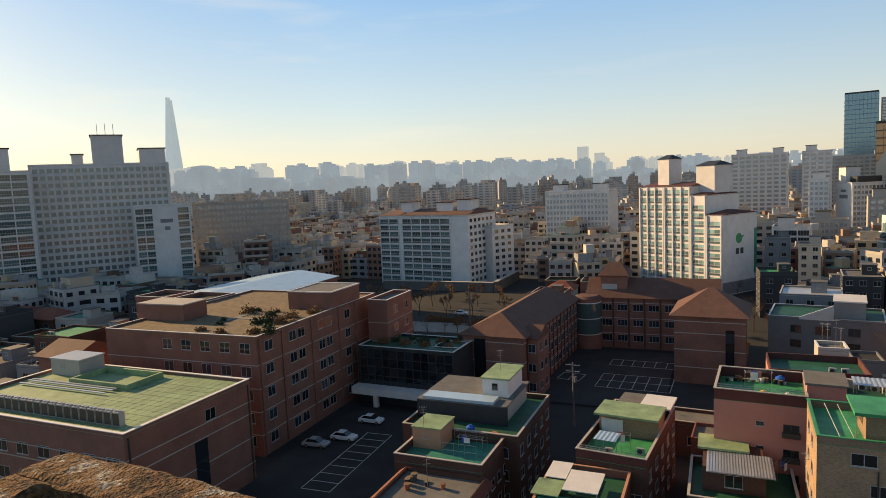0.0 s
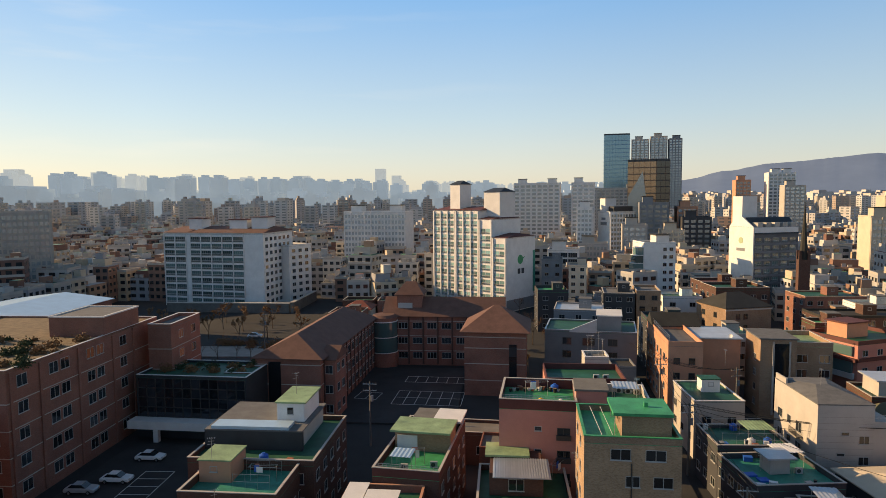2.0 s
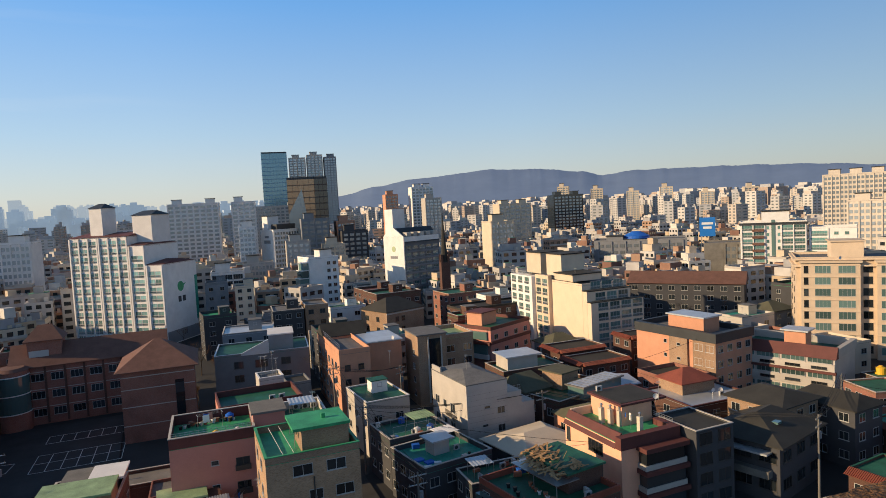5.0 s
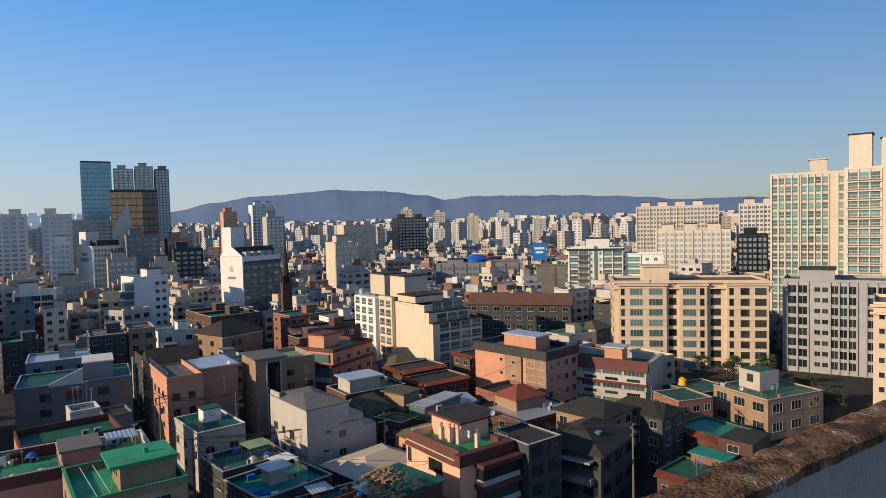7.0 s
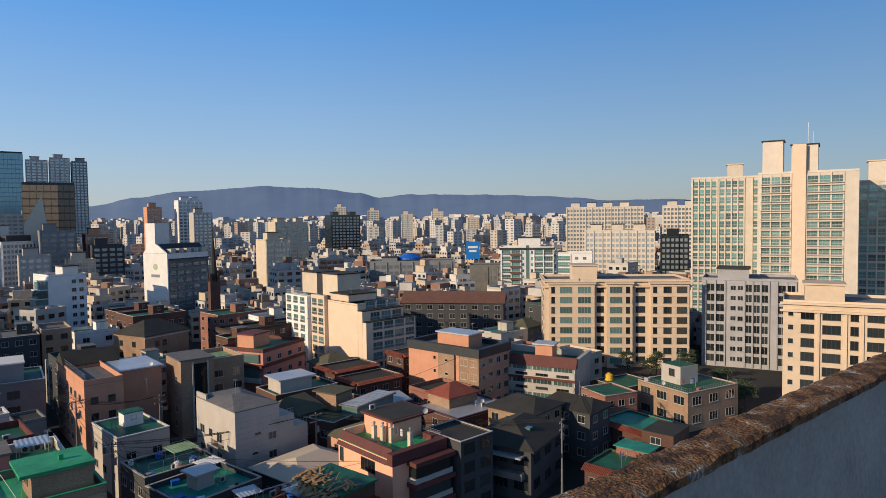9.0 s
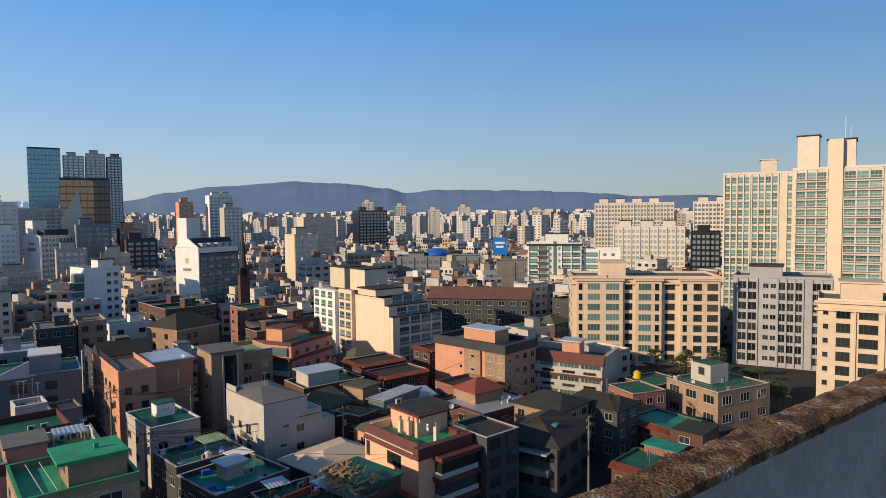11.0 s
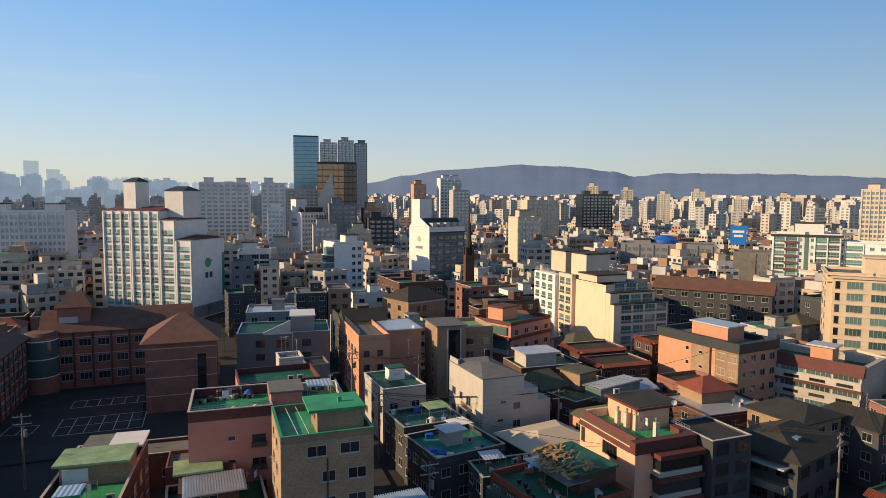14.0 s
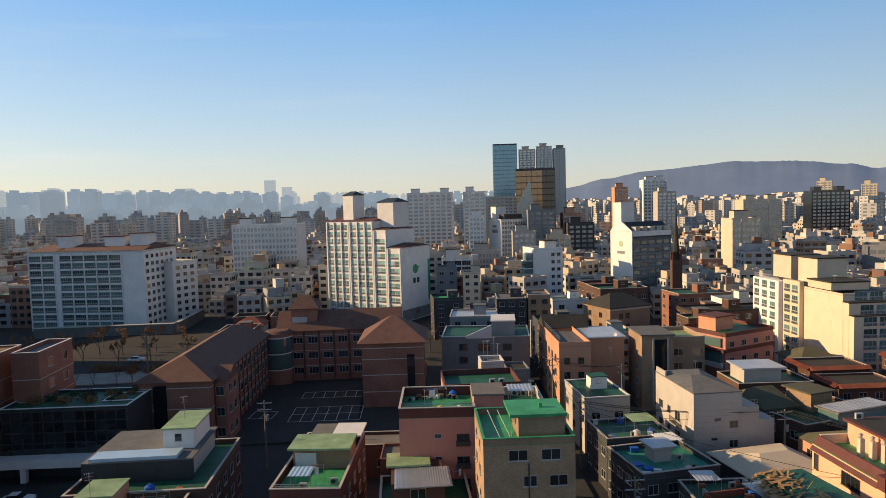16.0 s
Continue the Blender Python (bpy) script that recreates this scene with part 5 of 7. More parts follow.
AD4 = Building("market_shed", "cream hut under light blue corrugated and blue sheet roof", 97.0, 42.6, 8.4, 4.4, 4.4, rot=3, wall=CREAM, deck=BLUEMETAL, par=0)
AD4.box("blue_sheet", 0.4, -1.6, 4.2, 8.2, -0.02, 4.4, TARP)
for i in range(24):
    AD4.box("roof_rib", 0.1 + i * 0.34, 0, 4.46, 0.24 + i * 0.34, 4.4, 4.53, BLUEMETAL)
AD4.win("W", 1.0, 2.2, 1.6, 1.2)

AE = flat("townhouse", "tan brick house with green roof terrace and bay windows", 119.8, 56.0, 15, 13, 7.2, BRICK_TAN, DKGREEN, -15, 2, 3, 3, 0.25, PALE, hut=False, far=False, ww=2.6, wh=1.7)
AE.box("roof_room", 4.4, 5.6, 7.26, 9.6, 10.6, 11.0, PALE)
AE.box("roof_room_deck", 4.6, 5.8, 11.0, 9.4, 10.4, 11.06, DKGREEN)
w_ = window_mesh(1.5, 1.5, "dark")
o = part("window", w_[0], None, AE.ob)
o.matrix_local = pose(4.4, 8.6, 8.8, 0, 0, -90)
part("pane", w_[1], None, o)
balustrade(AE, 0.2, 0.2, 14.8, 0.2, 7.4, 0.9)
balustrade(AE, 0.2, 0.2, 0.2, 12.8, 7.4, 0.9)
flat("townhouse", "red brick house with dark green roof", 109.5, 68.0, 8, 8, 6.4, BRICK_RED, DKGREEN, -20, 2, 3, 3, 0.3, hut=False)
dg = flat("townhouse", "low house with dark green pitched roof and water tank", 120.5, 70.5, 10, 9, 5.4, BRICK_DARK, DKGREEN, -15, 2, 3, 3, 0.3, hut=False)


def tank(x, y, z, material, r=0.95):
    bm = bmesh.new()
    tube(bm, (0, 0, 0), (0, 0, r * 1.3), r, 16, r * 0.94)
    tube(bm, (0, 0, r * 1.3), (0, 0, r * 1.6), r * 0.94, 16, r * 0.35)
    t = tagged(part("water_tank", bm, material), "round plastic water tank on a flat roof", "water tank", "roof water tanks")
    t.location = (x, y, z)
    bm = bmesh.new()
    tube(bm, (0, 0, r * 1.6), (0, 0, r * 1.72), r * 0.36, 12)
    part("lid", bm, material, t)


tank(125.5, 77.0, 5.5, YTANK)
tank(74.4, 99.0, 6.66, YTANK, 0.8)


# ---- apartment blocks ----
def slab_block(name, label, x, y, w, d, floors, rot, wall, fh=2.85, bays=(), sides=(), style="balcony", roofs=(), cap=DARKROOF, band=None, wf=0.74):
    """A flat block: bays are (face, from, to, number) of balcony windows; roofs are boxes on the roof."""
    h = floors * fh + 1.2
    b = Building(name, label, x, y, w, d, h, rot, wall, GREYDECK, 0.7, None, far=True)
    if math.hypot(x, y) > 295:
        bm = bmesh.new()
        for side, u0, u1, n in bays:
            n *= 2
            ww = (u1 - u0) / n
            for k in range(floors):
                for i in range(n):
                    bx(bm, u0 + ww * (i + 0.16), -0.1, k * fh + 1.3, u0 + ww * (i + 0.84), 0.0, k * fh + 2.9)
        # haze over distant blocks is painted in through these pale panes
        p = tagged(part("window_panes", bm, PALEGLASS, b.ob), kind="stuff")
        p.matrix_local = b.place(bays[0][0], 0, 0)
        for side, u0, u1, n in bays:
            for i in range(n + 1):
                uu = u0 + (u1 - u0) * i / n
                b.onface("pier", side, max(0, uu - 0.3), 0, uu + 0.3, h, 0.4, wall)
        bays = ()
    for side, u0, u1, n in bays:
        b.grid(side, n, floors, (u1 - u0) / n - 0.35, fh * wf, fh, 1.0, u0, u1, style)
        for i in range(n + 1):
            u = u0 + (u1 - u0) * i / n
            b.onface("pier", side, max(0, u - 0.2), 0, u + 0.2, h, 0.35, wall)
        if band:
            for k in range(floors):
                b.onface("floor_band", side, u0, 0.55 + k * fh, u1, 0.95 + k * fh, 0.22, band)
    for side, us, ww, wh in sides:
        b.rows(side, us, ww, wh, floors, fh, 1.4)
    for x0, y0, x1, y1, hh in roofs:
        r = b.box("lift_house", x0, y0, h, x1, y1, h + hh, wall)
        box_part("lift_house_roof", x0 - 0.4, y0 - 0.4, h + hh, x1 + 0.4, y1 + 0.4, h + hh + 0.35, cap, r)
    return b


def pitched(b, x0, y0, x1, y1, z, rise, material):
    bm = bmesh.new()
    mid = (y0 + y1) / 2
    v = [bm.verts.new(p) for p in ((x0, y0, z), (x1, y0, z), (x1, y1, z), (x0, y1, z), (x0 + 1.5, mid, z + rise), (x1 - 1.5, mid, z + rise))]
    for f in ((0, 1, 5, 4), (2, 3, 4, 5), (1, 2, 5), (3, 0, 4), (0, 3, 2, 1)):
        bm.faces.new([v[i] for i in f])
    return part("pitched_roof", bm, material, b.ob)


# tall white block with stepped ends and teal panes
blk = [(-27.8, 256.4, 11.6, 16, 37.2), (-18.4, 249.6, 11.6, 17, 37.2), (-9.0, 242.6, 6.3, 18, 34.0), (-3.9, 238.8, 6.4, 19, 27.2)]
for i, (x, y, w, d, h) in enumerate(blk):
    nf = int((h - 1.2) / 2.75)
    b = Building("apartment_block", "white apartment block with teal balcony panes, stepped top", x, y, w, d, h, -36, WHITE, MAROON, 0.3, None, far=True, group="stepped white block")
    n = 3 if w > 10 else 1
    b.grid("S", n * 2 if n > 1 else 2, nf, (w - 1.6) / (n * 2 if n > 1 else 2) - 0.2, 2.0, 2.75, 1.2, 0.8, w - 0.8, "balcony")
    for k in range(n + 1):
        u = 0.1 + (w - 0.7) * k / n
        b.onface("pier", "S", u, 0, u + 0.5, h, 0.5, WHITE)
    for o in b.ob.children_recursive:
        if o.name.startswith("window"):
            for k, s_ in enumerate(o.data.materials):
                if s_ in (GLASS, GREENGLASS):
                    o.data.materials[k] = TEALPANE
    if i in (0, 2):
        x0, x1, y0, y1, hh = ((6.4, 11.4, 3.0, 10.0, 10.4), (-1.5, 6.0, 5.0, 15.0, 10.5))[i // 2]
        lift = b.box("lift_house", x0, y0, h, x1, y1, h + hh, WHITE)
        o = pitched(b, x0 - 0.4, y0 - 0.4, x1 + 0.4, y1 + 0.4, h + hh, 1.6, BLACKISH)
    pitched(b, -0.3, -0.3, w + 0.3, d + 0.3, h + 0.32, 1.4, MAROON)
    if i == 3:
        bm = bmesh.new()
        tube(bm, (8.9, 0.0, 19.0), (8.9, -0.08, 19.0), 1.75, 20)
        tube(bm, (10.5, 0.0, 19.4), (11.8, -0.06, 19.9), 0.3, 6, 0.08)
        e_ = part("emblem", bm, GREEN, b.ob, "green leaf-shaped emblem on the white end wall")
        e_.matrix_local = b.place("E", 0, 0)
        b.onface("lettering_bar", "E", 7.2, 13.6, 8.9, 15.6, 0.05, DARKGREY)
        b.onface("lettering_bar", "E", 9.7, 13.6, 11.4, 15.6, 0.05, DARKGREY)
        b.onface("grey_base", "E", 0, 0, 19, 4.2, 0.04, GREY)
        b.onface("teal_strip", "E", 17.4, 6, 19, 22, 0.05, TEAL)
        font = bpy.data.curves.new("number_sign", "FONT")
        font.body, font.size, font.extrude = "101", 2.2, 0.02
        dg_ = bpy.data.objects.new("sign_text", font)
        me = dg_.to_mesh()
        bm = bmesh.new()
        bm.from_mesh(me)
        s_ = part("number_sign", bm, DARKGREY, b.ob, "dark numerals on the end wall")
        s_.matrix_local = b.place("E", 8.0, 1.9) @ pose(0, -0.08, 0, 90, 0, 0)

# white block with brown pitched roofs
ap2 = slab_block("apartment_block", "white ten-storey block with brown pitched roofs", -137.2, 247.5, 45, 24, 10, -9, WHITE, 2.75,
                 bays=(("S", 0.5, 10.5, 2), ("S", 12.5, 36.5, 5)), sides=(("E", [1.5, 5.0, 8.5, 12.0, 15.5, 19.0], 1.9, 1.4),), roofs=((8, 6, 14, 12, 6), (26, 7, 34, 13, 5.5), (36, 7, 43, 13, 6.5)), cap=MAROON)
pitched(ap2, -0.5, -0.5, 11.5, 24.5, 29.4, 2.0, SHINGLE)
pitched(ap2, 11.9, -0.5, 45.5, 24.5, 29.4, 2.2, SHINGLE)
ap2b = slab_block("apartment_block", "white apartment wing with grey lower end", -86.5, 252, 12, 14, 8, 60, WHITE, 2.75, sides=(("S", [1.5, 5, 8.5], 1.8, 1.4),))

pod = tagged(box_part("retaining_wall", -128, 231.5, -0.3, -80, 233, 3.2, CONCRETE), "long grey retaining wall below the white apartment block", "wall")
box_part("wall_coping", -128.2, 231.3, 3.2, -79.8, 233.2, 3.4, PALE, pod)
sidew = tagged(box_part("retaining_wall", -79.6, 231.8, -0.3, -78.4, 262, 3.6, CONCRETE), "grey retaining wall along the side lane", "wall")
box_part("wall_coping", -79.8, 231.6, 3.6, -78.2, 262.2, 3.8, PALE, sidew)

# slabs towards the sun; pale wall paint stands in for their haze
L1 = slab_block("apartment_tower", "tall apartment tower seen against the light, haze put into its white walls", -265, 120, 50, 16, 18, 60, WHITE, 2.9, bays=(("S", 1, 49, 9),), roofs=((36, 3, 44, 11, 9),))
Lt = slab_block("apartment_tower", "tall apartment tower with roof masts, haze put into its white walls", -248, 168, 51, 14, 19, 51, WHITE, 2.88, bays=(("S", 1, 50, 10),), roofs=((15, 3, 19, 10, 4.5), (22.5, 1, 34, 13, 12), (40, 1, 50, 13, 6.5)))
for x, y in ((25, 6), (28, 8), (31, 6)):
    Lt.box("mast", x, y, 68, x + 0.2, y + 0.2, 72 + y * 0.2, STEEL)
L3b = slab_block("apartment_tower", "pale apartment tower with a white end wall", -212, 184, 21, 13, 13, 45, WHITE, 2.85, bays=(("S", 0.5, 7, 2), ("S", 16, 20.5, 1)))
L3b.onface("lettering_bar", "S", 9.5, 31.5, 14.2, 33, 0.05, GREY)
L3b.onface("lettering_bar", "S", 11, 28.5, 13, 30, 0.05, GREY)
L4 = slab_block("apartment_block", "long pale apartment slab with open galleries", -225, 228, 44, 12, 13, 42, PALE, 2.8, bays=(("S", 1, 43, 11),), style="plain")

# yellow block and neighbours on the far right of the pan
AF = slab_block("apartment_block", "cream eight-storey apartment block with bay columns", 146.5, 110.5, 40, 16, 8, -49, YELLOW, 2.85, roofs=((8, 3, 15, 10, 4.2),), cap=YELLOW)
for z in (22.4, 24.0):
    AF.bands("S", [z], YELLOW, 0.5, 0.9, "cornice")
    AF.bands("W", [z], YELLOW, 0.5, 0.6, "cornice")
AF.rows("W", [3.0, 10.0], 1.6, 1.5, 8, 2.85, 1.1, "dark")
for x0, x1, wins in ((1.0, 13.6, ((1.6, 1.0), (4.0, 3.4), (9.0, 3.6))), (17.0, 24.0, ((17.8, 3.4), (22.2, 1.1))), (29.0, 39.4, ((29.6, 1.1), (32.4, 2.2), (36.0, 2.8)))):
    bay_ = AF.box("bay_column", x0, -1.6, -0.3, x1, -0.02, 23.8, YELLOW)
    for k in range(8):
        box_part("floor_band", x0 - 0.1, -1.72, 2.75 + k * 2.85, x1 + 0.1, -1.58, 2.95 + k * 2.85, YELLOW, bay_)
        for u, ww in wins:
            a = part("window", joined_window(ww, 1.8, "green" if ww > 3 else "dark"), None, AF.ob)
            a.location = (u, -1.6, 0.95 + 2.85 * k)
    AF.box("cornice", x0 - 0.4, -2.1, 23.4, x1 + 0.4, -0.02, 23.9, YELLOW)
for u, ww in ((14.4, 2.0), (25.2, 2.6)):
    AF.rows("S", [u], ww, 1.8, 8, 2.85, 0.95, "dark")
AG2 = slab_block("apartment_block", "grey eight-storey apartment block with balconies", 178.5, 79.5, 24, 15, 8, -70, LILAC, 2.85, bays=(("S", 1, 6, 2), ("S", 11, 17, 3), ("S", 19, 23.5, 2)), sides=(("S", [7.4, 9.2], 1.4, 1.3),), roofs=((4, 3, 12, 12, 3.0),), style="plain")
AH = slab_block("apartment_block", "cream apartment block with dark windows beside the roof", 141.5, 46.0, 26, 15, 8, -72, YELLOW, 2.85, sides=(("S", [0.9], 1.0, 1.1),), roofs=((4, 3, 11, 10, 3.6),), cap=YELLOW)
for u, ww in ((3.2, 2.4), (7.0, 3.2), (11.8, 1.4), (14.6, 2.8), (18.8, 2.2), (22.6, 2.0)):
    AH.rows("S", [u], ww, 1.8, 8, 2.85, 0.9, "dark")
for u in (6.1, 10.8, 13.6, 17.8, 21.5):
    AH.onface("pier", "S", u, 0, u + 0.45, 22.3, 0.35, YELLOW)
AH.bands("S", [22.3, 23.8], YELLOW, 0.45, 0.6, "cornice")
AI = slab_block("apartment_block", "white apartment block with teal balconies and dark roof rim", 219, 190, 24, 14, 10, -50, WHITE, 2.75, bays=(("S", 0.5, 9, 2), ("S", 15, 23.5, 2)), sides=(("S", [9.6, 13.6], 1.0, 1.3),), roofs=((8, 4, 18, 11, 4.5),), style="balcony")
AI.bands("S", [28.0], BLACKISH, 0.9, 0.5, "roof_rim")
for k in range(10):
    AI.onface("balcony_front", "S", 4.4, 0.6 + k * 2.75, 8.8, 1.5 + k * 2.75, 0.9, SHINGLE)
AI.onface("stair_glazing", "S", 11.4, 2, 12.8, 30, 0.15, GREENGLASS)
AIb = slab_block("apartment_block", "white apartment block end with plain side wall", 236, 172, 16, 12, 9, -58, WHITE, 2.75, bays=(("S", 0.5, 6.5, 1),), sides=(("S", [8.5, 12], 1.5, 1.2),))
AK = Building("school_building", "low grey house row under a long brown tile roof", 147.0, 174.0, 36, 12, 12.6, rot=-53, wall=DARKGREY, deck=None, par=0, far=True)
AK.gable(3.4, SHINGLE, axis="x", over=0.6)
AK.grid("S", 9, 4, 2.0, 1.6, 3.1, 1.0)
AJ1 = slab_block("apartment_tower", "tall cream and white apartment tower, twenty storeys", 226.5, 105, 26, 14, 19, -67, IVORY, 2.85, bays=(("S", 0.4, 8.6, 4), ("S", 9.2, 17.4, 4), ("S", 20, 25.5, 3)), roofs=((12, 4, 17, 10, 5),), cap=CREAM)
AJ2 = slab_block("apartment_tower", "tall apartment tower with teal glazed balconies and beige pier", 221, 80, 28, 15, 19, -75, IVORY, 2.85, bays=(("S", 1, 9.6, 3), ("S", 14, 24, 3)), roofs=((1, 4, 7, 11, 11), (9.6, 1, 17, 12, 9)), cap=DARKROOF)
AJ2.onface("beige_pier", "S", 10, 0, 13.8, 64.5, 0.9, BEIGE)
AJ2.onface("emblem", "E", 5, 47, 6.6, 50, 0.05, ORANGE)
AJ2.onface("lettering_bar", "E", 4.2, 40.5, 7.6, 41.8, 0.05, GREY)
for k in range(19):
    for u0, u1 in ((0.8, 9.6), (14.2, 24.0)):
        AJ2.onface("balcony_rail", "S", u0, 0.7 + k * 2.85, u1, 0.85 + k * 2.85, 0.8, FRAME)
        AJ2.onface("balcony_slab", "S", u0, 0.0 + k * 2.85, u1, 0.22 + k * 2.85, 0.8, IVORY)
AJ2.box("mast", 14, 6, 64, 14.15, 6.15, 72, STEEL)
AJ2.box("mast", 15.4, 7, 64, 15.55, 7.15, 69, STEEL)
AJ3 = slab_block("apartment_tower", "tall ivory apartment tower with teal balconies and beige lift house", 246, 57.5, 28, 14, 18, -75, IVORY, 2.85, bays=(("S", 0.5, 8, 3), ("S", 10, 18, 3), ("S", 20, 27, 3)), roofs=((3, 3, 9, 9, 7), (12, 2, 20, 12, 4)), cap=BEIGE)
for tower in (AJ1, AJ2, AJ3, AI, AIb):
    for o in tower.ob.children_recursive:
        if o.name.startswith("window"):
            for k, s_ in enumerate(o.data.materials):
                if s_ in (GLASS, GREENGLASS):
                    o.data.materials[k] = TEALGLASS
AJ3.onface("beige_pier", "S", 8.2, 0, 9.8, 57, 0.8, BEIGE)
for x, y, w, rot, fl in ((292, 194, 36, -62, 12), (372, 262, 52, -60, 17), (398, 204, 46, -64, 17), (310, 160, 14, -64, 11)):
    slab_block("apartment_block", "cream apartment slab with stepped roof houses", x, y, w, 14, fl, rot, DKGLASS if fl == 11 else IVORY, 2.8, bays=(("S", 0.5, w - 0.5, max(3, int(w / 4.2))),), roofs=tuple((3 + i * 11, 3, 9 + i * 11, 10, 3.5) for i in range(int(w / 12))), style="plain")

# blue sign board on a roof frame, long grey halls
sg_ = box_part("sign_board", 0, 0, 0, 7, 0.5, 9, mat("blue_sign_enamel", (0.02, 0.16, 0.50), 0.4, 0.05, bump=0))
tagged(sg_, "blue roof sign board with pale lettering bars", "sign")
sg_.matrix_world = pose(237, 229, 21.5, 0, 0, -46)
for i, z in enumerate((5.6, 3.6)):
    box_part("lettering_bar", 1.0 + i * 0.6, -0.06, z, 6.0 - i * 0.6, 0, z + 1.1, WHITE, sg_)
for px in (0.6, 6.2):
    box_part("post", px, 0.1, -21.8, px + 0.3, 0.4, 0, STEEL, sg_)
h1 = slab_block("hall", "long low grey hall with flat roof and dark windows", 200, 262, 44, 20, 6, -42, GREY, 3.2, bays=(("S", 2, 42, 6),), roofs=((6, 4, 14, 12, 2.2),), style="dark")
h2 = slab_block("hall", "grey flat-roofed office hall with dark recess", 217, 207, 34, 16, 6, -45, CONCRETE, 3.1, bays=(("S", 8, 22, 3),), sides=(("S", [26, 29], 1.4, 1.4),), style="dark")
bm = bmesh.new()
tube(bm, (0, 0, 0), (0, 0, 1.2), 6.5, 24)
tube(bm, (0, 0, 1.2), (0, 0, 3.4), 6.5, 24, 2.0)
dm_ = tagged(part("roof_cover", bm, TARP), "blue sheet cover on the roof of the grey hall", "roof cover")
dm_.location = (222, 256, 21.2)

# ---- towers on the skyline ----
def curtain_tower(name, label, x, y, w, d, h, rot, pane, rib, fh=3.9, fins=8, rim=BLACKISH):
    b = Building(name, label, x, y, w, d, h, rot, pane, GREYDECK, 1.5, None, rim, far=True)
    for k in range(int(h / fh)):
        for s in ("S", "W" if x > 0 else "E"):
            b.onface("floor_band", s, 0, k * fh, b.length(s), k * fh + 0.7, 0.12, rib)
    for i in range(fins + 1):
        b.onface("fin", "S", max(0, w * i / fins - 0.12), 0, w * i / fins + 0.12, h, 0.2, rib)
    return b


ct = curtain_tower("office_tower", "blue glass office tower with slanted edge", 106, 692, 26, 26, 107, -8, BLUEGLASS, mat("blue_metal_band", (0.17, 0.30, 0.40), 0.5, 0.1, bump=0), 4.2, 9)
gt = curtain_tower("office_tower", "bronze mirror glass tower with slanted facets", 78, 413, 17, 20, 64, -12, GOLDGLASS, mat("bronze_band", (0.19, 0.12, 0.075), 0.5, 0.1, bump=0), 4.0, 5)
curtain_tower("office_tower", "dark bronze glass tower half", 94.7, 409.4, 8, 20, 64, -12, DKGLASS, mat("dark_bronze_band", (0.07, 0.05, 0.04), 0.5, 0.1, bump=0), 4.0, 3)
# facet whose pale colour carries the sky's reflection
bm = bmesh.new()
prism(bm, [(0.2, 26), (0.2, 42), (9.0, 58), (13.5, 26)], -0.5, -0.22)
part("slanted_facet", bm, PALEGLASS, gt.ob, "slanted facet, sky reflection put into its paler colour")
# haze is put into the paint: pale walls and panes on grey towers
for x, y, w, fl in ((143, 738, 19, 36), (163, 735, 18, 37), (182, 731, 14, 36)):
    slab_block("apartment_tower", "grey high-rise apartment tower with haze put into its colours", x, y, w, 20, fl, -11, PALE if w != 14 else GREY, 2.9, bays=(("S", 0.5, w - 0.5, 2),), roofs=((4, 4, 12, 12, 4),), style="plain")
# the far grey blocks here get white or pale walls in place of haze
for x, y, w, fl, m_, lab in ((69, 566, 46, 17, PALE, "long grey-green apartment slab paled for haze, dark roof houses"), (8, 480, 34, 18, WHITE, "grey apartment pair paled for haze, flat roof canopies"), (50, 478, 17, 18, WHITE, "grey apartment tower paled for haze, flat roof canopy"),
                             (220, 558, 21, 21, WHITE, "white apartment tower end lit by the sun"), (216, 517, 15, 17, PALE, "pale office tower with flat roof"), (197, 567, 12, 19, ORANGE, "terracotta and grey tower"), (107, 407, 12, 12, ORANGE, "orange office block with blue sign panel"),
                             (336, 497, 30, 16, DKGLASS, "dark glass office block"), (244, 436, 27, 14, CREAM, "cream office block with window bands"), (157, 290, 13, 11, CREAM, "cream apartment house with roof rooms"), (-81, 321, 33, 12, WHITE, "white office block with dark window strips"),
                             (20, 292, 14, 6, WHITE, "white low apartment house with flat roof"), (46, 408, 10, 12, WHITE, "white narrow apartment block"), (38, 330, 15, 6, PALE, "pale low apartment house"), (82, 396, 17, 13, GREY, "grey mid-rise office block with flat roof"), (64, 352, 13, 9, PALE, "pale apartment house with roof rooms"), (84, 350, 12, 8, CREAM, "cream apartment house with flat roof"), (104, 384, 16, 10, DARKGREY, "dark mid-rise block with flat roof")):
    slab_block("apartment_block", lab, x, y, w, 14, fl, -8, m_, 2.85, bays=(("S", 0.5, w - 0.5, max(2, int(w / (3.6 if y < 350 else 7)))),), roofs=((3, 3, 9, 9, 3.5), (w - 9, 3, w - 3, 9, 3.5)) if w > 20 else ((2, 3, 8, 9, 4),), style="plain")
ms = slab_block("apartment_block", "apartment block with blank white end wall and dark sloping attic", 66, 404, 26, 14, 11, 24, WHITE, 2.85, bays=(("S", 0.6, 25.4, 6),), roofs=((1, 7, 9, 13, 9),), style="dark")
ms.box("attic", 3.5, 1.0, 33.2, 25.6, 13, 36.4, BLACKISH)
ms.onface("lettering_bar", "W", 3.5, 24.6, 10.5, 26.6, 0.05, GREY)
ms.onface("lettering_bar", "W", 4.5, 28.0, 9.0, 29.4, 0.05, GREY)
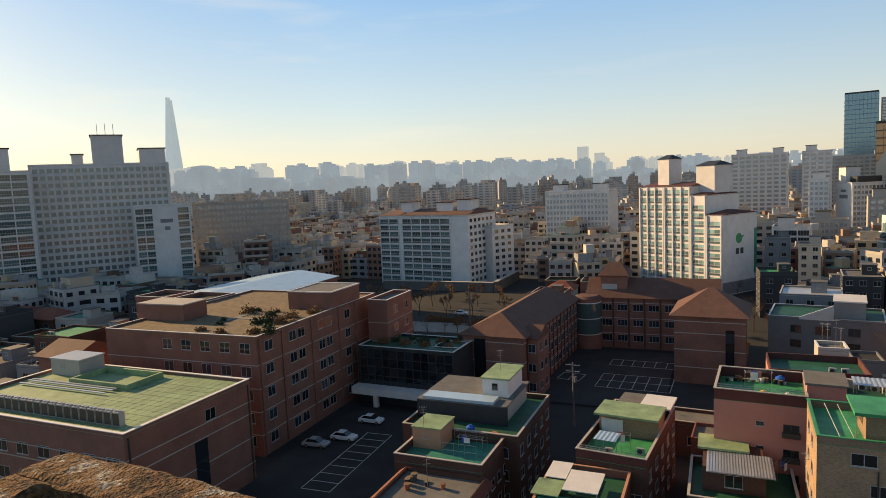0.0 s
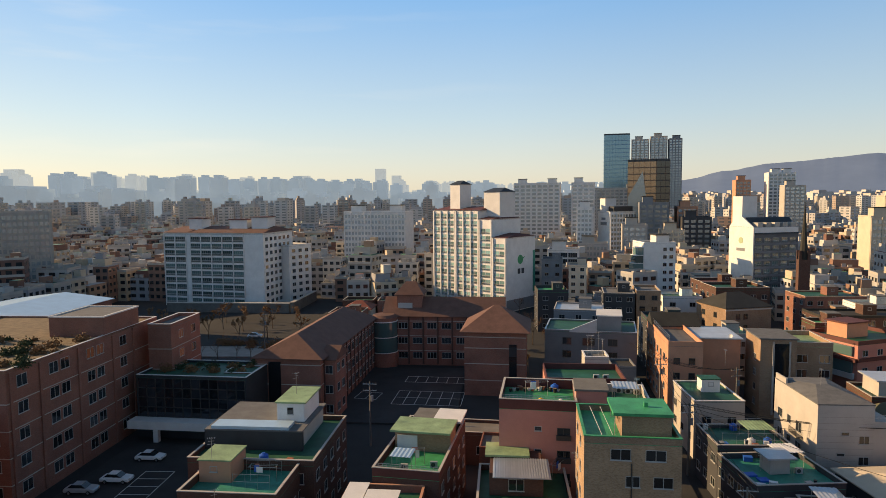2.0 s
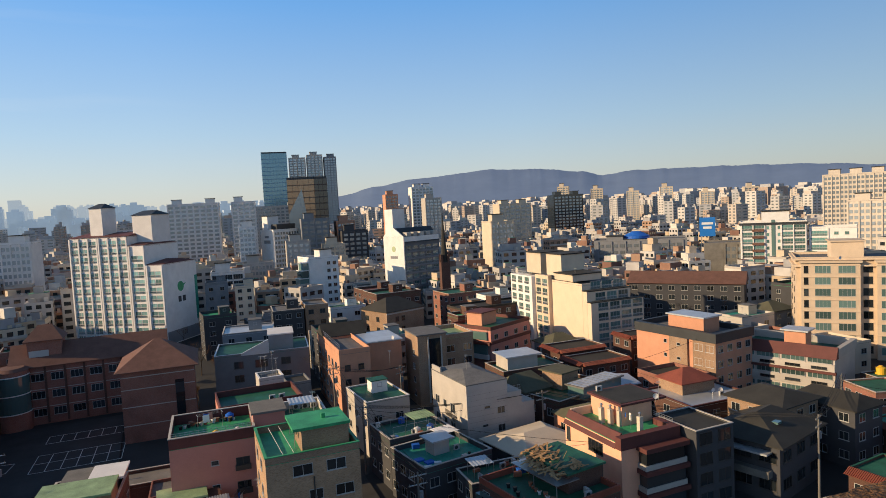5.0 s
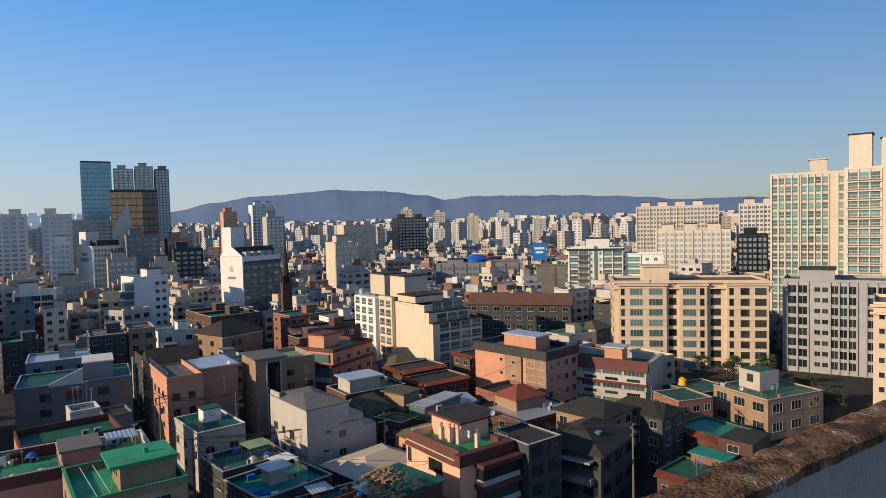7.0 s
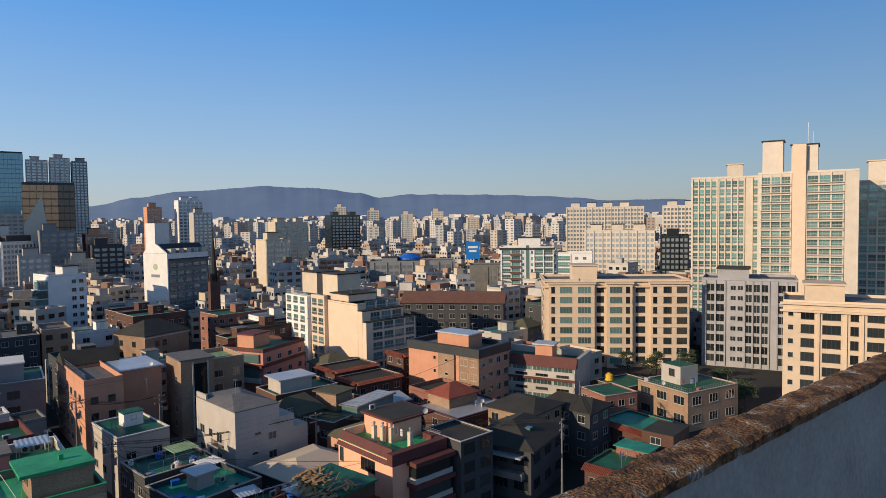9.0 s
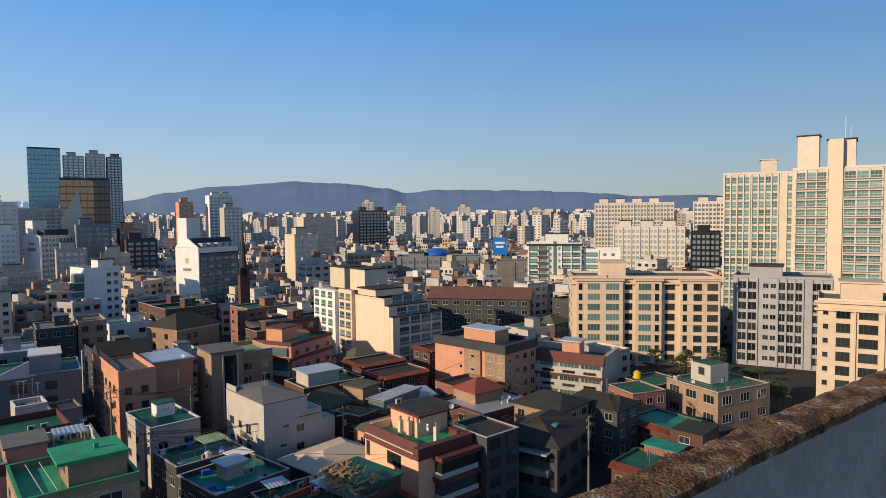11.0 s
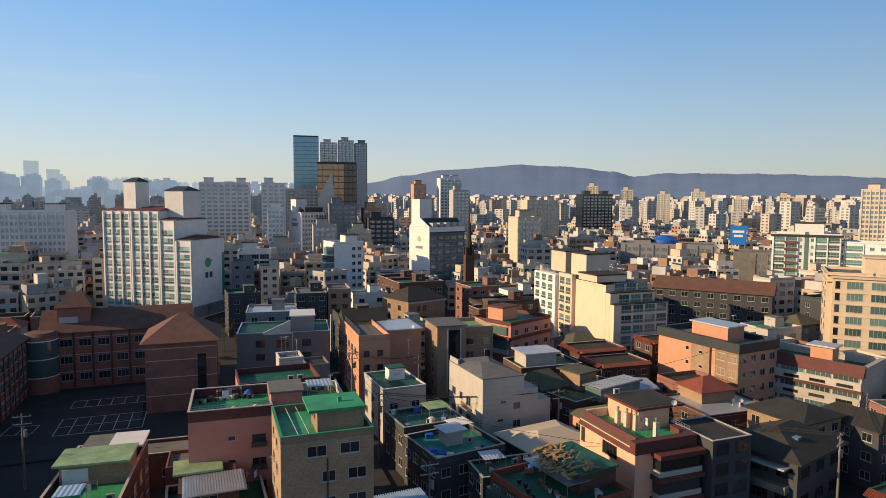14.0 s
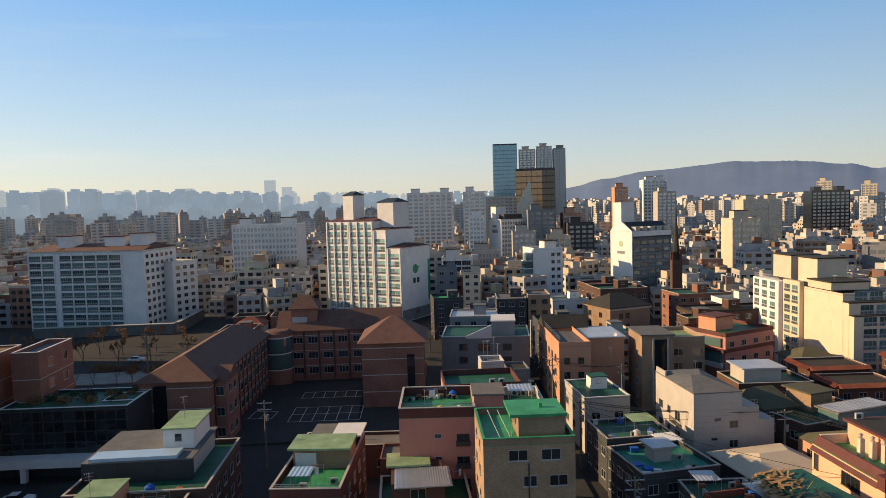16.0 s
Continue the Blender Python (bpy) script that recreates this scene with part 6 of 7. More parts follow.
gs = slab_block("apartment_house", "white house with stepped green glass stair", 53, 246, 12, 13, 8, 8, WHITE, 2.9, sides=(("S", [7.2, 9.6], 1.4, 1.3), ("W", [3.0, 8.0], 1.5, 1.3)), roofs=((6, 4, 11, 10, 3.0),))
for k in range(6):
    o = gs.box("stair_glazing", -6.0 + k * 0.75, 1.0, 5 + k * 3.0, 0.0, 6.0, 8 + k * 3.0, GREENGLASS)
    gs.box("stair_frame", -6.2 + k * 0.75, 0.8, 7.9 + k * 3.0, 0.0, 6.2, 8.2 + k * 3.0, WHITE)
for k in range(6):
    slab_block("apartment_tower", "sunlit pale pink apartment tower far across the city", 520 + k * 26 - (k > 2) * 8, 760 - k * 42, 16, 14, (21, 19, 17, 18, 15, 16)[k], -40, CREAM, 2.85, bays=(("S", 0.5, 15.5, 2),), roofs=((3, 3, 9, 9, 5),), style="plain")
# very tall tapering tower, its mist painted as pale blue base and glow
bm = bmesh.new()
HAZY = mat("tower_with_painted_mist", (0.33, 0.40, 0.46), 0.9, 0.08, 0.01, bump=0)
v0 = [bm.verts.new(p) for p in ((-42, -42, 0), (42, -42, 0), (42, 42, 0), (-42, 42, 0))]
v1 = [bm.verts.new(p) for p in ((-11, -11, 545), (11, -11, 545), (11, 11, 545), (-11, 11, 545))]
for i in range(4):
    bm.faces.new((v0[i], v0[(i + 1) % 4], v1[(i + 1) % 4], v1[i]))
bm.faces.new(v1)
sup = tagged(part("skyscraper", bm, HAZY), "very tall tapering skyscraper, mist put into its pale blue colour", "skyscraper")
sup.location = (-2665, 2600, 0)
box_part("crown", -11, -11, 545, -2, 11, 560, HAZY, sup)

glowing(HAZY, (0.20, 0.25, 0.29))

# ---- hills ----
# distance haze is painted on: blue base colour plus a dim blue emission
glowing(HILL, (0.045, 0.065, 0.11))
bm = bmesh.new()
R_H = 3600.0
RIDGE = ((-6, 0.1), (-12, 0.8), (-15.5, 1.45), (-18.5, 2.1), (-22, 2.6), (-28.5, 3.05), (-32, 2.93), (-36.5, 2.5), (-38.2, 2.0), (-41, 2.3), (-50, 2.1), (-55.7, 1.8), (-58, 1.5), (-62, 1.5), (-76, 0.9))


def ridge_rise(deg):
    """How many degrees the ridge stands over the level of the eye at a bearing."""
    for (a0, e0), (a1, e1) in zip(RIDGE, RIDGE[1:]):
        if a1 <= deg <= a0:
            k = (a0 - deg) / (a0 - a1)
            return e0 + (e1 - e0) * k * k * (3 - 2 * k)
    return 0.0


prev = None
for i in range(421):
    s = i / 420
    az = radians(-6.1 - 69.8 * s)
    hgt = R_H * math.tan(radians(ridge_rise(math.degrees(az))))
    hgt += noise.noise((s * 36, 0, 0)) * 7 + noise.noise((s * 90, 2, 0)) * 2.5
    c = []
    for k, (r, f) in enumerate(((0.80, 0.0), (0.87, 0.3), (0.94, 0.65), (1.0, 1.0), (1.1, 0.6))):
        rr = R_H * r
        c.append(bm.verts.new((-math.sin(az) * rr, math.cos(az) * rr, (hgt + 42) * f + noise.noise((s * 12, k * 3, 5)) * 12 * (f if k < 3 else 0) + (noise.noise((s * 300, 4, 0)) * 2.5 if k == 3 else 0))))
    if prev:
        for k in range(4):
            bm.faces.new((prev[k], c[k], c[k + 1], prev[k + 1]))
    prev = c
for f in bm.faces:
    f.smooth = True
tagged(part("backdrop_hills", bm, HILL), "wooded hills behind the city, distance haze put in as blue colour", "hills", kind="structure")

# low brick sheds by the school gate
gt_ = flat("gatehouse", "low brick gatehouse with flat concrete roof", -9.0, 99, 11, 6, 4.6, BRICK_DARK, CONCRETE, -4, 1, 3, 0, 0.5, PALE, hut=False)
flat("gatehouse", "low brick store with concrete parapet", -3.5, 90.5, 5, 6, 5.6, BRICK_RED, CONCRETE, -4, 2, 1, 0, 0.5, None, hut=False)

# ---- city that fills the ground between ----
def covered(x, y, r):
    for ox, oy, ow, od, rot in OCC:
        a = radians(-rot)
        dx, dy = x - ox, y - oy
        u, v = dx * math.cos(a) - dy * math.sin(a), dx * math.sin(a) + dy * math.cos(a)
        if -r < u < ow + r and -r < v < od + r:
            return True
    return False


KEEP = [(-64, 30, -36, 104), (-37, 112, 0, 158), (-152, 158, -38, 184), (19, 40, 25, 138), (-60, -20, 60, 52), (-22, 92, 0, 114), (100, 40, 140, 62), (70, 40, 96, 58), (130, 136, 158, 166), (127, 47, 168, 86), (86, 60, 100, 80), (26, 100, 46, 116), (-100, 124, -40, 160), (44, 96, 50, 112), (99, 66, 115, 92), (-32, 160, 10, 238), (10, 224, 34, 244), (-150, 184, -64, 250)]
rng = random.Random(5)
walls = [BRICK_DARK, BRICK_RED, BRICK_TAN, PALE, GREY, WHITE, CREAM, ORANGE, DARKGREY, BRICK_DARK, PALE]
decks = [GREEN, DKGREEN, TEAL, GREYDECK, DARKROOF, DKGREEN, GREYDECK, LTGREEN]
kinds = []
for i in range(16):
    w, d, f = rng.uniform(8.5, 12), rng.uniform(8, 11), rng.choice((2, 2, 3, 3, 4))
    wm, dm = walls[i % len(walls)], decks[i % len(decks)]
    words = {"dark_house_brick": "dark brick", "red_school_brick": "red brick", "tan_brick": "tan brick", "pale_stone_render": "pale rendered", "grey_render": "grey rendered", "white_paint": "white painted", "cream_paint": "cream painted", "orange_render": "orange rendered", "dark_grey_render": "dark grey"}[wm.name]
    roofw = {"green_roof_coating": "bright green", "dark_green_roof_coating": "dark green", "teal_roof_coating": "teal", "grey_roof_deck": "grey", "dark_roofing": "dark", "faded_green_roof_coating": "faded green"}[dm.name]
    hipped = i % 4 == 3
    if hipped:
        dm, roofw = (TILE, "red tiled") if i % 8 == 3 else (OLIVE, "olive shingled")
    b = Building("townhouse", f"{words} townhouse with a {roofw} {'hip' if hipped else 'flat'} roof", 0, -4000 - 40 * i, w, d, f * 2.9 + 0.6, 0, wm, None if hipped else dm, 0 if hipped else rng.uniform(0.5, 1.0), PALE if i % 2 else None, far=True, category="house", group="crowded townhouses")
    OCC.pop()
    b.grid("S", 2, f, 1.7, 1.3, 2.9, 1.1)
    b.grid("W", 2, f, 1.5, 1.3, 2.9, 1.1)
    if hipped:
        b.gable(2.3, dm, axis="x", over=0.5, hip=4)
    elif i % 3:
        b.hut(w * 0.55, d * 0.4, w * 0.55 + 3, d * 0.4 + 3.4, 2.4)
    kinds.append((b.ob, w, d, 0 if hipped else f, f))
spots = []
ROOFS = []
used = set()
for i in range(-26, 30):
    for j in range(3, 24):
        x, y = i * 12.6 + rng.uniform(-1.2, 1.2) + (j % 3) * 1.5, j * 12.2 + rng.uniform(-1.2, 1.2)
        r = math.hypot(x, y)
        az = math.degrees(math.atan2(-x, y))
        if not 62 < r < 232 or not -84 < az < 62:
            continue
        if any(a - 4.5 < x < c + 4.5 and b_ - 4.5 < y < d_ + 4.5 for a, b_, c, d_ in KEEP) or covered(x, y, 6.2):
            continue
        spots.append((x, y))
LOW = [k for k, q in enumerate(kinds) if q[4] == 2]
for x, y in spots[:210]:
    pick = random.Random(int(x * 31) * 1009 + int(y * 17))
    k = pick.choice(LOW) if math.hypot(x, y) < 150 else pick.randrange(len(kinds))
    ob, w, d, f, storeys = kinds[k]
    m = pose(x - w / 2, y - d / 2, 0, 0, 0, pick.uniform(-5, 3) + (0 if x > -20 else 2))
    if f and math.hypot(x, y) < 190:
        ROOFS.append((x, y, w, d, f * 2.9 + 0.66))
    if k not in used:
        used.add(k)
        ob.matrix_world = m
    else:
        copy_thing(ob, m)
for k, (ob, w, d, f, storeys) in enumerate(kinds):
    if k not in used:
        for c in list(ob.children_recursive) + [ob]:
            bpy.data.objects.remove(c)

CITYWALL = island("city_wall_paints", [(0.39, 0.37, 0.34), (0.49, 0.47, 0.45), (0.25, 0.14, 0.10), (0.46, 0.36, 0.25), (0.32, 0.32, 0.33), (0.17, 0.09, 0.07), (0.55, 0.53, 0.49), (0.35, 0.22, 0.15), (0.39, 0.38, 0.37), (0.50, 0.42, 0.32)])
CITYROOF = island("city_roof_coatings", [(0.05, 0.17, 0.10), (0.24, 0.24, 0.24), (0.32, 0.31, 0.29), (0.10, 0.10, 0.09), (0.06, 0.20, 0.15), (0.40, 0.40, 0.40), (0.20, 0.10, 0.08), (0.16, 0.16, 0.15)])


# pale low-contrast palette puts the haze into the far houses' own colour
CITYFAR = island("far_city_haze_paints", [(0.44, 0.43, 0.42), (0.50, 0.49, 0.47), (0.39, 0.38, 0.38), (0.47, 0.42, 0.37), (0.35, 0.36, 0.38), (0.52, 0.50, 0.48), (0.37, 0.29, 0.24)])


def city_mass(name, label, ring, seed, paints=CITYWALL, pane=GLASS):
    """Crowded far houses as one mesh: walls, roof slabs, stair heads and panes."""
    rg = random.Random(seed)
    vs, fs, ms = [], [], []

    def block(x, y, a, x0, y0, z0, x1, y1, z1, mi, top):
        ca, sa, k = math.cos(a), math.sin(a), len(vs)
        for px, py, pz in ((x0, y0, z0), (x1, y0, z0), (x1, y1, z0), (x0, y1, z0), (x0, y0, z1), (x1, y0, z1), (x1, y1, z1), (x0, y1, z1)):
            vs.append((x + px * ca - py * sa, y + px * sa + py * ca, pz))
        for q, m in (((0, 1, 5, 4), mi), ((1, 2, 6, 5), mi), ((2, 3, 7, 6), mi), ((3, 0, 4, 7), mi), ((4, 5, 6, 7), top)):
            fs.append(tuple(k + i for i in q))
            ms.append(m)

    for x, y, r in ring(rg):
        a = radians(rg.choice((0, 0, -8, 5, -15, 30)) + rg.uniform(-4, 4))
        far_ = r > 620
        w, d = rg.uniform(8, 13) * (1.25 if far_ else 1), rg.uniform(7, 11) * (1.2 if far_ else 1)
        f = rg.choice((2, 3, 3, 4, 4, 5)) if rg.random() < (0.94 if not far_ else 0.86) else rg.choice((6, 8, 10, 12, 14) if far_ else (6, 6, 7))
        h = f * 2.95 + 0.5
        block(x, y, a, 0, 0, -0.3, w, d, h, 0, 1)
        top = h
        if rg.random() < 0.35:
            top = h + 2.9
            block(x, y, a, w * 0.12, d * 0.3, h, w * rg.uniform(0.6, 0.95), d * 0.98, top, 0, 1)
        elif not far_:
            t = 0.22
            for q in ((0, 0, w, t), (0, d - t, w, d), (0, t, t, d - t), (w - t, t, w, d - t)):
                block(x, y, a, q[0], q[1], h, q[2], q[3], h + 0.85, 3, 3)
        t = rg.uniform(0.15, 0.55)
        if rg.random() < 0.75:
            block(x, y, a, w * t, d * 0.4, top, w * t + 3.0, d * 0.4 + 3.2, top + rg.uniform(2.2, 3.2), 0, 1)
        if not far_:
            for q in range(3):
                u, v_ = rg.uniform(0.5, w - 2), rg.uniform(0.4, d * 0.28)
                block(x, y, a, u, v_, h, u + rg.uniform(0.7, 1.8), v_ + rg.uniform(0.5, 1.3), h + rg.uniform(0.7, 1.5), rg.choice((0, 3)), rg.choice((1, 3)))
        n = 3 if not far_ else 2
        balcony = rg.random() < 0.35
        for k in range(f):
            if balcony and k:
                block(x, y, a, 0.1, -0.7, k * 2.95 + 0.2, w - 0.1, 0.0, k * 2.95 + 1.1, 3, 3)
            for i in range(n):
                ww = w / n * 0.58
                u = w * (i + 0.5) / n - ww / 2
                block(x, y, a, u, -0.06, k * 2.95 + 1.1, u + ww, 0.0, k * 2.95 + 2.5, 2, 2)
                ww = d / n * 0.5
                u = d * (i + 0.5) / n - ww / 2
                if x > 0:
                    block(x, y, a, -0.06, u, k * 2.95 + 1.1, 0.0, u + ww, k * 2.95 + 2.4, 2, 2)
                else:
                    block(x, y, a, w, u, k * 2.95 + 1.1, w + 0.06, u + ww, k * 2.95 + 2.4, 2, 2)
    me = bpy.data.meshes.new(name)
    me.from_pydata(vs, [], fs)
    me.polygons.foreach_set("material_index", ms)
    for m in (paints, CITYROOF, pane, PALE):
        me.materials.append(m)
    me.update()
    return tagged(new(name, me), label, "houses", kind="stuff")


def near_ring(rg):
    for i in range(-62, 66):
        for j in range(0, 58):
            x, y = i * 11.4 + rg.uniform(-1.5, 1.5), j * 11.2 + rg.uniform(-1.5, 1.5)
            r, az = math.hypot(x, y), math.degrees(math.atan2(-x, y))
            if 224 < r < 620 and -84 < az < 66 and not covered(x + 5, y + 5, 8.0) and not (r < 236 and covered(x, y, 12)) and not any(a - 12 < x < c and b_ - 11 < y < d_ for a, b_, c, d_ in KEEP):
                yield x, y, r


def far_ring(rg):
    for i in range(-74, 78):
        for j in range(0, 76):
            x, y = i * 16 + rg.uniform(-3, 3), j * 16 + rg.uniform(-3, 3)
            r, az = math.hypot(x, y), math.degrees(math.atan2(-x, y))
            if 620 < r < 1180 and -84 < az < 66 and not covered(x + 7, y + 7, 11):
                yield x, y, r


city_mass("distant_houses", "dense quarter of low flat-roofed houses beyond the near streets", near_ring, 3)
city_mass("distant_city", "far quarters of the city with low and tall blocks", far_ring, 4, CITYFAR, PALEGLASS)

# skyline blocks; mist put into pale base and glow, paler with distance
MIST = mat("blocks_with_painted_mist", (0.32, 0.37, 0.42), 1.0, 0.12, 0.01, bump=0)
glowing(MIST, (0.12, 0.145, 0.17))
FARMIST = mat("blocks_with_deep_painted_mist", (0.34, 0.38, 0.42), 1.0, 0.08, 0.01, bump=0)
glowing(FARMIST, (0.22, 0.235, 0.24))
rg = random.Random(9)
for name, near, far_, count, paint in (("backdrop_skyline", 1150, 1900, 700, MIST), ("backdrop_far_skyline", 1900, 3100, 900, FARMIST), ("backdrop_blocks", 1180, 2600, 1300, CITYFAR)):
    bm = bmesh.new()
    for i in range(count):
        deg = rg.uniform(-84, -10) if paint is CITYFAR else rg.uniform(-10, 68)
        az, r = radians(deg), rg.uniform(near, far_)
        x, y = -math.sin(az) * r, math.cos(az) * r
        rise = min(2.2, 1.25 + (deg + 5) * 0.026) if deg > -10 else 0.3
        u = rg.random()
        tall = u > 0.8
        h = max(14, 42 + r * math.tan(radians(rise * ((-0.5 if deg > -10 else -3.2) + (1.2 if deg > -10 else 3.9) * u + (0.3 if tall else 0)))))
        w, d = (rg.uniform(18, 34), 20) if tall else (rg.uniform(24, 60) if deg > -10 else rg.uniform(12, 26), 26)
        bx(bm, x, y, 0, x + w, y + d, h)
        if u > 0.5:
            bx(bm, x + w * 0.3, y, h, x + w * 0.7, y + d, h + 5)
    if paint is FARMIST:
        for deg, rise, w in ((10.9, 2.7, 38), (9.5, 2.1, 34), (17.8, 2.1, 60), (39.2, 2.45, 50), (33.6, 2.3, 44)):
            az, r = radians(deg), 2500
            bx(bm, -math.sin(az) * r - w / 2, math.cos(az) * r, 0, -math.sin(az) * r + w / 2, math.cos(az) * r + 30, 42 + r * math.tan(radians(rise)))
    tagged(part(name, bm, paint), "far apartment skyline thinning out towards the horizon, haze put into its colours", "skyline", kind="stuff")


# ---- cars ----
def car(x, y, rot, paint=CARWHITE, words="white saloon car parked in a marked bay"):
    c = new("car")
    c.matrix_world = pose(x, y, 0.012, 0, 0, rot)
    tagged(c, words, "car", "parked cars")
    bm = bmesh.new()
    prism(bm, [(-2.25, 0.3), (2.2, 0.3), (2.25, 0.62), (2.1, 0.82), (1.15, 0.95), (-1.5, 0.98), (-2.2, 0.9), (-2.3, 0.6)], -0.88, 0.88)
    body = part("body", bm, paint, c)
    bev = body.modifiers.new("edge", "BEVEL")
    bev.width, bev.segments = 0.09, 2
    bm = bmesh.new()
    prism(bm, [(-1.75, 0.95), (1.05, 0.93), (0.35, 1.42), (-1.05, 1.44)], -0.74, 0.74)
    cab = part("cabin", bm, GLASS, c)
    box_part("roof", -1.0, -0.70, 1.43, 0.32, 0.70, 1.47, paint, cab)
    for px in (-1.4, 1.4):
        for py in (-0.86, 0.86):
            bm = bmesh.new()
            tube(bm, (px, py - 0.1, 0.31), (px, py + 0.1, 0.31), 0.31, 14)
            w = part("wheel", bm, RUBBER, c)
            bm = bmesh.new()
            tube(bm, (px, py - 0.105, 0.31), (px, py + 0.105, 0.31), 0.19, 10)
            part("rim", bm, STEEL, w)
    for py in (-0.6, 0.6):
        box_part("headlight", 2.16, py - 0.18, 0.62, 2.26, py + 0.18, 0.76, FRAME, c)
        box_part("tail_light", -2.31, py - 0.2, 0.66, -2.24, py + 0.2, 0.8, TILE, c)
    return c


car(-57.8, 88.2, 2)
car(-57.2, 96.4, 2)
car(-60.8, 84.4, 4, METAL, "silver estate car parked against the school wall")
car(-33.5, 100.5, 80, METAL, "silver car standing in the lane")
car(-76, 188, 5)
car(-88, 166, 3, DARKGREY, "dark saloon car on the sunlit road")
car(21.5, 66, 92, METAL, "silver car standing in the narrow lane")
car(24.0, 83, 95, DARKGREY, "dark car standing in the narrow lane")


# ---- roof plant: air conditioners, aerials, dishes ----
bm = bmesh.new()
bx(bm, -0.45, -0.18, 0, 0.45, 0.18, 0.75)
AC_BODY = mesh("body", bm, FRAME)
bm = bmesh.new()
tube(bm, (-0.1, -0.2, 0.38), (-0.1, -0.18, 0.38), 0.28, 14)
AC_FAN = mesh("fan_grille", bm, DARKFRAME)


def ac(x, y, z, rot=0, big=1.0):
    a = part("air_conditioner", AC_BODY, None)
    tagged(a, "white outdoor air conditioner unit with a round fan grille", "air conditioner", "roof air conditioners")
    part("fan_grille", AC_FAN, None, a)
    a.matrix_world = pose(x, y, z, 0, 0, rot) @ Matrix.Diagonal((big, big, big, 1))


bm = bmesh.new()
bx(bm, -0.62, -0.4, 0, 0.62, 0.4, 1.75)
CO_BODY = mesh("condenser", bm, FRAME)
bm = bmesh.new()
bx(bm, -0.55, -0.42, 0.12, 0.55, -0.4, 1.6)
CO_COIL = mesh("coil", bm, DARKFRAME)
bm = bmesh.new()
for q in (-0.3, 0.3):
    tube(bm, (q, 0, 1.75), (q, 0, 1.9), 0.26, 12)
CO_FAN = mesh("fan_ring", bm, STEEL)
for i in range(22):
    o = part("condenser", CO_BODY, None)
    tagged(o, "tall grey roof condenser with dark coil and fan rings", "condenser", "roof condensers")
    o.location = (-96.5 + i * 1.42, 53.0, 14.66)
    part("coil", CO_COIL, None, o)
    part("fan_ring", CO_FAN, None, o)
for x, y, z in ((16, 88.5, 15.06), (17.2, 88.2, 15.06), (38, 84, 6.26), (41, 75.5, 5.86), (-12, 75, 9.06), (-8.5, 76, 9.06), (5.5, 70, 7.66), (100, 96, 13.06), (103, 98, 13.06), (86, 86, 6.66), (88, 81, 6.66), (-31, 92, 9.36), (58, 76, 13.66), (14.5, 100, 13.66), (16, 100, 13.66)):
    ac(x, y, z, rng.uniform(-10, 10))


def aerial(x, y, z, hgt=3.0):
    bm = bmesh.new()
    tube(bm, (0, 0, 0), (0, 0, hgt), 0.03, 5)
    for k, l in ((0.98, 0.5), (0.86, 0.7), (0.74, 0.9)):
        tube(bm, (-l / 2, 0, hgt * k), (l / 2, 0, hgt * k), 0.018, 4)
    for k in range(5):
        tube(bm, (-0.4 + k * 0.2, -0.3, hgt * 0.98), (-0.4 + k * 0.2, 0.3, hgt * 0.98), 0.014, 4)
    a = tagged(part("television_aerial", bm, STEEL), "thin steel television aerial on a roof mast", "aerial", "roof aerials")
    a.matrix_world = pose(x, y, z, 0, 0, rng.uniform(0, 90))


for x, y, z, h in ((-29, 86, 14.8, 3), (-30, 62, 8, 4), (-34, 70, 11.4, 3), (8, 70, 10.9, 3), (14.5, 70, 20.3, 2), (62, 68, 13.7, 2.6), (14.4, 109.4, 14.66, 4.0), (15.3, 111.0, 14.66, 3.6), (16.2, 109.4, 14.66, 4.6), (17.1, 111.0, 14.66, 3.0), (47, 98, 13.4, 3), (63, 140, 11.2, 3.5), (87, 140, 14.5, 3), (128.6, 61.9, 11.1, 3), (100, 95, 16.9, 2.5), (40, 118, 11.4, 3), (66, 116, 7.5, 3), (70, 145, 11, 4), (99, 138, 20.8, 3.4)):
    aerial(x, y, z, h)


def dish(x, y, z):
    bm = bmesh.new()
    rings = []
    for k in range(4):
        r = 0.4 * k / 3
        rings.append([bm.verts.new((r * math.cos(a * math.pi / 6), -0.5 * r * r - 0.02, 0.9 + r * math.sin(a * math.pi / 6))) for a in range(12)])
    for k in range(3):
        for i in range(12):
            bm.faces.new((rings[k][i], rings[k][(i + 1) % 12], rings[k + 1][(i + 1) % 12], rings[k + 1][i]))
    d = tagged(part("satellite_dish", bm, WHITE), "small white satellite dish on a roof post", "satellite dish", "roof dishes")
    d.matrix_world = pose(x, y, z, 0, 0, rng.uniform(-60, 20))
    bm = bmesh.new()
    tube(bm, (0, 0, 0), (0, 0, 0.9), 0.03, 6)
    part("post", bm, STEEL, d)


for x, y, z in ((61, 67.5, 13.66), (87, 82, 6.66), (88.2, 81.4, 6.66), (121.6, 62, 7.3), (66, 114, 7.5), (76, 146, 11.1), (36, 70, 9.0), (45, 130, 13.5), (140.5, 95, 25), (12, 84, 15.7)):
    dish(x, y, z)


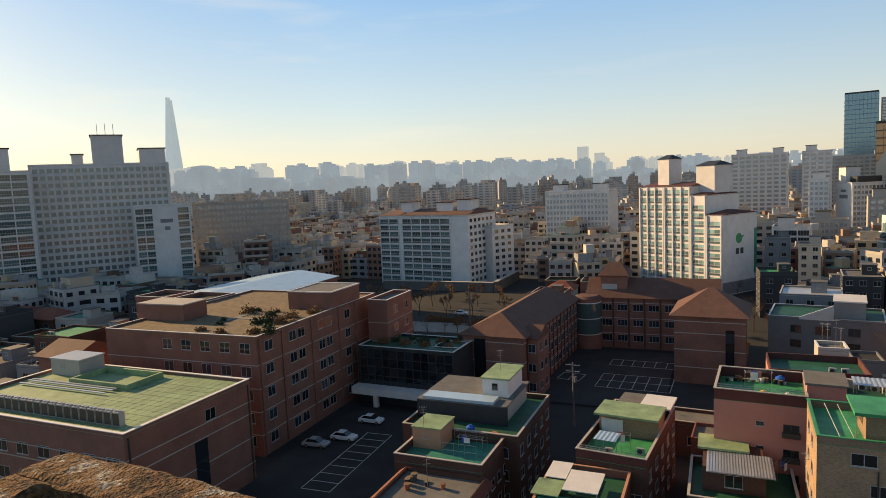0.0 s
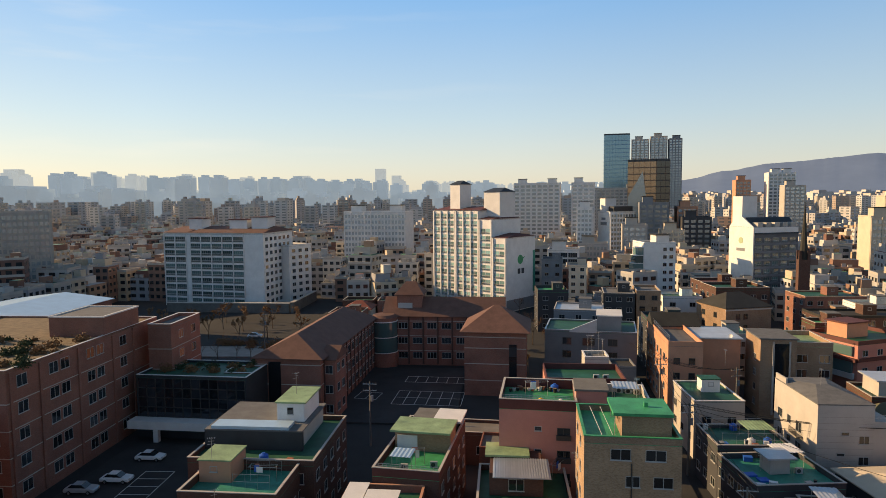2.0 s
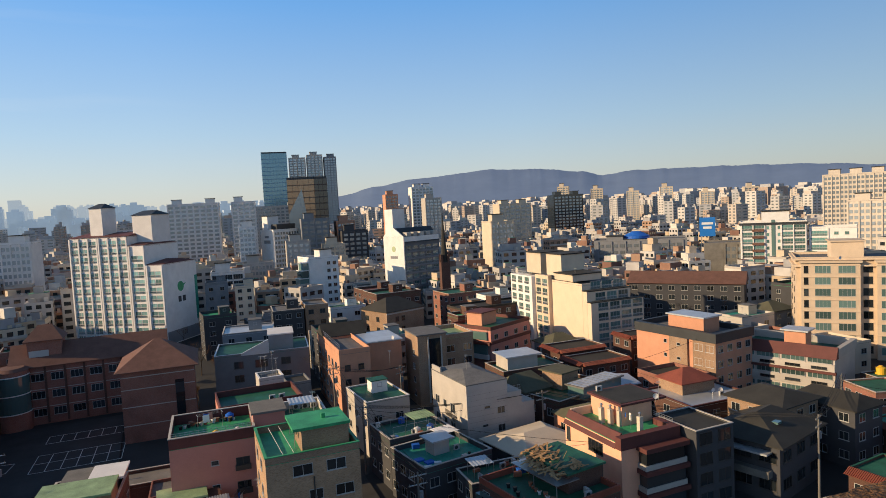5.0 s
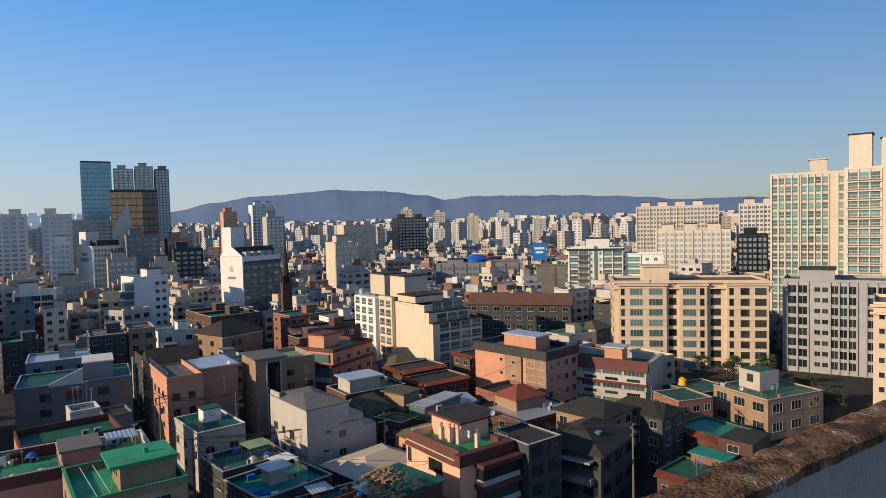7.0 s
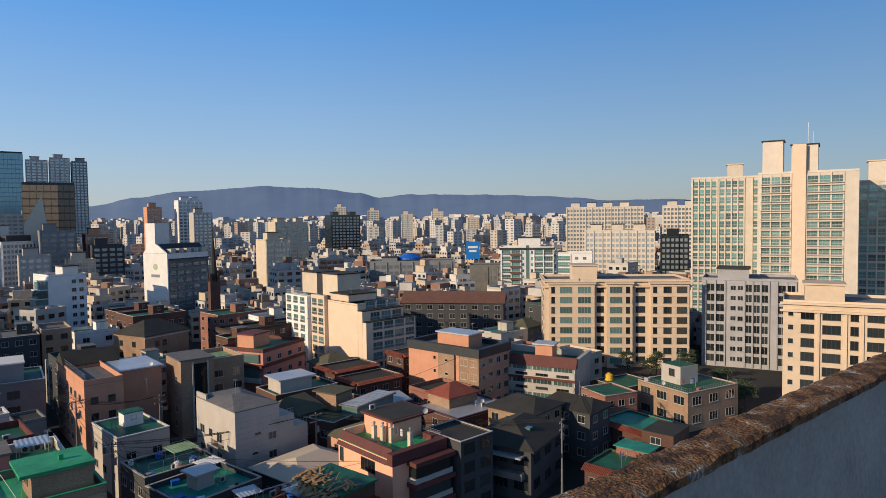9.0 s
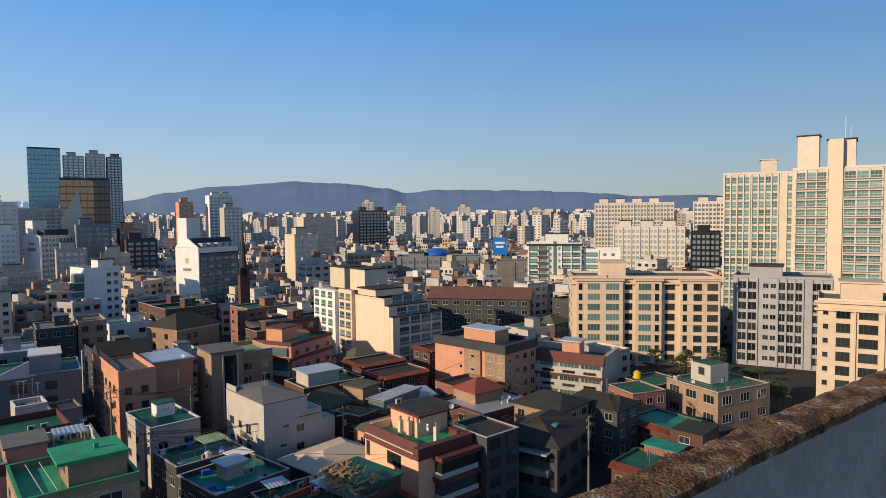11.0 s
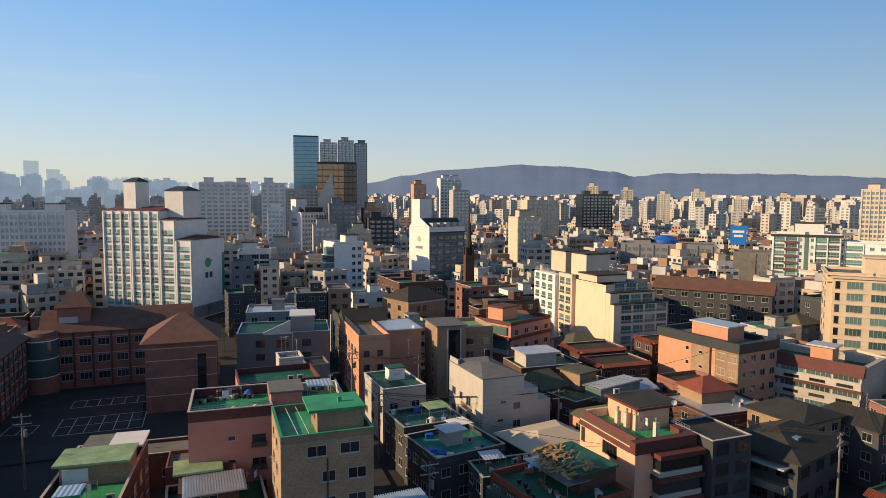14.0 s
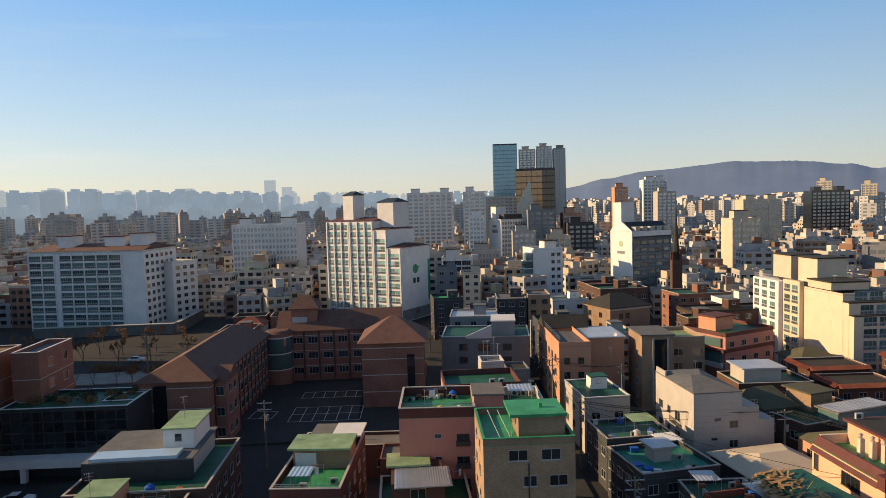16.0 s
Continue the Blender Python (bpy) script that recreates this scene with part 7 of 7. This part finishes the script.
# ---- utility poles and cables ----
def pole(x, y, hgt=10.5, rot=0):
    p = new("utility_pole")
    p.matrix_world = pose(x, y, 0, 0, 0, rot)
    tagged(p, "grey concrete utility pole with crossarms and cables", "utility pole", "street poles")
    bm = bmesh.new()
    tube(bm, (0, 0, -0.3), (0, 0, hgt), 0.19, 10, 0.11)
    part("shaft", bm, CONCRETE, p)
    for z in (hgt - 0.5, hgt - 1.6):
        bm = bmesh.new()
        bx(bm, -1.2, -0.06, z, 1.2, 0.06, z + 0.1)
        arm = part("crossarm", bm, STEEL, p)
        for x_ in (-1.1, -0.5, 0.5, 1.1):
            bm = bmesh.new()
            tube(bm, (x_, 0, z + 0.1), (x_, 0, z + 0.32), 0.06, 6, 0.04)
            part("insulator", bm, CONCRETE, arm)
    bm = bmesh.new()
    tube(bm, (0.35, 0, hgt - 3.4), (0.35, 0, hgt - 2.4), 0.26, 10)
    part("transformer", bm, GREY, p)
    return Vector((x, y, hgt))


def cable(a, b, sag=0.8, r=0.03):
    cu = bpy.data.curves.new("cable", "CURVE")
    cu.dimensions, cu.bevel_depth, cu.bevel_resolution = "3D", r, 1
    sp = cu.splines.new("POLY")
    sp.points.add(12)
    for i in range(13):
        k = i / 12
        sp.points[i].co = (*(a.lerp(b, k) - Vector((0, 0, sag * 4 * k * (1 - k)))), 1)
    cu.materials.append(WIRE)
    tagged(new("cable", cu), "sagging black overhead cable between poles", "cable", "overhead cables")


tops = [pole(*q) for q in ((29.6, 122, 12, 10), (28.0, 97.5, 11, 5), (26.4, 70, 10.5, 0), (-22.7, 105.5, 11, 0), (43.0, 120.5, 10.5, 20), (98.6, 66.6, 12, 30), (79.6, 57.0, 11.5, 20), (-66, 170, 11, 0), (57, 90.0, 10.5, 0), (26.5, 150, 12, 5))]
for i, j in ((0, 1), (1, 2), (0, 4), (0, 9), (5, 6), (1, 8), (8, 6)):
    for d_ in (-1.1, -0.5, 0.5, 1.1):
        cable(tops[i] + Vector((d_, 0, -0.2)), tops[j] + Vector((d_, 0, -0.2)), 0.9)
for a, e in (((97, 95, 13), (66, 100, 8)), ((52, 70, 9), (28, 97, 10)), ((31, 95, 8), (28, 97.5, 10)), ((43, 92, 9), (28, 97.5, 10.4)), ((98, 66, 11), (113, 62, 8)), ((60, 96, 8), (57, 90, 10))):
    cable(Vector(a), Vector(e), 0.6)


# ---- trees ----
def bare_tree(x, y, hgt, seed, twig=TWIG, leaf=0, spread=0.32, z=0.0):
    """A winter tree: tapered trunk, forking limbs, a crown of fine twigs and the last dry leaves."""
    rg_ = random.Random(seed)
    bm, fine = bmesh.new(), bmesh.new()

    def grow(p, v, length, r, depth):
        q = p + v * length
        tube(bm if depth > 1 else fine, p, q, r, 6 if depth > 2 else 4, r * 0.62)
        if depth == 0:
            for i in range(leaf):
                c = p.lerp(q, rg_.random()) + Vector((rg_.uniform(-1, 1), rg_.uniform(-1, 1), rg_.uniform(-1, 1))) * 0.22
                n_ = Vector((rg_.uniform(-1, 1), rg_.uniform(-1, 1), rg_.uniform(-1, 1))).normalized() * 0.16
                m_ = n_.orthogonal().normalized() * 0.12
                fine.faces.new([fine.verts.new(c + k) for k in (n_, m_, -n_, -m_)])
            return
        for i in range(3 if depth > 1 else 4):
            d_ = (v + Vector((rg_.uniform(-1, 1), rg_.uniform(-1, 1), rg_.uniform(-0.3, 0.9))) * spread * 2.2).normalized()
            grow(q if i else p.lerp(q, 0.7), d_, length * rg_.uniform(0.58, 0.78), r * 0.58, depth - 1)

    grow(Vector((0, 0, -0.3)), Vector((rg_.uniform(-0.06, 0.06), rg_.uniform(-0.06, 0.06), 1)).normalized(), hgt * 0.36, hgt * 0.018, 4)
    tr = new("tree")
    tr.location = (x, y, z)
    tagged(tr, "bare winter street tree with brown twigs" if leaf < 3 else "tree with withered orange-brown leaves", "tree", "street trees")
    part("trunk", bm, BARK, tr)
    part("crown", fine, twig, tr)
    return tr


proto = [bare_tree(-84.5, 160.5, 5.5, 1), bare_tree(-79.5, 184, 8, 2, OLDLEAF, 4), bare_tree(-60.5, 186, 8.5, 4, OLDLEAF, 4), bare_tree(8.5, 184, 10, 6)]
for x, y, k, s in ((-80, 161, 0, 1), (-75, 159.5, 0, 1.1), (-70, 160.5, 0, 0.9), (-93, 161, 0, 1), (-66, 160, 0, 1.2), (-90, 186, 1, 1), (-72, 188, 2, 1), (-102, 184, 2, 0.9), (-98, 160, 0, 1), (-55, 191, 1, 0.8), (3, 178, 3, 1), (12, 172, 3, 0.8), (48, 190, 3, 0.7), (6, 152, 1, 0.7), (104, 112, 3, 0.5), (140, 160, 3, 0.9), (150, 152, 3, 0.9), (-31, 178, 1, 0.9), (166, 150, 3, 1), (-118, 182, 1, 1), (-100, 197, 1, 1), (-92, 201, 2, 1.05), (-84, 198, 1, 1.1), (-76, 203, 2, 1), (-69, 206, 1, 0.9), (-110, 193, 2, 1.1), (-96, 212, 2, 0.9), (-82, 214, 1, 0.8), (16, 236, 3, 1), (20, 231, 3, 0.9), (12, 240, 3, 0.8), (6, 232, 3, 0.7)):
    m = pose(x, y, 0, 0, 0, rng.uniform(0, 360)) @ Matrix.Scale(s, 4)
    o = copy_thing(proto[k], pose(x, y, 0, 0, 0, rng.uniform(0, 360)))
    o.scale = (s, s, s)
# tall reddish conifer standing bare behind the stepped block
bare_tree(176, 222, 17, 21, OLDLEAF, 5, 0.2)


def pine(x, y, hgt, seed):
    rg_ = random.Random(seed)
    bm, cr = bmesh.new(), bmesh.new()
    lean = Vector((rg_.uniform(-0.12, 0.12), rg_.uniform(-0.12, 0.12), 1)).normalized()
    tube(bm, (0, 0, -0.3), lean * hgt * 0.9, hgt * 0.028, 7, hgt * 0.01)
    for i in range(16):
        h = hgt * rg_.uniform(0.45, 0.98)
        a = rg_.uniform(0, 6.28)
        l = hgt * 0.40 * (1.15 - h / hgt) + 0.7
        p, q = lean * h, lean * h + Vector((math.cos(a) * l, math.sin(a) * l, rg_.uniform(0.1, 0.5)))
        tube(bm, p, q, 0.06, 5, 0.02)
        for j in range(70):
            c = p.lerp(q, rg_.uniform(0.35, 1.1)) + Vector((rg_.gauss(0, 0.42), rg_.gauss(0, 0.42), rg_.gauss(0.12, 0.16)))
            n_ = Vector((rg_.uniform(-1, 1), rg_.uniform(-1, 1), rg_.uniform(-0.2, 1))).normalized() * 0.26
            m_ = n_.orthogonal().normalized() * 0.09
            cr.faces.new([cr.verts.new(c + k) for k in (n_, m_, -n_, -m_)])
    tr = new("pine_tree")
    tr.location = (x, y, 0)
    tagged(tr, "spreading pine with flat dark needle clumps", "tree", "garden pines")
    part("trunk", bm, BARK, tr)
    part("crown", cr, PINE, tr)


for i, (x, y, h) in enumerate(((143, 82, 8.5), (147, 78.5, 8), (151.5, 72, 9), (146.5, 68, 8.5), (141, 66, 7), (141.5, 57, 8), (140, 53, 6.5), (153, 80, 7), (144, 60, 7.5), (139.5, 68, 5), (-3, 178, 7), (2, 186, 8), (188, 196, 9))):
    pine(x, y, h, 40 + i)

# ---- things scattered on the roofs of the crowded houses ----
for i, (x, y, w, d, z) in enumerate(ROOFS):
    px, py = x - w * 0.3, y - d * 0.28
    k = i % 5
    if k == 0:
        tank(px, py, z, (YTANK, TARP, WHITE)[i % 3], 0.7)
        ac(px + 2.2, py, z, 10)
    elif k == 1:
        aerial(px, py, z, 2.6)
        ac(px + 1.5, py + 0.4, z, 80)
    elif k == 2:
        dish(px, py, z)
        for q in range(2):
            pot(px + 1.2 + q * 0.7, py + 0.3 * q, z, 0.26, (TERRACOTTA, RUBBER)[q % 2])
    elif k == 3:
        ac(px, py, z, 0)
        ac(px + 1.1, py, z, 0)

# shrubs of the school roof garden
def shrub(x, y, z, r, seed, material=OLDLEAF):
    rg_ = random.Random(seed)
    bm = bmesh.new()
    for i in range(int(240 * r)):
        c_ = Vector((rg_.gauss(0, r * 0.5), rg_.gauss(0, r * 0.5), abs(rg_.gauss(0, r * 0.45))))
        n_ = Vector((rg_.uniform(-1, 1), rg_.uniform(-1, 1), rg_.uniform(-1, 1))).normalized() * 0.2
        m_ = n_.orthogonal().normalized() * 0.13
        bm.faces.new([bm.verts.new(c_ + k) for k in (n_, m_, -n_, -m_)])
    s_ = tagged(part("shrub", bm, material), "low dry shrub in the roof garden bed", "shrub", "garden shrubs")
    s_.location = (x, y, z)


rg = random.Random(77)
for i in range(22):
    shrub(-98 + rg.uniform(14, 31), 78 + rg.uniform(2, 21), 19.06, rg.uniform(0.5, 1.3), i, PINE if i % 3 == 0 else OLDLEAF)
for i in range(14):
    shrub(-62 + rg.uniform(0, 16), 118.5 + rg.uniform(-8, -2), 10.66, rg.uniform(0.6, 1.2), 60 + i, PINE if i % 2 else OLDLEAF)
for i in range(16):
    shrub(130 + rg.uniform(0, 24), 52 + rg.uniform(0, 24), 0, rg.uniform(1.2, 2.2), 90 + i, PINE if i % 2 else OLDLEAF)
for i in range(16):
    shrub(-100 + rg.uniform(0, 42), 174 + rg.uniform(0, 6), 0, rg.uniform(1.0, 1.8), 120 + i, OLDLEAF)

# loose things on the shop roofs by the lane
def crate(x, y, z, w, d, h, rot, material, words):
    c = new("roof_crate")
    c.matrix_world = pose(x, y, z, 0, 0, rot)
    tagged(c, words, "crate", "roof clutter")
    bm = bmesh.new()
    bx(bm, -w / 2, -d / 2, 0.06, w / 2, d / 2, h)
    part("box", bm, material, c)
    bm = bmesh.new()
    bx(bm, -w / 2 - 0.03, -d / 2 - 0.03, h, w / 2 + 0.03, d / 2 + 0.03, h + 0.05)
    part("lid", bm, material, c)
    for px in (-w / 2 + 0.08, w / 2 - 0.08):
        bm = bmesh.new()
        bx(bm, px - 0.05, -d / 2, 0, px + 0.05, d / 2, 0.06)
        part("batten", bm, BARK, c)


def canopy(x, y, z, w, d, hgt, rot, material, words):
    """A sheet roof of ribs on four thin posts."""
    c = new("roof_canopy")
    c.matrix_world = pose(x, y, z, 0, 0, rot)
    tagged(c, words, "canopy", "roof canopies")
    for px in (0.1, w - 0.1):
        for py in (0.1, d - 0.1):
            bm = bmesh.new()
            tube(bm, (px, py, 0), (px, py, hgt + 0.02), 0.035, 6)
            part("post", bm, STEEL, c)
    bm = bmesh.new()
    k = max(4, int(w / 0.24))
    pts = [(w * i / k - 0.15, hgt + (0.05 if i % 2 else 0.0)) for i in range(k + 1)]
    prism(bm, pts + [(px, pz + 0.03) for px, pz in reversed(pts)], -0.2, d + 0.2)
    part("sheet", bm, material, c)


rg = random.Random(31)
for b_, z, n in ((Z_, 6.27, 9), (Z0, 7.07, 10), (Z1, 5.87, 7), (Y_, 7.17, 5), (L2, 15.07, 7), (L_, 15.67, 6), (G, 9.37, 5), (V_, 6.67, 7), (AE, 7.27, 6), (K_, 7.67, 4), (AB, 9.47, 5)):
    for i in range(n):
        u, v_ = rg.uniform(0.8, b_.w - 0.8), rg.choice((rg.uniform(0.6, 2.2), b_.d - rg.uniform(0.6, 1.6)))
        p_ = b_.ob.matrix_world @ Vector((u, v_, 0))
        k = rg.randrange(5)
        if k < 2:
            crate(p_.x, p_.y, z, rg.uniform(0.5, 1.1), rg.uniform(0.4, 0.8), rg.uniform(0.3, 0.7), rg.uniform(-20, 20), rg.choice((WHITE, TARP, GREY, TERRACOTTA, FRAME)), "plastic storage box with a lid on battens on a roof")
        elif k == 2:
            ac(p_.x, p_.y, z, rg.choice((0, 90, 10)))
        elif k == 3:
            pot(p_.x, p_.y, z, rg.uniform(0.2, 0.35), rg.choice((TERRACOTTA, RUBBER, WHITE)))
        else:
            tank(p_.x, p_.y, z, rg.choice((WHITE, TARP, YTANK)), rg.uniform(0.45, 0.65))
for b_, u, v_, z, w, d, rot, m_ in ((Z_, 6.6, 6.4, 6.27, 3.4, 2.8, 8, WHITE), (Z0, 5.0, 2.0, 7.07, 3.8, 3.4, 3, LTGREEN), (Z1, 1.0, 1.6, 5.87, 3.0, 2.6, -4, METAL), (L2, 4.8, 4.4, 15.07, 3.4, 3.0, -4, METAL), (I_, 2.0, 1.2, 9.07, 2.6, 2.4, -6, BLUEMETAL)):
    p_ = b_.ob.matrix_world @ Vector((u, v_, 0))
    canopy(p_.x, p_.y, z, w, d, 2.1, rot, m_, "ribbed sheet canopy on thin steel posts on a roof")

# washing lines, rails and vents on the near roofs
def washing_line(x, y, z, length, rot, seed):
    rg_ = random.Random(seed)
    w = new("washing_line")
    w.matrix_world = pose(x, y, z, 0, 0, rot)
    tagged(w, "steel washing line frame with a few cloths on a roof", "washing line", "roof washing lines")
    for px in (0, length):
        bm = bmesh.new()
        tube(bm, (px, 0, 0), (px, 0, 1.9), 0.03, 6)
        tube(bm, (px, -0.5, 1.9), (px, 0.5, 1.9), 0.025, 6)
        part("post", bm, STEEL, w)
    for q in (-0.45, 0.0, 0.45):
        bm = bmesh.new()
        tube(bm, (0, q, 1.9), (length, q, 1.9), 0.012, 4)
        part("line", bm, STEEL, w)
    for i in range(3):
        a = rg_.uniform(0.3, length - 1.0)
        q = (-0.45, 0.0, 0.45)[i]
        box_part("cloth", a, q - 0.015, 1.9 - rg_.uniform(0.6, 1.0), a + rg_.uniform(0.5, 0.9), q + 0.015, 1.91, (WHITE, TARP, PINK)[i], w)


for i, q in enumerate(((11.5, 66.0, 17.46, 3.4, 80), (3.0, 84.5, 15.66, 3.0, 10), (-13.0, 77.0, 9.06, 3.2, 0), (6.0, 76.5, 7.66, 2.6, 60), (33.5, 84.5, 6.26, 3.2, 30), (122.5, 58.5, 7.26, 4, -15), (85, 50, 4.26, 3, 20), (-30, 71.5, 8.66, 3.2, 0), (57, 68.0, 10.46, 2.6, 80))):
    washing_line(*q, i)
for b_, pts in ((L_, ((0.3, 0.3, 9.3, 0.3),)), (L2, ((4.5, 0.3, 9.0, 0.3), (9.0, 0.3, 9.0, 9.7))), (I_, ((0.2, 0.2, 8.0, 0.2),)), (X_, ((9.4, 0.9, 9.4, 5.0),))):
    for p_ in pts:
        balustrade(b_, *p_, b_.h + (1.3 if b_ is L_ else 1.1), 0.5)
